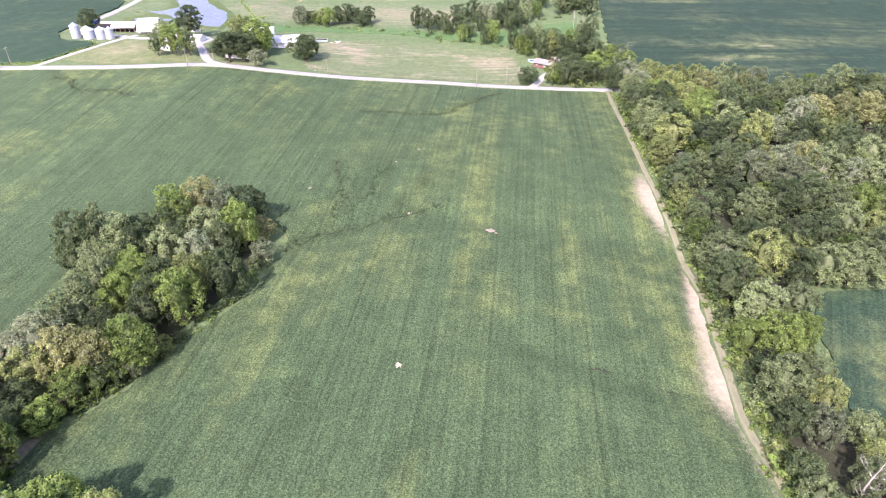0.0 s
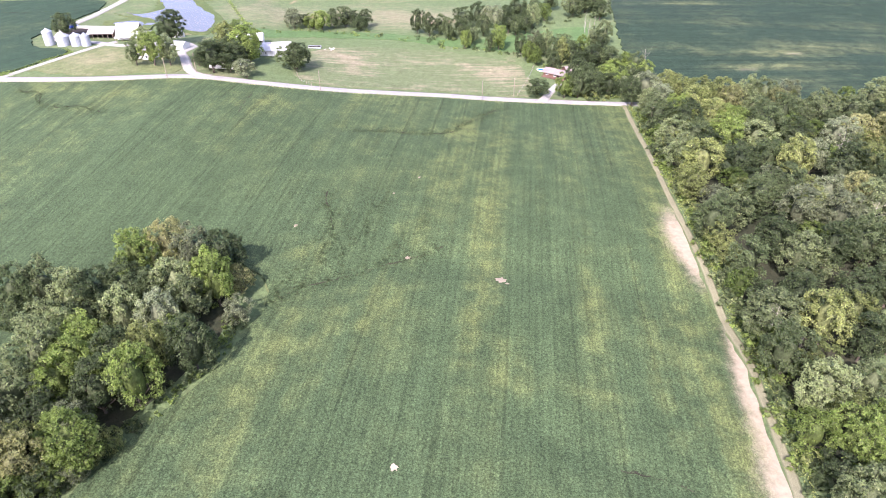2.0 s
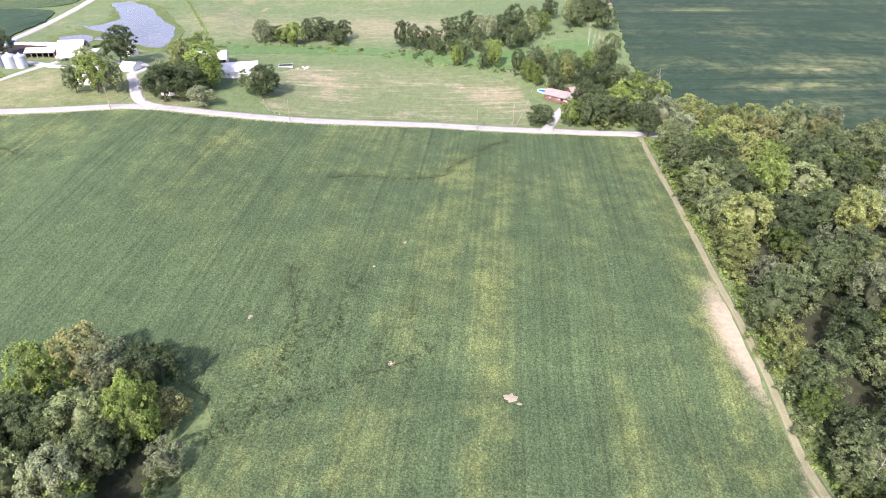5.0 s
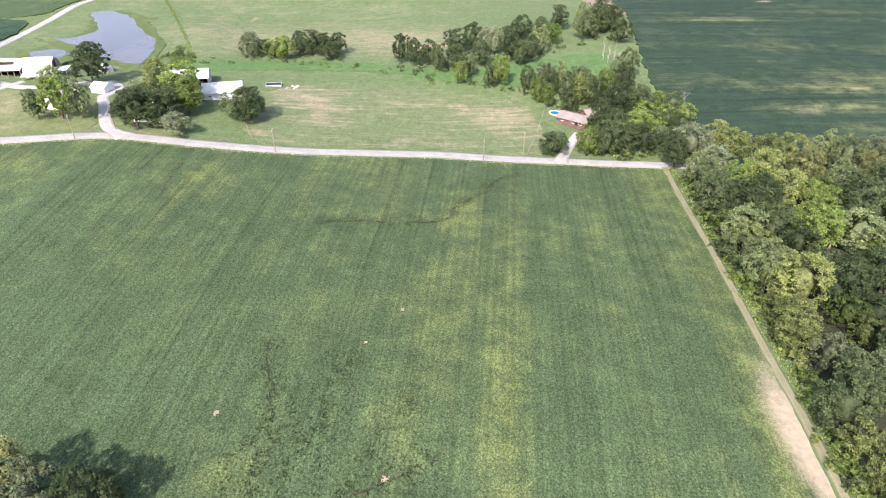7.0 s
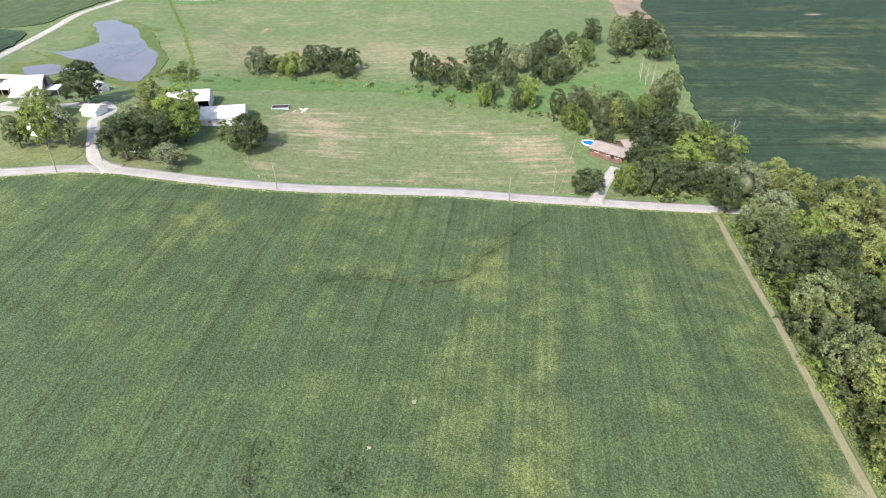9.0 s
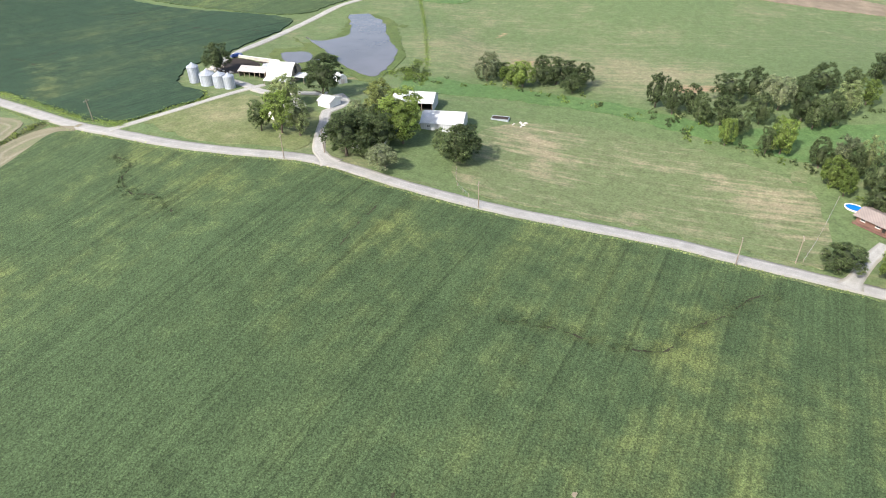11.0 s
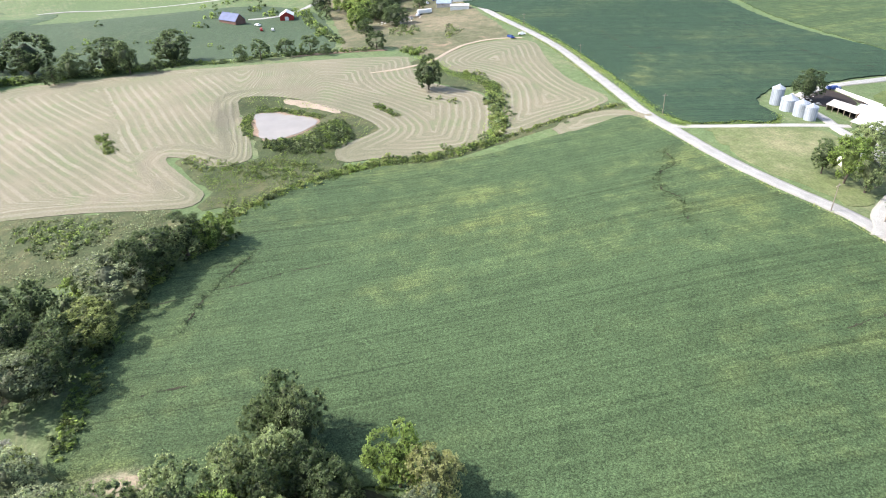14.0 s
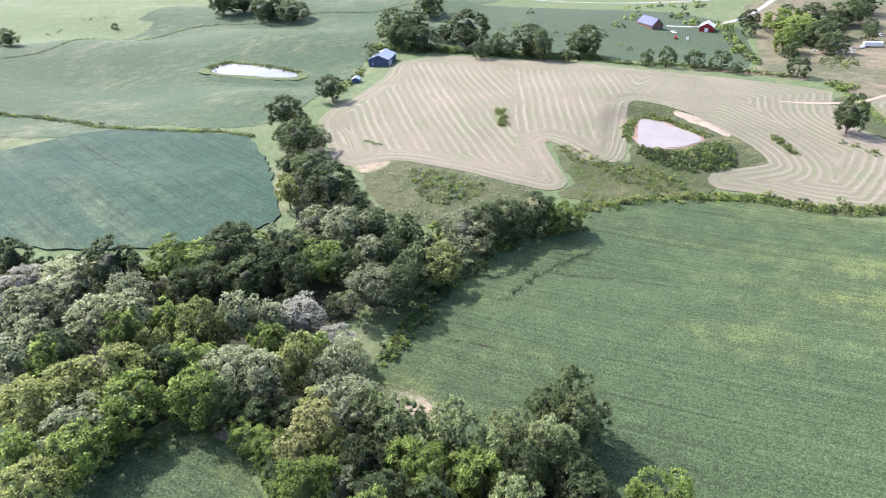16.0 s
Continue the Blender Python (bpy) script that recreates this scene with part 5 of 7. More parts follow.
CREEK_TREES += [(38.3, 487.2, 0, 1.06), (28, 470.9, 2, 0.8), (41.6, 458.4, 0, 0.87), (-2.5, 381.9, 5, 0.73), (3.8, 379.6, 5, 0.9), (1.3, 371.1, 1, 0.7), (7.4, 378.6, 0, 0.71), (10.9, 383.5, 2, 0.72), (13.3, 370.7, 0, 0.78), (20.4, 382, 0, 1.24), (19.1, 370.5, 3, 0.94), (23.9, 368.1, 0, 0.84), (13.9, 360.1, 0, 0.67), (5.7, 366.7, 1, 0.6), (35.8, 385.7, 2, 0.88), (29.2, 374.9, 1, 0.77), (42.7, 397, 2, 0.81), (39.4, 381, 0, 0.86), (28.6, 358.1, 0, 1.13), (36, 363.4, 0, 1.3), (43.3, 362, 0, 1.28), (24.2, 340.5, 0, 1), (30.6, 339.2, 0, 1.2), (39.3, 341.8, 1, 1.19)]
CREEK_TREES += [(18.7, 323.3, 1, 0.77), (24.9, 323.9, 0, 0.94), (33.2, 326.5, 0, 1.13), (40.1, 328.7, 0, 0.99), (28, 447, 2, 1.2), (36, 458, 0, 1.2), (43, 468, 0, 1.1), (44, 440, 5, 1)]
MEADOW_TREES = [(-141.1, 418.2, 5, 0.84), (-136.4, 403, 5, 0.89), (-131.8, 409.9, 0, 0.67), (-125.4, 404.4, 1, 0.84), (-119.6, 403.4, 1, 0.88), (-120.3, 426.8, 0, 0.64), (-113.7, 411.6, 0, 0.79), (-108.3, 414.7, 0, 1.07), (-106.5, 428.5, 0, 0.68), (-97.3, 416.3, 0, 0.88), (-98.2, 407.5, 0, 0.81)]
FARM_TREES = [(-245.2, 350.4, 0, 1.1, 12.9), (-190.5, 332.0, 2, 1.0, 12.4), (-183.5, 347.0, 0, 1.3, 17.0), (-180.8, 307.1, 0, 0.72, 12.1), (-173.1, 308.9, 1, 1.0, 14.5), (-166.0, 310.4, 2, 0.85, 15.5), (-143.3, 306.1, 0, 1.25, 13.4), (-155.2, 331.4, 5, 0.65, 8.5), (-150.1, 337.9, 3, 1.0, 14.0),
              (-138.5, 331.3, 1, 1.35, 17.0), (-153.3, 313.1, 0, 0.62, 8.2), (-135, 316, 0, 1.0, 11.5), (-127, 304.5, 5, 0.85, 7.5), (-110.9, 324.8, 0, 1.2, 14.0), (-110.2, 325.4, 0, 1.1, 12.6), (-145.5, 314, 0, 0.95, 11.5), (-136.5, 309, 0, 0.8, 9.0), (-132.5, 325, 1, 1.1, 14.0), (-142.5, 323, 0, 0.95, 12.5), (5.9, 324.8, 0, 1.0, 9.6), (21, 330, 1, 0.55, 6.0)]
DEAD_TREES = [(33.7, 416.8, 0, 1.15, 0.4), (35.6, 413.6, 1, 0.9, 0.4), (37.8, 411, 2, 1.05, 0.4), (40.1, 410.2, 0, 0.75, 0.4), (42, 411.9, 1, 0.6, 0.4), (60, 361, 1, 1.1, 0.8), (58, 150, 0, 1.0, 0.8), (62, 142, 2, 0.9, 0.8), (80, 262, 1, 1.1, 0.8), (110, 250, 0, 1.2, 0.8),
              (64, 78, 1, 1.2, 0.8), (100, 200, 2, 1.1, 0.8), (52, 285, 0, 0.9, 0.8), (-118, 18, 2, 1.2, 0.8)]
for k, (x, y, c, s) in enumerate(CREEK_TREES):
    tree(x, y, 0 if c == 5 and k % 2 else c, s * 1.05, 0.92, where="along the creek", group="trees of the creek", tall=min(max(0.95 / s, 0.8), 1.3), low=0.6)
CORNER = [(27, 333), (36, 327), (58, 328), (62, 345), (58, 366), (44, 372), (38, 362), (30, 346)]
fill("corner_canopy", [(CORNER, (64, 26, 6, 0, 0, 4))], 6.2, 13, CREEK_TREES, "dense dark green tree crowns at the creek by the road", sizes=(0.6, 0.85), apart=5.2)
for x, y, c, s in MEADOW_TREES:
    tree(x, y, c, s * 1.05, where="in the meadow clump", group="trees of the meadow clump", tall=0.95, low=0.8)
for x, y, k, s, wide in DEAD_TREES:
    dead_tree(x, y, s, k, wide=wide)
# the farmyard
for x, y, c, s, tall in FARM_TREES:
    tree(x, y, c, s * 1.1, where="in the farmyard", group="farmyard trees", tall=tall / (14.8 * s), low=0.6 if x > -125 else -0.5)
# the lone tree in the hay, hedges and far trees
tree(-322, 205, 0, 1.2, 0.95, where="standing alone in the mown hay", tall=0.95, variant=2, low=0.6)


def brush(name, areas, label, seed, line=False):
    """Brush too dense to count: bushes inside outlines (or along lines), joined: (points, gap, size, weights, reach)."""
    pieces = []
    for points, gap, size, weights, reach in areas:
        for q in (along(points, gap, seed, reach) if line else scatter(points, gap, seed, 0.9)):
            k = trng.choices(range(4), weights)[0]
            sz = size * trng.uniform(0.6, 1.35)
            pieces.append((BUSH_ARRAYS[k], (q[0], q[1], float(height(*q))), trng.uniform(0, 6.28), np.array([sz * trng.uniform(0.9, 1.4), sz, sz]), k))
    return joined(name, pieces, [m for c in (0, 1, 3, 2) for m in (FOLIAGE_SHADED[c], SPRAY[c])], label, "brush")


BUSH_ARRAYS = [crown_arrays(me) for me in BUSHES]
for k, (pts, gap, wide, size) in enumerate([([(-298, 231), (-290, 232), (-280, 228), (-268, 226)], 3.0, 1.5, 1.2), ([(-307, -32), (-330, -39), (-355, -46)], 3.0, 1.0, 1.2),
                                            ([(-310, 204), (-302, 214)], 3.0, 1.0, 0.8), ([(-240, 152), (-247, 186), (-249, 214)], 9.0, 1.0, 1.2)]):
    for x, y in along(pts, gap, 40 + k, wide):
        bush(x, y, size * trng.uniform(0.7, 1.3))
brush("ditch_brush", [([(-342, 230), (-318, 235), (-300, 232), (-278, 228), (-262, 224), (-251, 215)], 1.2, 0.75, (2, 5, 4, 2), 2.2), ([(-251, 214), (-246, 196), (-246, 180), (-243, 162), (-238, 150), (-229, 134), (-222, 124), (-217, 117)], 0.45, 0.62, (3, 6, 3, 2), 1.6),
                      ([(-251, 216), (-256, 230), (-262, 246), (-266.5, 264), (-269, 280)], 0.8, 0.45, (1, 4, 6, 2), 0.8)], "tangled green brush in the ditches between the fields", 51, True)
brush("pond_brush", [([(-272, 127), (-265, 132), (-259, 146), (-264, 158), (-272, 164), (-288, 160), (-284, 152), (-276, 147), (-272, 140)], 1.6, 0.62, (8, 4, 0, 2), 0),
                     ([(-310, 122), (-300, 118), (-284, 120), (-276, 124), (-286, 122), (-304, 122)], 1.3, 0.55, (3, 4, 3, 1), 0), ([(-311, 124), (-316, 128), (-306, 142), (-296, 154), (-292, 152), (-304, 138)], 1.5, 0.5, (3, 5, 3, 1), 0),
                     ([(-262, 98), (-252, 106), (-254, 118), (-262, 112), (-266, 102)], 2.2, 0.42, (1, 5, 3, 1), 0), ([(-256, 114), (-246, 122), (-240, 140), (-248, 150), (-256, 136)], 2.0, 0.42, (1, 5, 5, 2), 0)], "dense green brush round the silty pond", 52)
brush("hollow_brush", [([(-226, 50), (-228, 66), (-222, 82), (-208, 78), (-202, 70), (-212, 57)], 2.2, 0.5, (6, 5, 1, 2), 0)], "dark green brush in the grassy hollow", 53)
brush("hill_brush", [([(-237, -36), (-237, -60), (-231, -83), (-229, -114), (-231, -140), (-230, -169), (-226, -188), (-224, -215)], 0.9, 0.62, (7, 3, 0, 1), 0.9), ([(-349, -142), (-349, -122), (-346, -100), (-342, -82)], 1.2, 0.7, (6, 2, 1, 2), 1.4), ([(-332, -142), (-342, -143), (-349, -140)], 1.0, 0.9, (6, 2, 1, 2), 1.2),
                     ([(-280, -290), (-299, -287), (-332, -280), (-381, -290), (-429, -270), (-469, -230), (-506, -177), (-526, -138), (-555, -118), (-566, -80)], 1.3, 0.45, (6, 2, 0, 2), 0.5), ([(-384, -357), (-407, -362), (-440, -370), (-443, -349), (-413, -332)], 5.0, 0.7, (6, 1, 0, 3), 3.0)], "dark brush along the pasture fences", 54, True)
brush("far_hedge_brush", [([(-398, -60), (-404, -40), (-410, -20), (-414, 10), (-416, 40), (-420, 66), (-424, 80)], 0.9, 1.3, (8, 2, 0, 1), 1.4), ([(-424, 80), (-416, 92), (-412, 108), (-417, 124), (-414, 144), (-411, 160), (-406, 188)], 0.9, 0.8, (7, 3, 1, 1), 1.0), ([(-560, 150), (-530, 152), (-500, 158), (-470, 164), (-440, 172)], 3.4, 1.5, (7, 3, 1, 1), 1.6)],
      "dark hedge of bushes beyond the mown hay", 55, True)
brush("creek_brush", [([(-170, 384), (-130, 396), (-96, 399), (-64, 396)], 3.4, 0.55, (2, 6, 1, 2), 3.0), ([(-60, 395), (-30, 384), (0, 378), (22, 352)], 2.6, 0.7, (6, 4, 0, 1), 2.0), ([(-60, 400), (-30, 405), (0, 424), (30, 446), (46, 470)], 3.2, 0.8, (8, 2, 0, 1), 3.0),
                      ([(24, 326), (40, 324), (58, 326)], 1.6, 1.1, (2, 6, 2, 1), 1.8), ([(-176, 388), (-168, 398), (-162, 384)], 1.8, 0.8, (6, 3, 0, 1), 2.0)], "green brush along the creek and the pond's dam", 56, True)
brush("wood_edge_brush", [([(51.5, 308), (51, 268), (50.5, 246), (52.5, 210), (53.6, 178), (54.6, 150), (54.6, 120), (54, 95), (56, 78)], 1.3, 1.0, (4, 5, 2, 3), 1.2)], "green brush under the eastern wood's edge", 57, True)
brush("copse_edge_brush", [([(-67.5, 144), (-68.5, 128), (-77, 106), (-83, 91), (-90, 80)], 1.4, 0.7, (6, 3, 1, 3), 1.0), ([(-124, 92), (-148, 92), (-170, 95), (-190, 104), (-204, 118)], 1.6, 1.0, (5, 4, 2, 3), 1.4), ([(-60, 50), (-72, 54), (-84, 61), (-92, 70)], 1.6, 0.8, (5, 4, 2, 2), 1.0)],
      "dark brush under the edges of the western wood", 58, True)
brush("hay_island_brush", [([(-296, 61), (-288, 65), (-278, 69)], 0.3, 0.45, (1, 6, 3, 1), 1.2), ([(-305, 177), (-299, 181), (-291, 184)], 0.28, 0.45, (3, 6, 1, 1), 1.0)], "uncut green brush standing in the hay", 59, True)
brush("yard_brush", [([(-440, 215), (-462, 226), (-480, 214), (-450, 204)], 4.5, 0.8, (2, 3, 1, 5), 0), ([(-415, 236), (-440, 250), (-470, 246), (-440, 238)], 4.0, 0.7, (2, 3, 1, 5), 0), ([(-402, 205), (-396, 216), (-384, 212), (-390, 204)], 2.4, 0.8, (2, 4, 2, 3), 0)], "rough brush on the slope by the distant yard", 60)
DISTANT_TREES = [(-419.1, -57.5, 0, 2.6), (-405.8, -30.2, 0, 1.91), (-411.4, -45.2, 0, 2.13), (-533.7, -82.1, 0, 2.6), (-442.8, -51.6, 0, 1.88), (-424.2, -5.9, 0, 2.53), (-412.6, 19.8, 0, 1.35), (-419.1, 38.1, 0, 2.08), (-410.5, 49.7, 0, 1.3), (-426.3, 70.5, 0, 2.05), (-409.5, 111.7, 0, 0.86), (-409.2, 122.6, 0, 1.09), (-410.9, 137.6, 0, 1.2), (-410.5, 151, 0, 1.12), (-403.5, 159.8, 0, 0.69), (-490.5, -263, 0, 2.36), (-500, -248.7, 0, 2.6), (-489.7, -215.9, 0, 2.6), (-489.3, -189.3, 0, 2.24), (-328, -317.5, 0, 1.44), (-428.9, -328.8, 0, 0.63), (-408.5, 190.2, 0, 1.19), (-550, 184.6, 3, 2.28), (-521, 194.3, 3, 2.15)]
DISTANT_TREES += [(-553.4, 206.1, 1, 2.25), (-512, 207.2, 1, 2.09), (-485.4, 213, 0, 1.64), (-576.8, 228.7, 0, 2.3), (-607.6, 240.2, 0, 2), (-563.3, 163.9, 0, 1.42), (-532.4, 166.4, 0, 1.12), (-482.6, 186.3, 3, 1.67), (-537, 213.8, 0, 1.81), (-452, 188.1, 1, 1.13), (-529.9, 237.7, 0, 1.05), (-435.2, -24.7, 0, 1.31), (-401.4, 12.5, 0, 0.99), (-409.2, 64, 0, 0.83), (-368.2, -45.1, 0, 0.85)]
for x, y, c, s in DISTANT_TREES + [(-546, 185, 1, 1.0), (-512, 201, 1, 1.0), (-535, 196, 0, 1.0), (-567, 218, 0, 1.1), (-550, 240, 0, 1.0), (-590, 190, 0, 1.1)]:
    tree(x, y, {3: 1, 1: 0}.get(c, c), s * 1.02, far=s < 1.3, where="in the far hedges", group="distant hedge trees", tall=0.75 if s > 1.4 else 0.95, low=1.0 if s > 1.3 else 0.3)
SAPLINGS = [(-547, 2, 1.64), (-489, 9, 1.72), (-516, -30, 1.06), (-479, 1, 0.97), (-485, 39, 0.96), (-483, 48, 1.07), (-484, 66, 1.06), (-507, 66, 0.99), (-491, 73, 1.2), (-526, 74, 1.53), (-523, 79, 1.27), (-555, 80, 2.16), (-568, 84, 2.2), (-560, 94, 1.36), (-580, 109, 1.68),
            (-577, 113, 1.67), (-591, 117, 2.0), (-554, 124, 2.13), (-563, 126, 1.9), (-556, 142, 2.14), (-456, 95, 1.1), (-466, 88, 0.91), (-625, 126, 2.11), (-634, 121, 1.83), (-622, 113, 1.5), (-628, 104, 1.52), (-628, 94, 1.52), (-621, 86, 1.51), (-613, 77, 1.49), (-613, 68, 1.19)]
for k, (x, y, s) in enumerate(SAPLINGS):
    bush(x, y, s, "on the far pasture", "saplings on the far pasture", k % 2)


# ---- buildings ----
def box(bm, x0, x1, y0, y1, z0, z1):
    m = Matrix.Translation(((x0 + x1) / 2, (y0 + y1) / 2, (z0 + z1) / 2)) @ Matrix.Diagonal((x1 - x0, y1 - y0, z1 - z0, 1))
    bmesh.ops.create_cube(bm, size=1.0, matrix=m)


def boxes(*items):
    bm = bmesh.new()
    for it in items:
        box(bm, *it)
    return bm


def slab(profile, x0, x1):
    """A prism of a closed profile in y and z, from x0 to x1."""
    bm = bmesh.new()
    a = [bm.verts.new((x0, y, z)) for y, z in profile]
    b = [bm.verts.new((x1, y, z)) for y, z in profile]
    n = len(profile)
    bm.faces.new(a[::-1]), bm.faces.new(b)
    for k in range(n):
        bm.faces.new((a[k], a[(k + 1) % n], b[(k + 1) % n], b[k]))
    bmesh.ops.recalc_face_normals(bm, faces=bm.faces)
    return bm


def window(parent, x, y, z, w, h, side, name="window"):
    """A framed window with a sill on a wall that faces -y (side 's'), +y ('n'), -x ('w') or +x ('e')."""
    d = 0.05
    def at(a0, a1, z0, z1, t0, t1):
        if side in "sn":
            s = -1 if side == "s" else 1
            return (x + a0, x + a1, *sorted((y + s * t0, y + s * t1)), z + z0, z + z1)
        s = -1 if side == "w" else 1
        return (*sorted((x + s * t0, x + s * t1)), y + a0, y + a1, z + z0, z + z1)
    f = 0.09
    frame_ob = part(name, boxes(at(-w / 2, w / 2, 0, f, 0, d), at(-w / 2, w / 2, h - f, h, 0, d), at(-w / 2, -w / 2 + f, f, h - f, 0, d), at(w / 2 - f, w / 2, f, h - f, 0, d), at(-f / 3, f / 3, f, h - f, 0, d)), M_PAINT, parent, "white framed window")
    part("pane", boxes(at(-w / 2 + f, w / 2 - f, f, h - f, 0.005, 0.03)), M_GLASS, frame_ob, "dark window glass")
    part("sill", boxes(at(-w / 2 - 0.06, w / 2 + 0.06, -0.07, 0, 0, 0.12)), M_PAINT, frame_ob)


def gabled(name, x, y, turn, length, width, eave, ridge, walls, roof, label, category, open_side="", lap=0.35, thick=0.16, wall_label="", group="", doors=(), windows=(), posts=0, sink=0.8):
    """A gabled building whose ridge runs along its own x; parts for each wall, roof slope, door and window."""
    root = thing(name, x, y, turn, label, category, group)
    hl, hw, t = length / 2, width / 2, 0.15
    if "s" not in open_side:
        part("wall", boxes((-hl, hl, -hw, -hw + t, -sink, eave)), walls, root, wall_label)
    if "n" not in open_side:
        part("wall", boxes((-hl, hl, hw - t, hw, -sink, eave)), walls, root, wall_label)
    gable = [(-hw + t, -sink), (hw - t, -sink), (hw - t, eave), (0, ridge - 0.05), (-hw + t, eave)]
    if "w" not in open_side:
        part("gable_wall", slab(gable, -hl, -hl + t), walls, root, wall_label)
    if "e" not in open_side:
        part("gable_wall", slab(gable, hl - t, hl), walls, root, wall_label)
    drop = lap * (ridge - eave) / hw
    for s in (-1, 1):
        prof = [(0, ridge), (s * (hw + lap), eave - drop), (s * (hw + lap), eave - drop + thick), (0, ridge + thick)]
        part("roof_slope", slab(prof, -hl - lap, hl + lap), roof, root)
    part("ridge_cap", slab([(-0.25, ridge + thick - 0.04), (0.25, ridge + thick - 0.04), (0, ridge + thick + 0.09)], -hl - lap, hl + lap), roof, root)
    if "s" in open_side or "n" in open_side:
        side = -hw if "s" in open_side else hw
        for k in range(posts + 1):
            px = -hl + t + (length - 2 * t) * k / max(posts, 1)
            part("post", boxes((px - 0.12, px + 0.12, side - 0.12, side + 0.12, -sink, eave)), M_TIMBER, root, "timber post")
        # floor in near-black, the shade under the open shed painted on
        part("shaded_floor", boxes((-hl + t, hl - t, -hw + t, hw - t, -sink, 0.05)), M_DARK, root)
    for side, a, w, h, mat, lab in doors:
        if side in "sn":
            s = -1 if side == "s" else 1
            part("door", boxes((a - w / 2, a + w / 2, *sorted((s * hw, s * (hw + 0.07))), -0.2, h)), mat, root, lab)
        else:
            s = -1 if side == "w" else 1
            part("door", boxes((*sorted((s * hl, s * (hl + 0.07))), a - w / 2, a + w / 2, -0.2, h)), mat, root, lab)
    for side, a, z, w, h in windows:
        wx, wy = (a, -hw if side == "s" else hw) if side in "sn" else (-hl if side == "w" else hl, a)
        window(root, wx, wy, z, w, h, side)
    return root


def grain_bin(x, y, diameter, tall, cone):
    root = thing("grain_bin", x, y, 0, "round galvanised steel grain bin with a conical roof beside the field", "grain bin", "grain bins")
    r, n = diameter / 2, 40
    bm = bmesh.new()
    rings = [(-0.6, r)]
    k, z = 0, 0.0
    while z < tall - 0.01:
        rings += [(z, r), (z + 0.06, r + 0.04), (z + 0.5, r + 0.04), (z + 0.56, r)]
        z += 0.8
    rings.append((tall, r))
    prev = None
    for zz, rr in rings:
        cur = [bm.verts.new((math.cos(2 * math.pi * i / n) * rr, math.sin(2 * math.pi * i / n) * rr, zz)) for i in range(n)]
        if prev:
            for i in range(n):
                bm.faces.new((prev[i], prev[(i + 1) % n], cur[(i + 1) % n], cur[i]))
        prev = cur
    part("shell", bm, M_GALV, root)
    bm = bmesh.new()
    prev = None
    for zz, rr in ((tall - 0.1, r + 0.18), (tall + cone, 0.45)):
        cur = [bm.verts.new((math.cos(2 * math.pi * i / n) * rr, math.sin(2 * math.pi * i / n) * rr, zz + (0.05 if i % 2 and prev is None else 0))) for i in range(n)]
        if prev:
            for i in range(n):
                bm.faces.new((prev[i], prev[(i + 1) % n], cur[(i + 1) % n], cur[i]))
        prev = cur
    bm.faces.new(prev)
    part("roof", bm, M_GALV, root)
    bm = bmesh.new()
    bmesh.ops.create_cone(bm, cap_ends=True, segments=16, radius1=0.5, radius2=0.3, depth=0.4, matrix=Matrix.Translation((0, 0, tall + cone + 0.15)))
    part("vent_cap", bm, M_GALV, root)
    part("door", boxes((r - 0.05, r + 0.12, -0.45, 0.45, 0.5, 1.9)), M_GALV, root)
    lad = [(-0.25, -0.2, -r - 0.22, -r - 0.17, 0.6, tall), (0.2, 0.25, -r - 0.22, -r - 0.17, 0.6, tall)] + [(-0.2, 0.2, -r - 0.21, -r - 0.18, 0.8 + 0.5 * i, 0.84 + 0.5 * i) for i in range(int((tall - 1) / 0.5))]
    part("ladder", boxes(*lad), M_GALV, root)


for bx, by, d, h, c in ((-244.3, 336.4, 4.8, 6.8, 1.3), (-236.4, 336.2, 6.2, 4.7, 1.6), (-229.3, 336.2, 5.3, 5.0, 1.4), (-224.3, 336.6, 4.4, 5.0, 1.2)):
    grain_bin(bx, by, d, h, c)

# the open doorway is a near-black panel, painted for the unlit inside
gabled("metal_barn", -128.0, 347.3, 17, 15.5, 12, 3.1, 5.4, M_WHITE, M_WHITE, "white sheet-metal barn beside the dark round tree", "barn", wall_label="white ribbed wall",
       doors=[("w", -3.6, 1.0, 2.1, M_DARK, "dark panel painted as the shaded open doorway")], windows=[("s", -4.8, 1.6, 1.2, 0.8)])
gabled("pole_barn", -147.5, 358.5, 17, 17, 11, 3.3, 5.6, M_WHITE, M_WHITE, "white sheet-metal pole barn with an open front", "barn", open_side="s", posts=4)
gabled("garage", -175.4, 340.0, -4, 6.0, 6.6, 2.4, 3.5, M_PAINT, M_WHITE, "small white garage at the end of the driveway", "garage", doors=[("s", 0, 3.2, 2.2, M_PAINT, "white garage door")])
gabled("farmhouse", -182.0, 322.5, 80, 12, 7.5, 3.0, 5.4, M_PAINT, M_OLDROOF, "white farmhouse with a grey roof half hidden by trees", "house",
       windows=[("s", -4.4, 0.9, 1.1, 1.4), ("s", -1, 0.9, 1.1, 1.4), ("s", 4, 0.9, 1.1, 1.4), ("w", -2.2, 0.9, 1.1, 1.4), ("w", 2.2, 0.9, 1.1, 1.4)], doors=[("s", 1.6, 0.95, 2.05, M_TIMBER, "brown front door")])
gabled("cottage", -142, 316.5, 8, 13, 8.0, 2.8, 4.8, M_PAINT, M_OLDROOF, "white house hidden under tall shade trees", "house", windows=[("s", -4, 0.9, 1.1, 1.2), ("s", 0, 0.9, 1.1, 1.2), ("s", 4, 0.9, 1.1, 1.2)], doors=[("s", 2, 0.95, 2.05, M_TIMBER, "brown front door")])
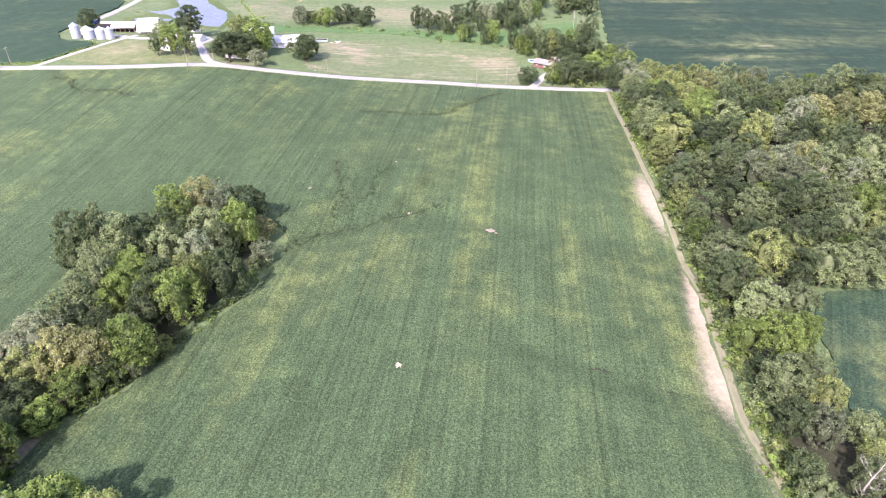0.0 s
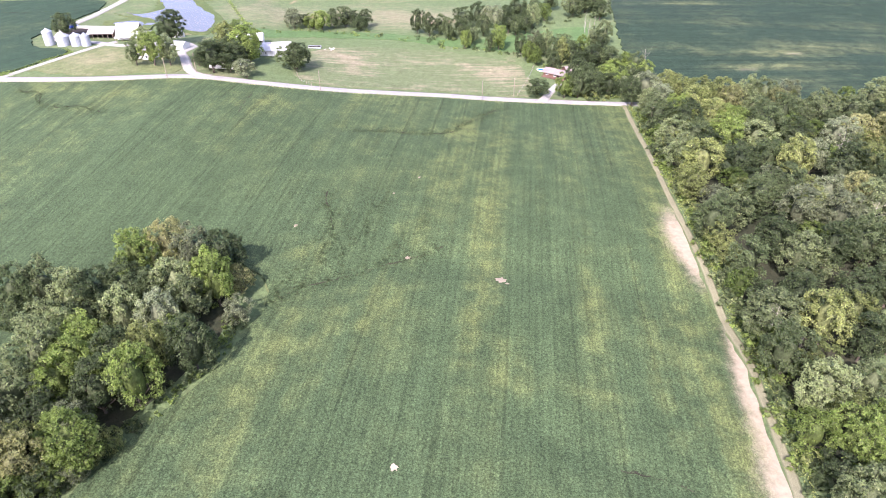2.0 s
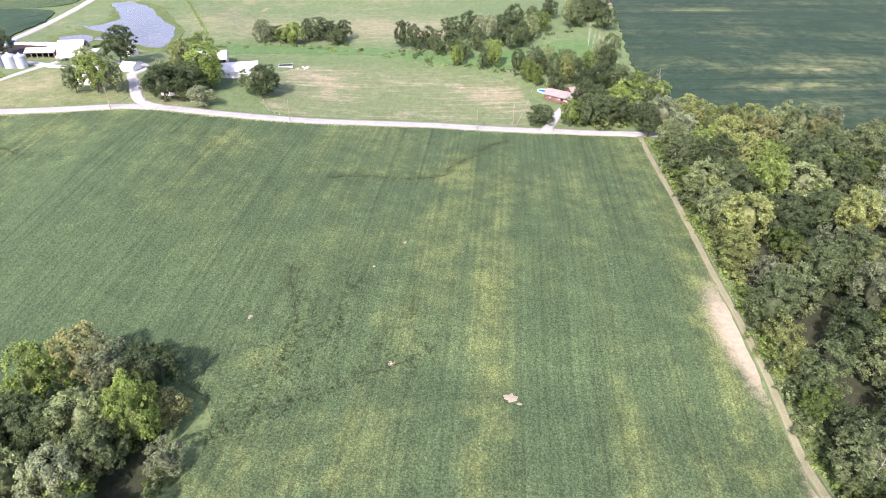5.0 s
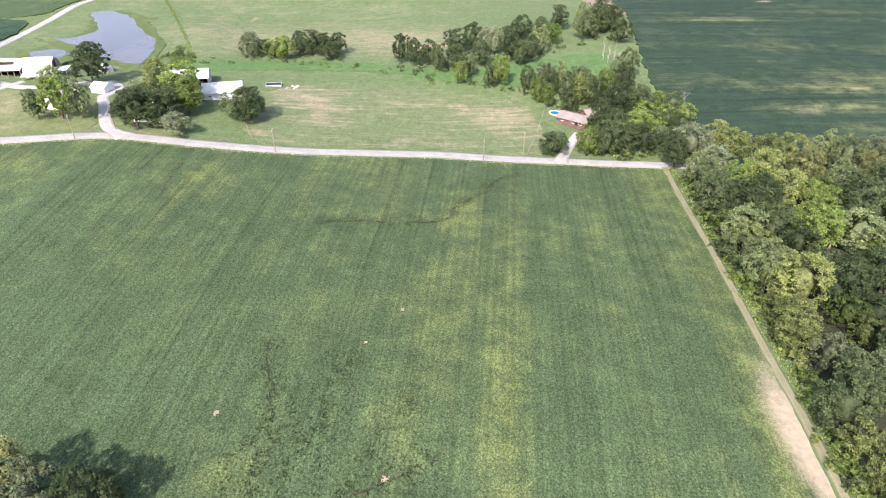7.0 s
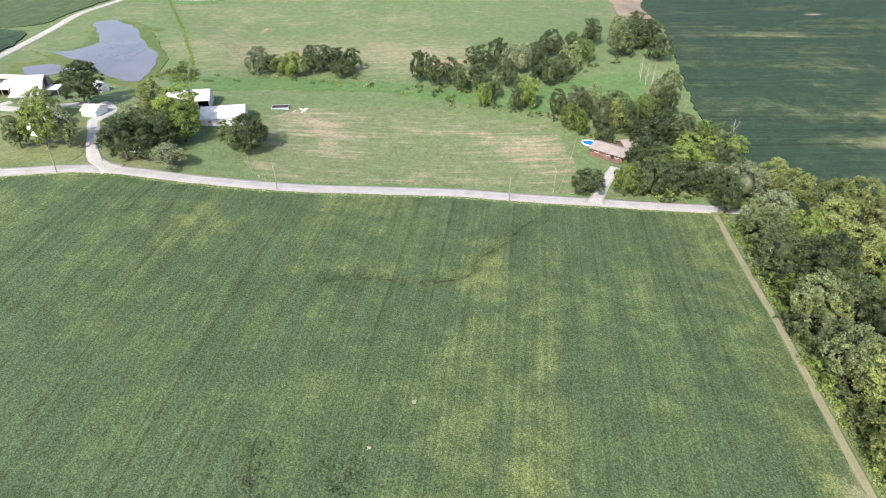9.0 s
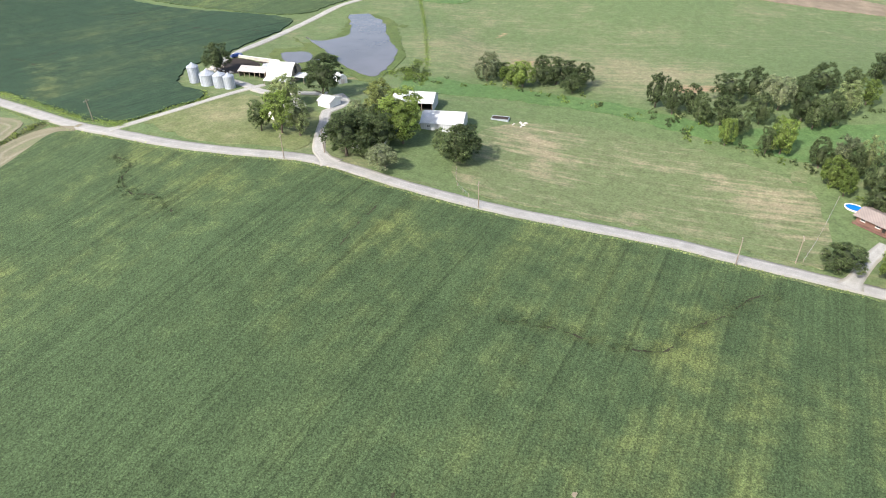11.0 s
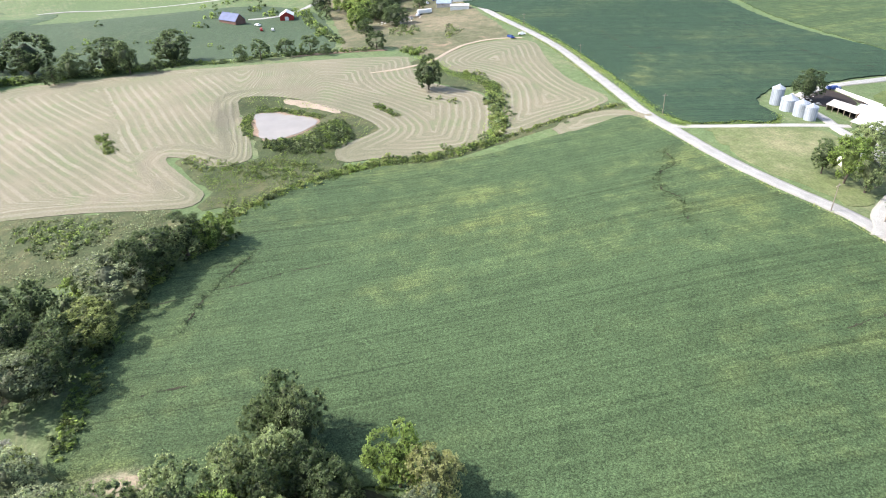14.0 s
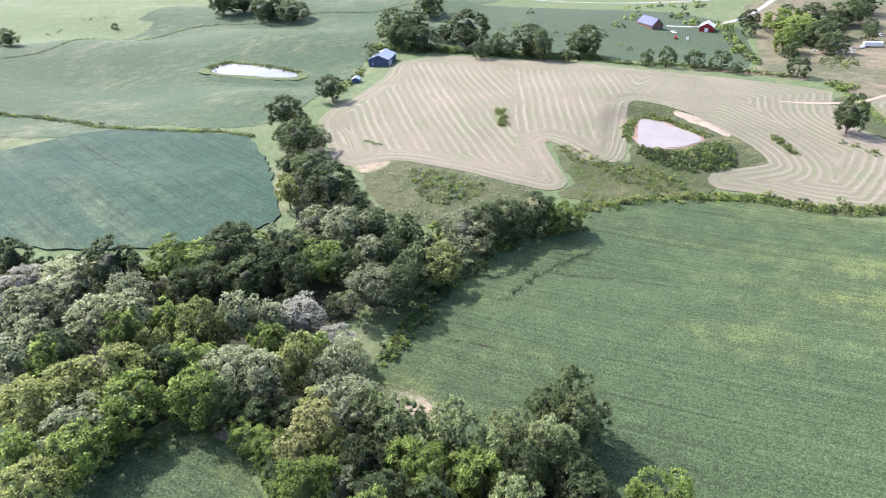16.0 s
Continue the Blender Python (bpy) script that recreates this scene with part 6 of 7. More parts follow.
gabled("open_shed", -226.5, 355.0, 12, 13, 7.0, 2.6, 3.8, M_TIMBER, M_OLDROOF, "low open-fronted cattle shed with a weathered metal roof", "shed", open_side="s", posts=5)
gabled("lean_shed", -222, 363.5, 12, 12, 6.0, 2.6, 3.4, M_TIMBER, M_GALV, "low shed with a galvanised roof behind the barn", "shed")


def gambrel_barn(x, y, turn):
    root = thing("gambrel_barn", x, y, turn, "old white gambrel-roofed barn with lean-to sheds", "barn")
    hl, hw, e, k, r = 5.4, 5.0, 3.6, 6.0, 7.6
    prof = [(-hw, -0.8), (hw, -0.8), (hw, e), (hw - 2.0, k), (0, r), (-hw + 2.0, k), (-hw, e)]
    for s in (-1, 1):
        part("gable_wall", slab(prof, s * hl - 0.08, s * hl + 0.08), M_TIMBER, root, "weathered grey board gable")
        part("wall", boxes((-hl + 0.09, hl - 0.09, *sorted((s * hw, s * (hw - 0.15))), -0.8, e)), M_PAINT, root)
        part("lower_roof", slab([(s * (hw + 0.4), e - 0.4), (s * (hw - 2.0), k), (s * (hw - 2.0), k + 0.15), (s * (hw + 0.4), e - 0.22)], -hl - 0.5, hl + 0.5), M_WHITE, root)
        part("upper_roof", slab([(s * (hw - 2.0), k + 0.01), (0, r), (0, r + 0.15), (s * (hw - 2.0), k + 0.16)], -hl - 0.5, hl + 0.5), M_WHITE, root)
    # a near-black panel stands for the shade inside the loft
    part("hay_door", boxes((hl + 0.09, hl + 0.15, -1.2, 1.2, 3.2, 6.2)), M_DARK, root, "dark panel painted as the shaded open loft door")
    part("lean_to_roof", slab([(-hw - 4.2, 2.2), (-hw + 0.2, 3.2), (-hw + 0.2, 3.35), (-hw - 4.2, 2.35)], -hl - 0.3, hl + 0.3), M_WHITE, root)
    for px in (-5.2, -1.8, 1.8, 5.2):
        part("post", boxes((px - 0.1, px + 0.1, -hw - 4.1, -hw - 3.9, -0.8, 2.2)), M_TIMBER, root)
    part("side_roof", boxes((hl + 0.6, hl + 5.5, -4.0, 2.2, 2.7, 2.85)), M_WHITE, root, "small flat white side roof")
    for px, py in ((hl + 5.3, -3.8), (hl + 5.3, 2.0), (hl + 0.8, -3.8)):
        part("post", boxes((px - 0.1, px + 0.1, py - 0.1, py + 0.1, -0.8, 2.7)), M_TIMBER, root)


gambrel_barn(-211.5, 356.5, 14)


def arched_shed(x, y, turn):
    root = thing("arched_shed", x, y, turn, "small white round-topped shed by the pond", "shed")
    n = 10
    arch = [(-2.2, -0.8), (2.2, -0.8)] + [(2.2 * math.cos(math.pi * i / n), 2.0 + 2.0 * math.sin(math.pi * i / n)) for i in range(n + 1)]
    part("shell", slab(arch, -3, 3), M_WHITE, root)
    part("door", boxes((3.0, 3.07, -0.9, 0.9, -0.1, 2.2)), M_OLDROOF, root)


arched_shed(-191, 368, -25)


def pool_house(x, y, turn):
    root = gabled("long_cabin", x, y, turn, 12.0, 7.0, 2.3, 3.4, M_BRICK, M_BROWNROOF, "long reddish timber house with a brown roof under the trees", "house", lap=0.9,
                  windows=[("s", -4, 0.9, 1.4, 1.1), ("s", 0.5, 0.9, 1.4, 1.1), ("s", 4, 0.9, 1.4, 1.1)], doors=[("s", 2.3, 0.95, 2.05, M_DARK, "dark front door")], sink=2.0)
    part("porch_deck", boxes((-6.0, 6.0, -5.4, -3.6, 0.0, 0.2)), M_BRICK, root, "reddish timber porch deck")
    rail = [(-6.0, 6.0, -5.4, -5.32, 1.0, 1.1)]
    part("porch_rail", boxes(*rail), M_BRICK, root)
    for i in range(9):
        px = -5.9 + 11.8 * i / 8
        part("rail_post", boxes((px - 0.06, px + 0.06, -5.4, -5.28, -1.5, 1.0)), M_BRICK, root)
    return root


pool_house(16.4, 353.2, -31)
gabled("cabin_wing", 23.4, 358.4, 25, 7.0, 6.0, 2.3, 3.5, M_BRICK, M_BROWNROOF, "short house wing with a brown roof beside the pool house", "house", lap=0.6, sink=2.0)


def pool(x, y, turn):
    root = thing("swimming_pool", x, y, turn, "bright blue oval above-ground swimming pool beside the house", "pool", up=-0.95)
    n = 28
    bm = bmesh.new()
    loops = []
    for r, z in ((1.0, -0.8), (1.0, 1.25), (1.06, 1.25), (1.06, 1.32), (0.93, 1.32), (0.93, 0.9)):
        loops.append([bm.verts.new((3.0 * r * math.cos(2 * math.pi * i / n), 2.2 * r * math.sin(2 * math.pi * i / n), z)) for i in range(n)])
    for a, b in zip(loops, loops[1:]):
        for i in range(n):
            bm.faces.new((a[i], a[(i + 1) % n], b[(i + 1) % n], b[i]))
    part("pool_wall", bm, M_PAINT, root, "white pool wall and rim")
    bm = bmesh.new()
    bm.faces.new([bm.verts.new((2.8 * math.cos(2 * math.pi * i / n), 2.06 * math.sin(2 * math.pi * i / n), 1.15)) for i in range(n)])
    part("water", bm, M_POOL, root, "bright blue water")


pool(9.2, 360.6, -20)
gabled("blue_shed", -373.5, -41.5, 13, 18, 12.5, 4.0, 6.4, M_BLUEWALL, M_BLUEROOF, "dark blue metal shed with pale blue roof by the hay", "shed",
       doors=[("n", 3.5, 2.6, 3.0, M_PAINT, "white roll-up door"), ("n", 7.0, 2.6, 3.0, M_PAINT, "white roll-up door")], windows=[("e", -3.5, 1.2, 1.0, 0.9)])
gabled("black_shed", -329, -34.5, 20, 4.5, 4.0, 2.3, 3.2, M_NAVY, M_BLUEROOF, "small black garden shed with a grey roof", "shed", doors=[("s", 0, 1.4, 1.9, M_DARK, "dark door")])
gabled("log_house", -537, 97, 42, 19, 9, 2.6, 7.0, M_BRICK, M_NAVY, "timber house with a steep navy roof on the far pasture", "house", windows=[("w", -2, 1, 1.2, 1.3), ("w", 2, 1, 1.2, 1.3)])
gabled("red_barn", -541, 137, 178, 11, 10, 3.4, 6.2, M_REDWALL, M_WHITE, "red barn with a white metal roof", "barn", doors=[("w", 0, 2.6, 2.8, M_PAINT, "white barn door"), ("e", 0, 2.6, 2.8, M_PAINT, "white barn door")])
gabled("grey_house", -529, 257, 70, 11, 9, 3.2, 5.6, M_OLDROOF, M_BLUEROOF, "pale blue-grey house in the distant farmyard", "house", windows=[("e", 0, 1, 1.2, 1.2)])
gabled("white_workshop", -541, 274, 70, 18, 9, 3.2, 4.8, M_PAINT, M_WHITE, "long white workshop in the distant farmyard", "workshop")
gabled("mobile_home", -512, 265, 75, 14, 6, 2.8, 3.8, M_PAINT, M_OLDROOF, "pale mobile home in the distant farmyard", "mobile home", windows=[("n", -3, 1, 1.2, 1.0), ("n", 3, 1, 1.2, 1.0)])
gabled("junk_shed", -566, 262, 60, 9, 6, 2.8, 4.0, M_TIMBER, M_WHITE, "old shed with a white roof in the distant yard", "shed")


# ---- vehicles ----
def vehicle(x, y, turn, paint, label, kind="pickup"):
    root = thing("pickup_truck" if kind == "pickup" else "parked_car", x, y, turn, label, "truck" if kind == "pickup" else "car", up=0.2)
    hl, w = 2.7 if kind == "pickup" else 2.25, 0.92
    body = boxes((-hl, hl, -w, w, 0.45, 1.0), (hl - 1.5, hl - 0.05, -w + 0.06, w - 0.06, 1.0, 1.14))
    if kind == "pickup":
        for it in ((-hl, -0.5, -w, -w + 0.09, 1.0, 1.38), (-hl, -0.5, w - 0.09, w, 1.0, 1.38), (-hl, -hl + 0.09, -w + 0.09, w - 0.09, 1.0, 1.38)):
            box(body, *it)
    part("body", body, paint, root)
    c0, c1 = (-0.5, 1.2) if kind == "pickup" else (-1.7, 0.9)
    part("cabin", slab([(-w + 0.05, 1.0), (w - 0.05, 1.0), (w - 0.2, 1.75), (-w + 0.2, 1.75)], c0, c1), paint, root)
    part("windscreen", slab([(-w + 0.14, 1.08), (w - 0.14, 1.08), (w - 0.24, 1.66), (-w + 0.24, 1.66)], c1, c1 + 0.03), M_GLASS, root, "dark windscreen")
    for sx in (-hl + 0.95, hl - 0.95):
        for sy in (-1, 1):
            bm = bmesh.new()
            bmesh.ops.create_cone(bm, cap_ends=True, segments=14, radius1=0.38, radius2=0.38, depth=0.24, matrix=Matrix.Translation((sx, sy * (w - 0.1), 0.38)) @ Matrix.Rotation(math.pi / 2, 4, "X"))
            part("wheel", bm, M_TYRE, root, "black tyre")
    return root


for a in ((-406, 272.5, 20, M_CAR_BLUE, "dark blue pickup truck parked by the hay field", "pickup"), (-411, 281, 80, M_CAR_WHITE, "white car parked beside the country road", "car"),
          (-253.8, 371.5, 70, M_CAR_BLUE, "blue pickup truck on the lane above the feedlot", "pickup"), (-148, 331, 30, M_CAR_WHITE, "white car parked under the farmyard trees", "car"),
          (-140, 332, 120, M_CAR_BLUE, "dark pickup truck parked under the farmyard trees", "pickup"), (-504, 119, 10, M_CAR_RED, "red car parked on the far lawn", "car"),
          (-521, 116, 40, M_CAR_WHITE, "white pickup truck parked on the far lawn", "pickup"), (-502, 127, 5, M_CAR_WHITE, "white car parked on the far lawn", "car"),
          (-520, 238, 60, M_CAR_WHITE, "white pickup truck in the distant yard", "pickup"), (-545, 246, 20, M_CAR_WHITE, "white car in the distant yard", "car"),
          (-552, 254, 100, M_CAR_BLUE, "dark car in the distant yard", "car"), (-508, 232, 150, M_CAR_WHITE, "pale old car in the distant yard", "car")):
    vehicle(*a)


def long_trailer(x, y, turn):
    root = thing("livestock_trailer", x, y, turn, "long white trailer standing in the distant yard", "trailer", up=0.1)
    part("body", boxes((-5.5, 5.5, -1.2, 1.2, 0.9, 3.4)), M_PAINT, root)
    part("chassis", boxes((-5.6, 6.6, -0.5, 0.5, 0.65, 0.88)), M_TIMBER, root)
    for sx in (-3.6, -2.6):
        for sy in (-1, 1):
            bm = bmesh.new()
            bmesh.ops.create_cone(bm, cap_ends=True, segments=14, radius1=0.45, radius2=0.45, depth=0.3, matrix=Matrix.Translation((sx, sy * 0.95, 0.45)) @ Matrix.Rotation(math.pi / 2, 4, "X"))
            part("wheel", bm, M_TYRE, root, "black tyre")


long_trailer(-512, 238, 100)


# ---- poles, fences and yard things ----
def utility_pole(x, y, turn, tall=9.0):
    root = thing("utility_pole", x, y, turn, "grey timber utility pole with a crossarm beside the road", "utility pole", "utility poles")
    bm = bmesh.new()
    bmesh.ops.create_cone(bm, cap_ends=True, segments=10, radius1=0.17, radius2=0.11, depth=tall + 1, matrix=Matrix.Translation((0, 0, (tall - 1) / 2)))
    part("pole", bm, M_TIMBER, root)
    part("crossarm", boxes((-0.07, 0.07, -1.2, 1.2, tall - 0.9, tall - 0.76)), M_TIMBER, root)
    for sy in (-1.05, -0.4, 0.4, 1.05):
        bm = bmesh.new()
        bmesh.ops.create_cone(bm, cap_ends=True, segments=8, radius1=0.06, radius2=0.04, depth=0.2, matrix=Matrix.Translation((0, sy, tall - 0.66)))
        part("insulator", bm, M_STONE, root, "pale ceramic insulator")


for px, py, tn in ((-91.7, 300.8, 5), (-19.3, 313.6, 8), (-4.8, 322.5, 8), (-159.5, 293.6, 20), (-249, 288.5, 0), (-346, 292.5, 0), (-150.5, 303.6, 10), (48, 321, 0), (-430, 288.5, 5)):
    utility_pole(px, py, tn)


def wire_fence(points, gap, label):
    line = smooth_line(points, gap)
    root = thing("wire_fence", *line[0], 0, label, "fence")
    base = np.array(root.matrix_world.translation)
    tops = []
    for q in line:
        z = float(height(*q)) - base[2]
        dx, dy = q[0] - base[0], q[1] - base[1]
        part("post", boxes((dx - 0.08, dx + 0.08, dy - 0.08, dy + 0.08, z - 0.4, z + 1.3)), M_TIMBER, root)
        tops.append((dx, dy, z))
    for h in (0.5, 1.1):
        v, f = [], []
        for a, b in zip(tops, tops[1:]):
            tube(v, f, (a[0], a[1], a[2] + h), (b[0], b[1], b[2] + h), 0.015, 0.015, 3)
        mesh_object("wire", v, f, M_GALV, root)


wire_fence([(4.5, 364), (2.5, 352), (0, 338), (-3, 324)], 4.0, "old wire fence with timber posts beside the meadow")
wire_fence([(-108, 318), (-103, 309), (-97, 305)], 3.0, "short wire fence with timber posts by the road")
wire_fence([(-307, -34), (-330, -41), (-356, -48)], 5.0, "wire fence with timber posts along the pasture")


def garden_bed(x, y, turn):
    root = thing("raised_bed", x, y, turn, "grey-framed raised garden bed on the meadow", "garden bed")
    part("board", boxes((-3.4, 3.4, -1.7, -1.55, -0.3, 0.7)), M_GALV, root)
    part("board", boxes((-3.4, 3.4, 1.55, 1.7, -0.3, 0.7)), M_GALV, root)
    part("board", boxes((-3.4, -3.25, -1.54, 1.54, -0.3, 0.7)), M_GALV, root)
    part("board", boxes((3.25, 3.4, -1.54, 1.54, -0.3, 0.7)), M_GALV, root)
    part("soil", boxes((-3.24, 3.24, -1.54, 1.54, -0.3, 0.55)), M_MUD, root, "dark garden soil")


garden_bed(-113, 365, 12)


def stones(name, x, y, count, reach, size, material, label, category="stones"):
    """A heap of rough boulders, each one a part."""
    root = thing(name, x, y, 0, label, category)
    base = float(height(x, y))
    rng = np.random.default_rng(count)
    meshes = []
    for k in range(4):
        me = bpy.data.meshes.new("stone")
        me.from_pydata((ICO_V * rng.uniform(0.7, 1.2, (12, 1)) * (1, 0.8, 0.6)).tolist(), [], ICO_F)
        me.materials.append(material)
        meshes.append(me)
    for k in range(count):
        dx, dy = rng.normal(0, reach, 2)
        ob = new("stone", meshes[k % 4])
        ob.parent = root
        s = size * rng.uniform(0.5, 1.3)
        ob.matrix_basis = pose(dx, dy, float(height(x + dx, y + dy)) - base + 0.2 * s, 0, 0, rng.uniform(0, 360)) @ Matrix.Scale(s, 4)


stones("rubble_heap", -250.5, 352, 26, 3.0, 1.0, M_STONE, "heap of pale rubble and boulders beside the feedlot")
stones("feed_heap", -241, 350, 14, 2.2, 0.9, M_STONE, "pale round bales and rubble beside the cattle shed", "rubble")
stones("garden_stones", -104.5, 365, 12, 1.4, 0.7, M_STONE, "pale stones beside the garden bed")
stones("scrap_heap", -505, 224, 26, 5.0, 1.2, M_STONE, "pale scrap and rubble heap in the distant yard", "rubble")
stones("scrap_heap", -496, 212, 20, 4.5, 1.0, M_OLDROOF, "grey scrap heap in the distant yard", "rubble")
stones("barn_clutter", -135.5, 341.5, 12, 1.6, 0.6, M_STONE, "pale clutter beside the barn's corner", "clutter")
sheet("feedlot", [(-255, 368), (-246, 371), (-236, 368), (-233, 358), (-237, 351.5), (-249, 353)], 0.14, M_MUD, wobble=0.3, label="dark muddy cattle feedlot beside the shed", category="feedlot")
root = thing("feedlot_wall", -243, 372.5, 4, "long white concrete wall behind the feedlot", "wall")
part("wall_slab", boxes((-13, 14, -0.2, 0.2, -0.6, 1.4)), M_STONE, root)
part("capping", boxes((-13.1, 14.1, -0.32, 0.32, 1.4, 1.52)), M_PAINT, root)


# ---- crop canopy, weeds and bare spots ----
def sprays(name, x, y, size, up, material, label, category, seed, tilt=0.55, attrs=None, lift=0.0):
    """Many small bent leaf sprays standing at the given places, as one mesh."""
    rng = np.random.default_rng(seed)
    n = len(x)
    s = size * rng.uniform(0.6, 1.4, n)
    nrm = rng.normal(0, tilt, (n, 3))
    nrm[:, 2] = 1
    nrm /= np.linalg.norm(nrm, axis=1)[:, None]
    t = np.cross(nrm, rng.normal(0, 1, (n, 3)))
    t /= np.linalg.norm(t, axis=1)[:, None]
    w = np.cross(nrm, t)
    c = np.stack([x, y, height(x, y) + lift + up * rng.uniform(0.2, 1.0, n)], 1)
    k = s[:, None]
    v = np.stack([c + t * k * 0.7, c + w * k * 0.55 + nrm * k * 0.2, c - t * k * 0.7 - nrm * k * 0.1, c - w * k * 0.5 + nrm * k * 0.15], 1).reshape(-1, 3)
    me = bpy.data.meshes.new(name)
    me.vertices.add(4 * n)
    me.vertices.foreach_set("co", v.ravel().astype(np.float32))
    me.loops.add(4 * n)
    me.loops.foreach_set("vertex_index", np.arange(4 * n, dtype=np.int32))
    me.polygons.add(n)
    me.polygons.foreach_set("loop_start", np.arange(0, 4 * n, 4, dtype=np.int32))
    me.materials.append(material)
    for key, f in (attrs or {}).items():
        me.attributes.new(key, "FLOAT", "POINT").data.foreach_set("value", np.repeat(f, 4).astype(np.float32))
    me.update(calc_edges=True)
    return tagged(new(name, me), label, category, kind="stuff")


def soy_plants():
    rng = np.random.default_rng(5)
    n = 270000
    x = np.round(rng.uniform(-150, 50, n) / 0.76) * 0.76 + rng.normal(0, 0.14, n)
    y = rng.uniform(55, 312, n)
    thin = np.clip((x + 150) / 40, 0, 1) * np.clip((330 - y) / 90, 0.25, 1)
    keep = rng.uniform(0, 1, n) < thin
    x, y = x[keep], y[keep]
    poly = smooth_line(FIELD, 3.0, True)
    keep = inside(poly, x, y)
    x, y = x[keep], y[keep]
    bare = blobs(BARE + [(a, b, r, r * q, 2.0) for a, b, r, q in SPOTS], x, y)
    keep = bare < 0.25 + 0.3 * rng.uniform(0, 1, len(x))
    x, y = x[keep], y[keep]
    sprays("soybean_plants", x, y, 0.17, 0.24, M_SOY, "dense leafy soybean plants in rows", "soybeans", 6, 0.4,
           {"stress_and_light": blobs(STRESS_AND_SLOPE_LIGHT, x, y) * 0.68 + 0.14, "bare": np.zeros(len(x))}, 0.5)


SPOTS = [(-21.8, 103.4, 0.8, 1.0), (-4.8, 166.6, 1.5, 0.9), (-31, 174.3, 1.0, 0.7), (-34.5, 219.6, 0.5, 1.3), (-66.5, 185, 0.5, 1.4), (-41, 207.4, 0.4, 0.9), (-3, 165, 0.6, 0.6)]
for k, (sx, sy, r, q) in enumerate(SPOTS):
    n = 14
    rr = np.random.default_rng(k).uniform(0.6, 1.2, n)
    ring = [(sx + r * rr[i] * math.cos(2 * math.pi * i / n), sy + r * q * rr[i] * math.sin(2 * math.pi * i / n)) for i in range(n)]
    sheet("bare_spot", ring, 0.62, M_SOIL, cell=1.0, step=1.0, wobble=0.05, label="small bare patch of pale soil in the soybeans", category="bare soil")
STRIPS = [([(-117.3, 99.7), (-119.5, 105), (-116.5, 111.8), (-114, 116.8), (-111.8, 111.2), (-108.9, 106.5), (-112, 101)], "bare_strip"), ([(-222.5, 24.2), (-228.1, 28.7), (-231, 37.4), (-224, 38.6), (-216.5, 32.7)], "bare_strip"),
          ([(-62.6, 155.6), (-62.8, 158.2), (-65, 160.6), (-67.2, 160.2), (-66.4, 157.4), (-64.4, 155.4)], "bare_strip"), ([(-92, 66), (-86, 72), (-89, 78), (-94, 74)], "bare_strip")]
for pts, nm in STRIPS:
    sheet(nm, pts, 0.15, M_STRIP, cell=1.25, step=2.0, wobble=0.1, attrs={"bare": lambda x, y, poly: np.clip(edge_distance(poly, x, y) / 2.6, 0, 1) * 0.95, "dry": lambda x, y, poly: np.clip(edge_distance(poly, x, y) / 1.5, 0, 1) * 0.5}, label="strip of bare pale soil at the field's edge", category="bare soil")
soy_plants()


def weeds(name, line, reach, density, size, up, material, label, seed, lift=0.0):
    rng = np.random.default_rng(seed)
    p = smooth_line(line, 1.0)
    n = int(len(p) * reach * density)
    q = p[rng.integers(0, len(p), n)] + rng.normal(0, reach * 0.5, (n, 2))
    sprays(name, q[:, 0], q[:, 1], size, up, material, label, "weeds", seed, 0.5, lift=lift)


def shifted(points, off):
    p = np.array(points, float)
    t = np.gradient(p, axis=0)
    t /= np.linalg.norm(t, axis=1)[:, None]
    return [tuple(v) for v in p + np.stack([-t[:, 1], t[:, 0]], 1) * off]


weeds("road_verge_weeds", shifted(ROAD[2:21], -4.4), 1.2, 5, 0.32, 0.6, SPRAY[3], "yellow-green weeds along the road's field side", 21)
GULLIES = [[(-62.4, 151.7), (-56.6, 158.4), (-47.5, 163.6), (-38.1, 169.9), (-31.1, 173.0), (-22, 180)], [(-65.4, 256.9), (-53.0, 260.9), (-43.0, 261.2), (-35.7, 263.0), (-28.5, 266.9), (-25.8, 276.5), (-22.6, 282.1), (-18.3, 288.6), (-13.9, 298.1), (-9.1, 304.6)],
           [(19.9, 108.2), (24.2, 107.5), (30.6, 105.6), (36.1, 102.8), (41.3, 102.4)], [(-62.3, 205.5), (-59.5, 197.0), (-54.6, 185.3)], [(-172, 97), (-176.0, 112.1), (-177.8, 123.3), (-180.7, 137.2), (-182.9, 152.3)],
           [(-159.0, 110.0), (-166.3, 112.5), (-172.3, 114.0), (-180.4, 118.5), (-192.1, 126.8)], [(-136.7, 98.1), (-137.7, 103.0), (-138.8, 108.6), (-139.4, 113.6)],
           [(-214.0, 270.7), (-203.2, 267.5), (-198.0, 259.5), (-188.0, 254.4), (-178.5, 256.1), (-166.9, 252.6)], [(-114.3, 262.2), (-115.3, 270.2), (-115.8, 277.0), (-116.0, 284.8)],
           [(-404, 331), (-373, 328), (-356, 329), (-341, 326)], [(-407, 408), (-392, 416), (-379, 425)], [(-352, 336), (-356, 347)], [(-327, 406), (-294, 406), (-276, 413)]]


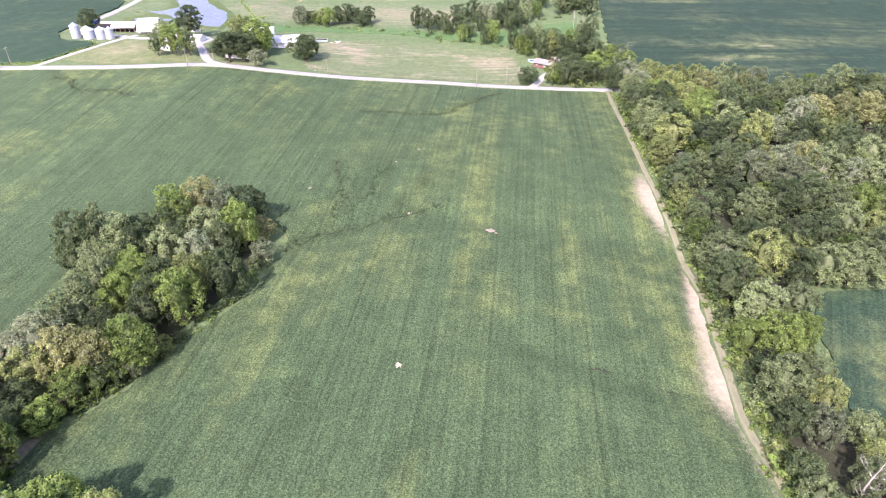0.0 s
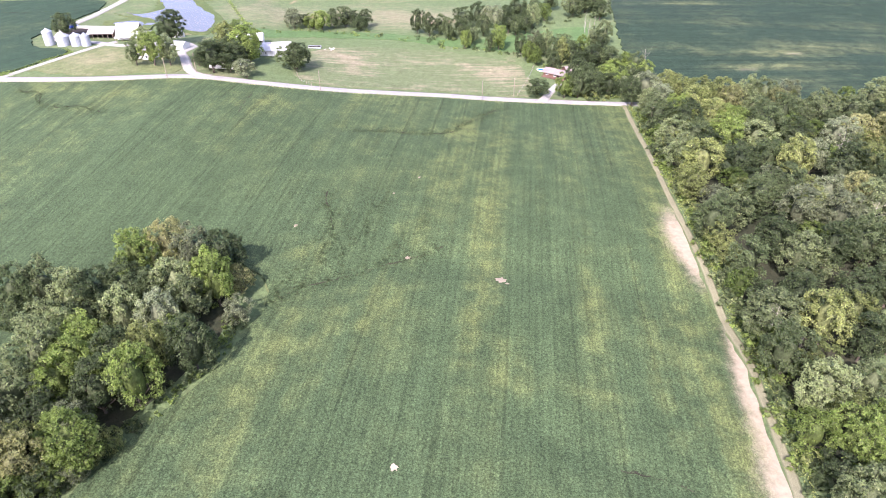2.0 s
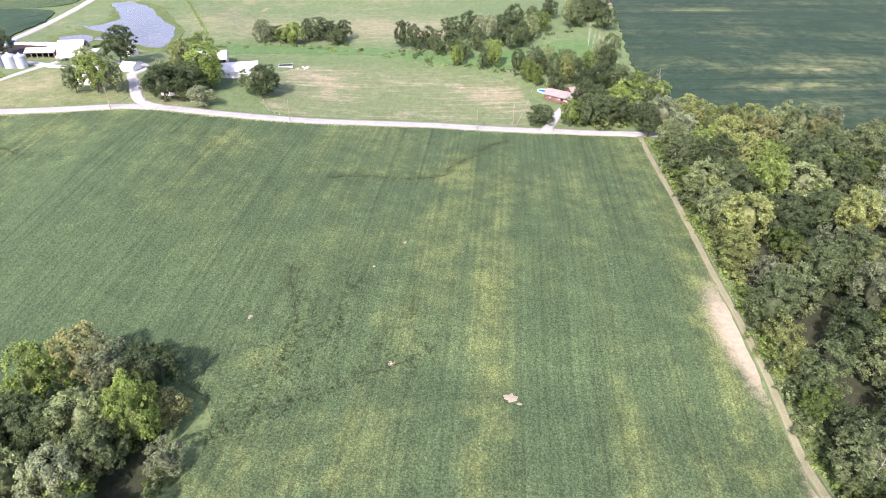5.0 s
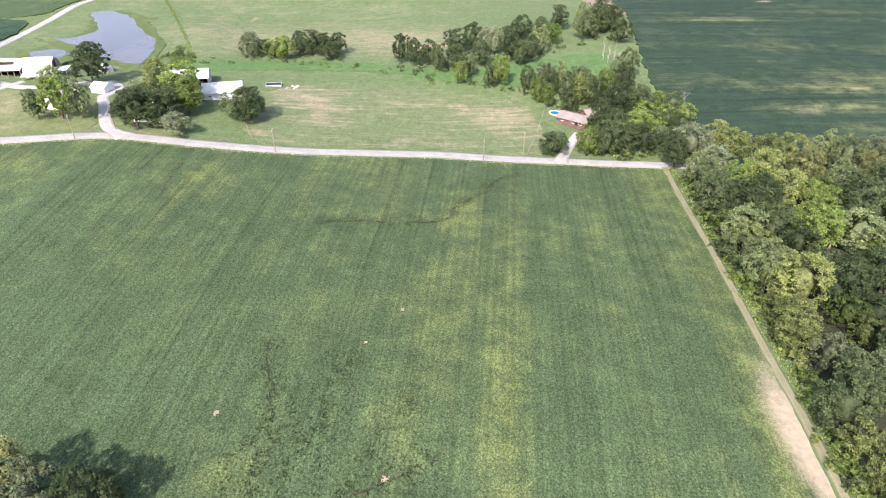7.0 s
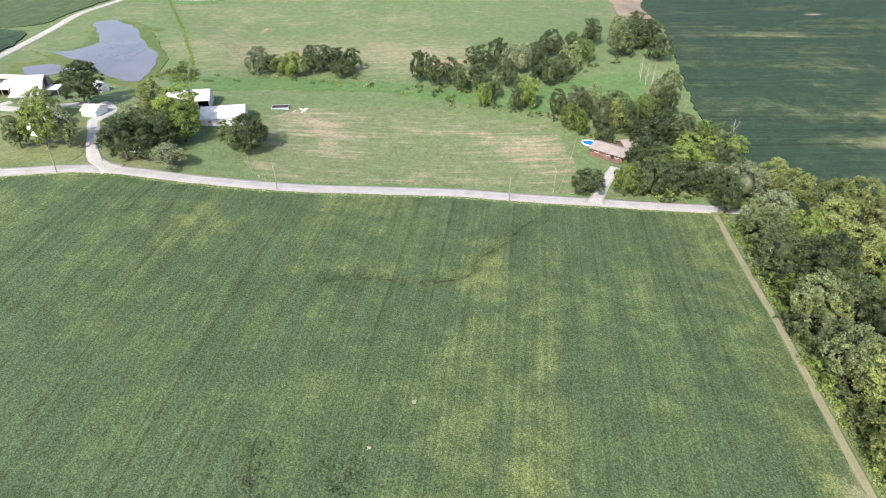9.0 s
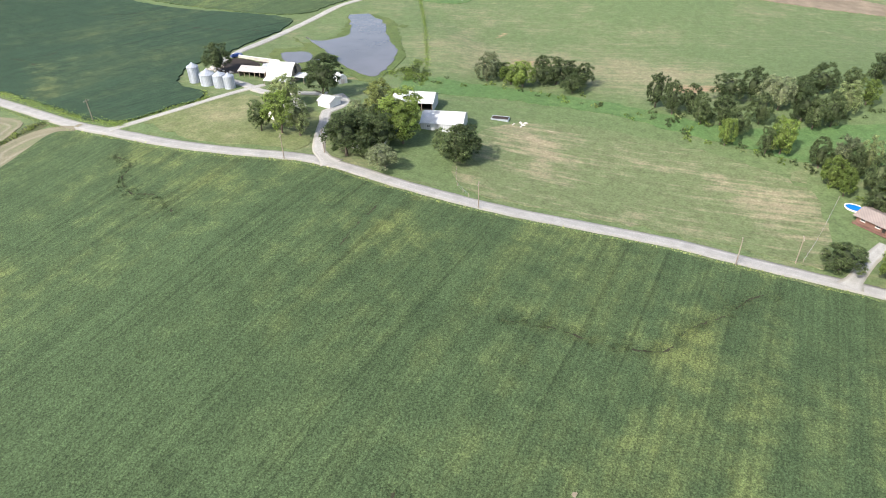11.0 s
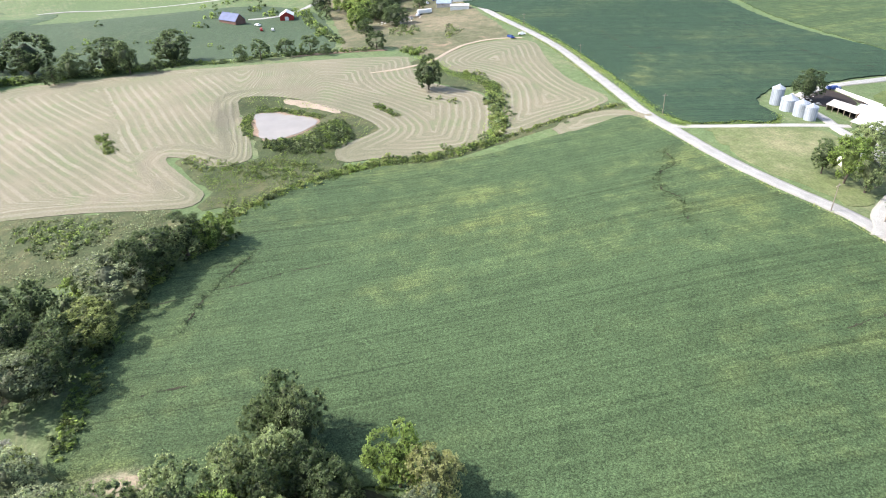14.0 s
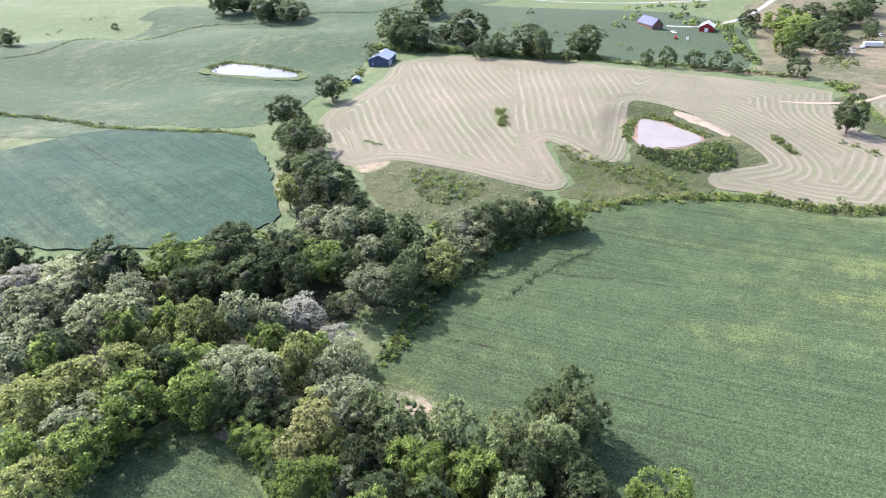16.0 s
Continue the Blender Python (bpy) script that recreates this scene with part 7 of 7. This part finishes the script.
def gully(line, seed):
    """A washed-out rill: its shade is painted as broken dark strips over the canopy, winding, their width uneven,
    taller plants along both sides.
    """
    rng = np.random.default_rng(seed)
    p = smooth_line(line, 0.7)
    p = p + np.cumsum(rng.normal(0, 0.16, p.shape), 0) * 0.5 + rng.normal(0, 0.12, p.shape)
    t = np.gradient(p, axis=0)
    side = np.stack([-t[:, 1], t[:, 0]], 1) / np.maximum(np.linalg.norm(t, axis=1), 1e-6)[:, None]
    n = len(p)
    wide = (0.26 if line[0][0] > -240 else 0.45) * np.clip(0.3 + 0.8 * np.sin(np.arange(n) / 5.0 + seed) * np.sin(np.arange(n) / 2.3) + rng.normal(0, 0.35, n), 0, 1.6)
    verts, faces = [], []
    for i in range(n):
        for k, a in enumerate((-1, 0, 1)):
            q = p[i] + side[i] * wide[i] * a
            verts.append((q[0], q[1], float(height(*q)) + (0.62 if k == 1 else 0.66)))
        if i and (wide[i] > 0.02 or wide[i - 1] > 0.02):
            b = 3 * i
            faces += [(b - 3, b - 2, b + 1, b), (b - 2, b - 1, b + 2, b + 1)]
    tagged(mesh_object("gully", verts, faces, M_RILL_SHADE), "washed-out rill in the soybeans, its shade painted as a dark strip", "gully", kind="structure")
    m = n * 2
    at = rng.integers(0, n, m)
    q = p[at] + side[at] * (rng.choice((-1, 1), m) * (wide[at] + rng.uniform(0.1, 0.9, m)))[:, None]
    sprays("gully_plants", q[:, 0], q[:, 1], 0.2, 0.3, M_RANK, "taller soybean plants along the washed-out rill", "soybeans", seed + 90, 0.5, lift=0.6)


for k, line in enumerate(GULLIES):
    gully(line, 300 + k)
# rough weeds whose dark leaves also stand for shaded holes in the canopy
for k, (line, reach) in enumerate(((GULLIES[0], 4.5), (GULLIES[1], 3.5), (GULLIES[3] + GULLIES[0][:1], 4.0), (GULLIES[7], 4.0), (GULLIES[5], 2.5), ([(-52, 170), (-47, 181), (-45, 192), (-44, 203)], 5.5), ([(-36, 176), (-30, 188), (-27, 200)], 5.0))):
    rng = np.random.default_rng(500 + k)
    p = smooth_line(line, 1.0)
    m = int(len(p) * reach * 9)
    at = p[rng.integers(0, len(p), m)] + rng.normal(0, reach * 0.5, (m, 2))
    at = at[np.sin(at[:, 0] * 1.1 + 2 * np.sin(at[:, 1] * 0.7)) * np.sin(at[:, 1] * 0.9) + rng.normal(0, 0.4, len(at)) > 0.1]
    sprays("waterway_weeds", at[:, 0], at[:, 1], 0.3, 0.42, M_RANK, "rough weeds in the shallow wet ground of the field, dark for shaded canopy gaps", "weeds", 510 + k, 0.6, lift=0.55)
rng = np.random.default_rng(77)
tuft_spots = np.array([(-45.8, 95.2), (-43, 93), (-39.9, 92.2), (-36.6, 89.2), (-57, 204), (-45, 208), (-40, 205), (-66, 186), (-30, 176), (-190, 140), (-176, 170), (-150, 190), (-130, 210), (-90, 230), (-160, 150), (-120, 240), (-60, 120), (-30, 70), (-10, 80)])
at = tuft_spots[rng.integers(0, len(tuft_spots), 420)] + rng.normal(0, 1.6, (420, 2))
sprays("broadleaf_weeds", at[:, 0], at[:, 1], 0.3, 0.5, M_RANK, "dark broad-leaved weeds standing among the soybeans", "weeds", 78, 0.6, lift=0.55)


def weed_patch(name, outline, n, size, material, label, seed):
    rng = np.random.default_rng(seed)
    poly = smooth_line(outline, 3.0, True)
    q = rng.uniform(poly.min(0), poly.max(0), (n, 2))
    q = q[inside(poly, q[:, 0], q[:, 1])]
    thick = np.sin(q[:, 0] / 3.1 + 2 * np.sin(q[:, 1] / 5.3)) * np.sin(q[:, 1] / 3.7 + 1.5 * np.sin(q[:, 0] / 4.1)) + rng.normal(0, 0.5, len(q)) > 0.1
    q = q[thick]
    sprays(name, q[:, 0], q[:, 1], size, 0.7, material, label, "weeds", seed, 0.6)


SCRUB = [(-262, 98), (-250, 104), (-236, 110), (-226, 110), (-222, 122), (-232, 132), (-241, 150), (-250, 156), (-262, 140), (-258, 122)]
weed_patch("scrub_weeds", SCRUB, 9000, 0.34, SPRAY[1], "green weeds on the rough ground below the pond", 81)
weed_patch("pond_weeds", [(-326, 116), (-322, 138), (-303, 158), (-290, 170), (-281, 176), (-266, 160), (-292, 160), (-312, 140), (-314, 122)], 5000, 0.4, SPRAY[1], "green weeds on the pond's bank", 82)
weed_patch("hollow_weeds", [(-226, 96), (-229, 66), (-228, 42), (-214, 38), (-196, 54), (-190, 72), (-198, 90), (-212, 102)], 6000, 0.4, SPRAY[5], "rough brownish weeds in the hollow", 83)
weeds("hay_island_weeds", [(-246, 18), (-244, 26)], 1.4, 10, 0.5, 0.7, SPRAY[5], "uncut brown weeds in the hay", 43)
weeds("hay_gap_weeds", [(-380, 212), (-345, 222), (-320, 236), (-300, 233), (-274, 226), (-252, 216)], 4.5, 5, 0.45, 0.7, SPRAY[1], "rough green weeds between the hay fields", 44)
weeds("hedge_weeds", [(-251, 214), (-247, 192), (-245, 172), (-241, 154), (-231, 134), (-217, 118)], 3.4, 9, 0.32, 0.6, SPRAY[1], "green weeds along the field's hedge", 45)
weeds("pasture_fence_weeds", [(-238, 519), (-215, 484), (-193, 448), (-167, 403), (-157, 380)], 1.4, 6, 0.4, 0.6, SPRAY[1], "green weeds along the pasture fence", 46)
weeds("bank_weeds", [(-178, 386), (-172, 396), (-166, 384), (-174, 408)], 3.0, 9, 0.4, 0.8, SPRAY[1], "lush weeds on the pond's bank", 47)
weeds("roadside_weeds", shifted(ROAD[2:7], 5.2), 2.6, 9, 0.34, 0.8, SPRAY[1], "tall green weeds between the road and the dark field", 25)
weeds("lane_weeds", [(-237, 291), (-232, 300), (-228, 312), (-224, 322), (-232, 328)], 1.6, 14, 0.32, 0.7, SPRAY[1], "tall green weeds along the farm lane", 23)
weeds("track_weeds", shifted(TRACK[:12], 2.4), 1.0, 14, 0.3, 0.6, SPRAY[3], "yellow-green weeds beside the worn track", 24)
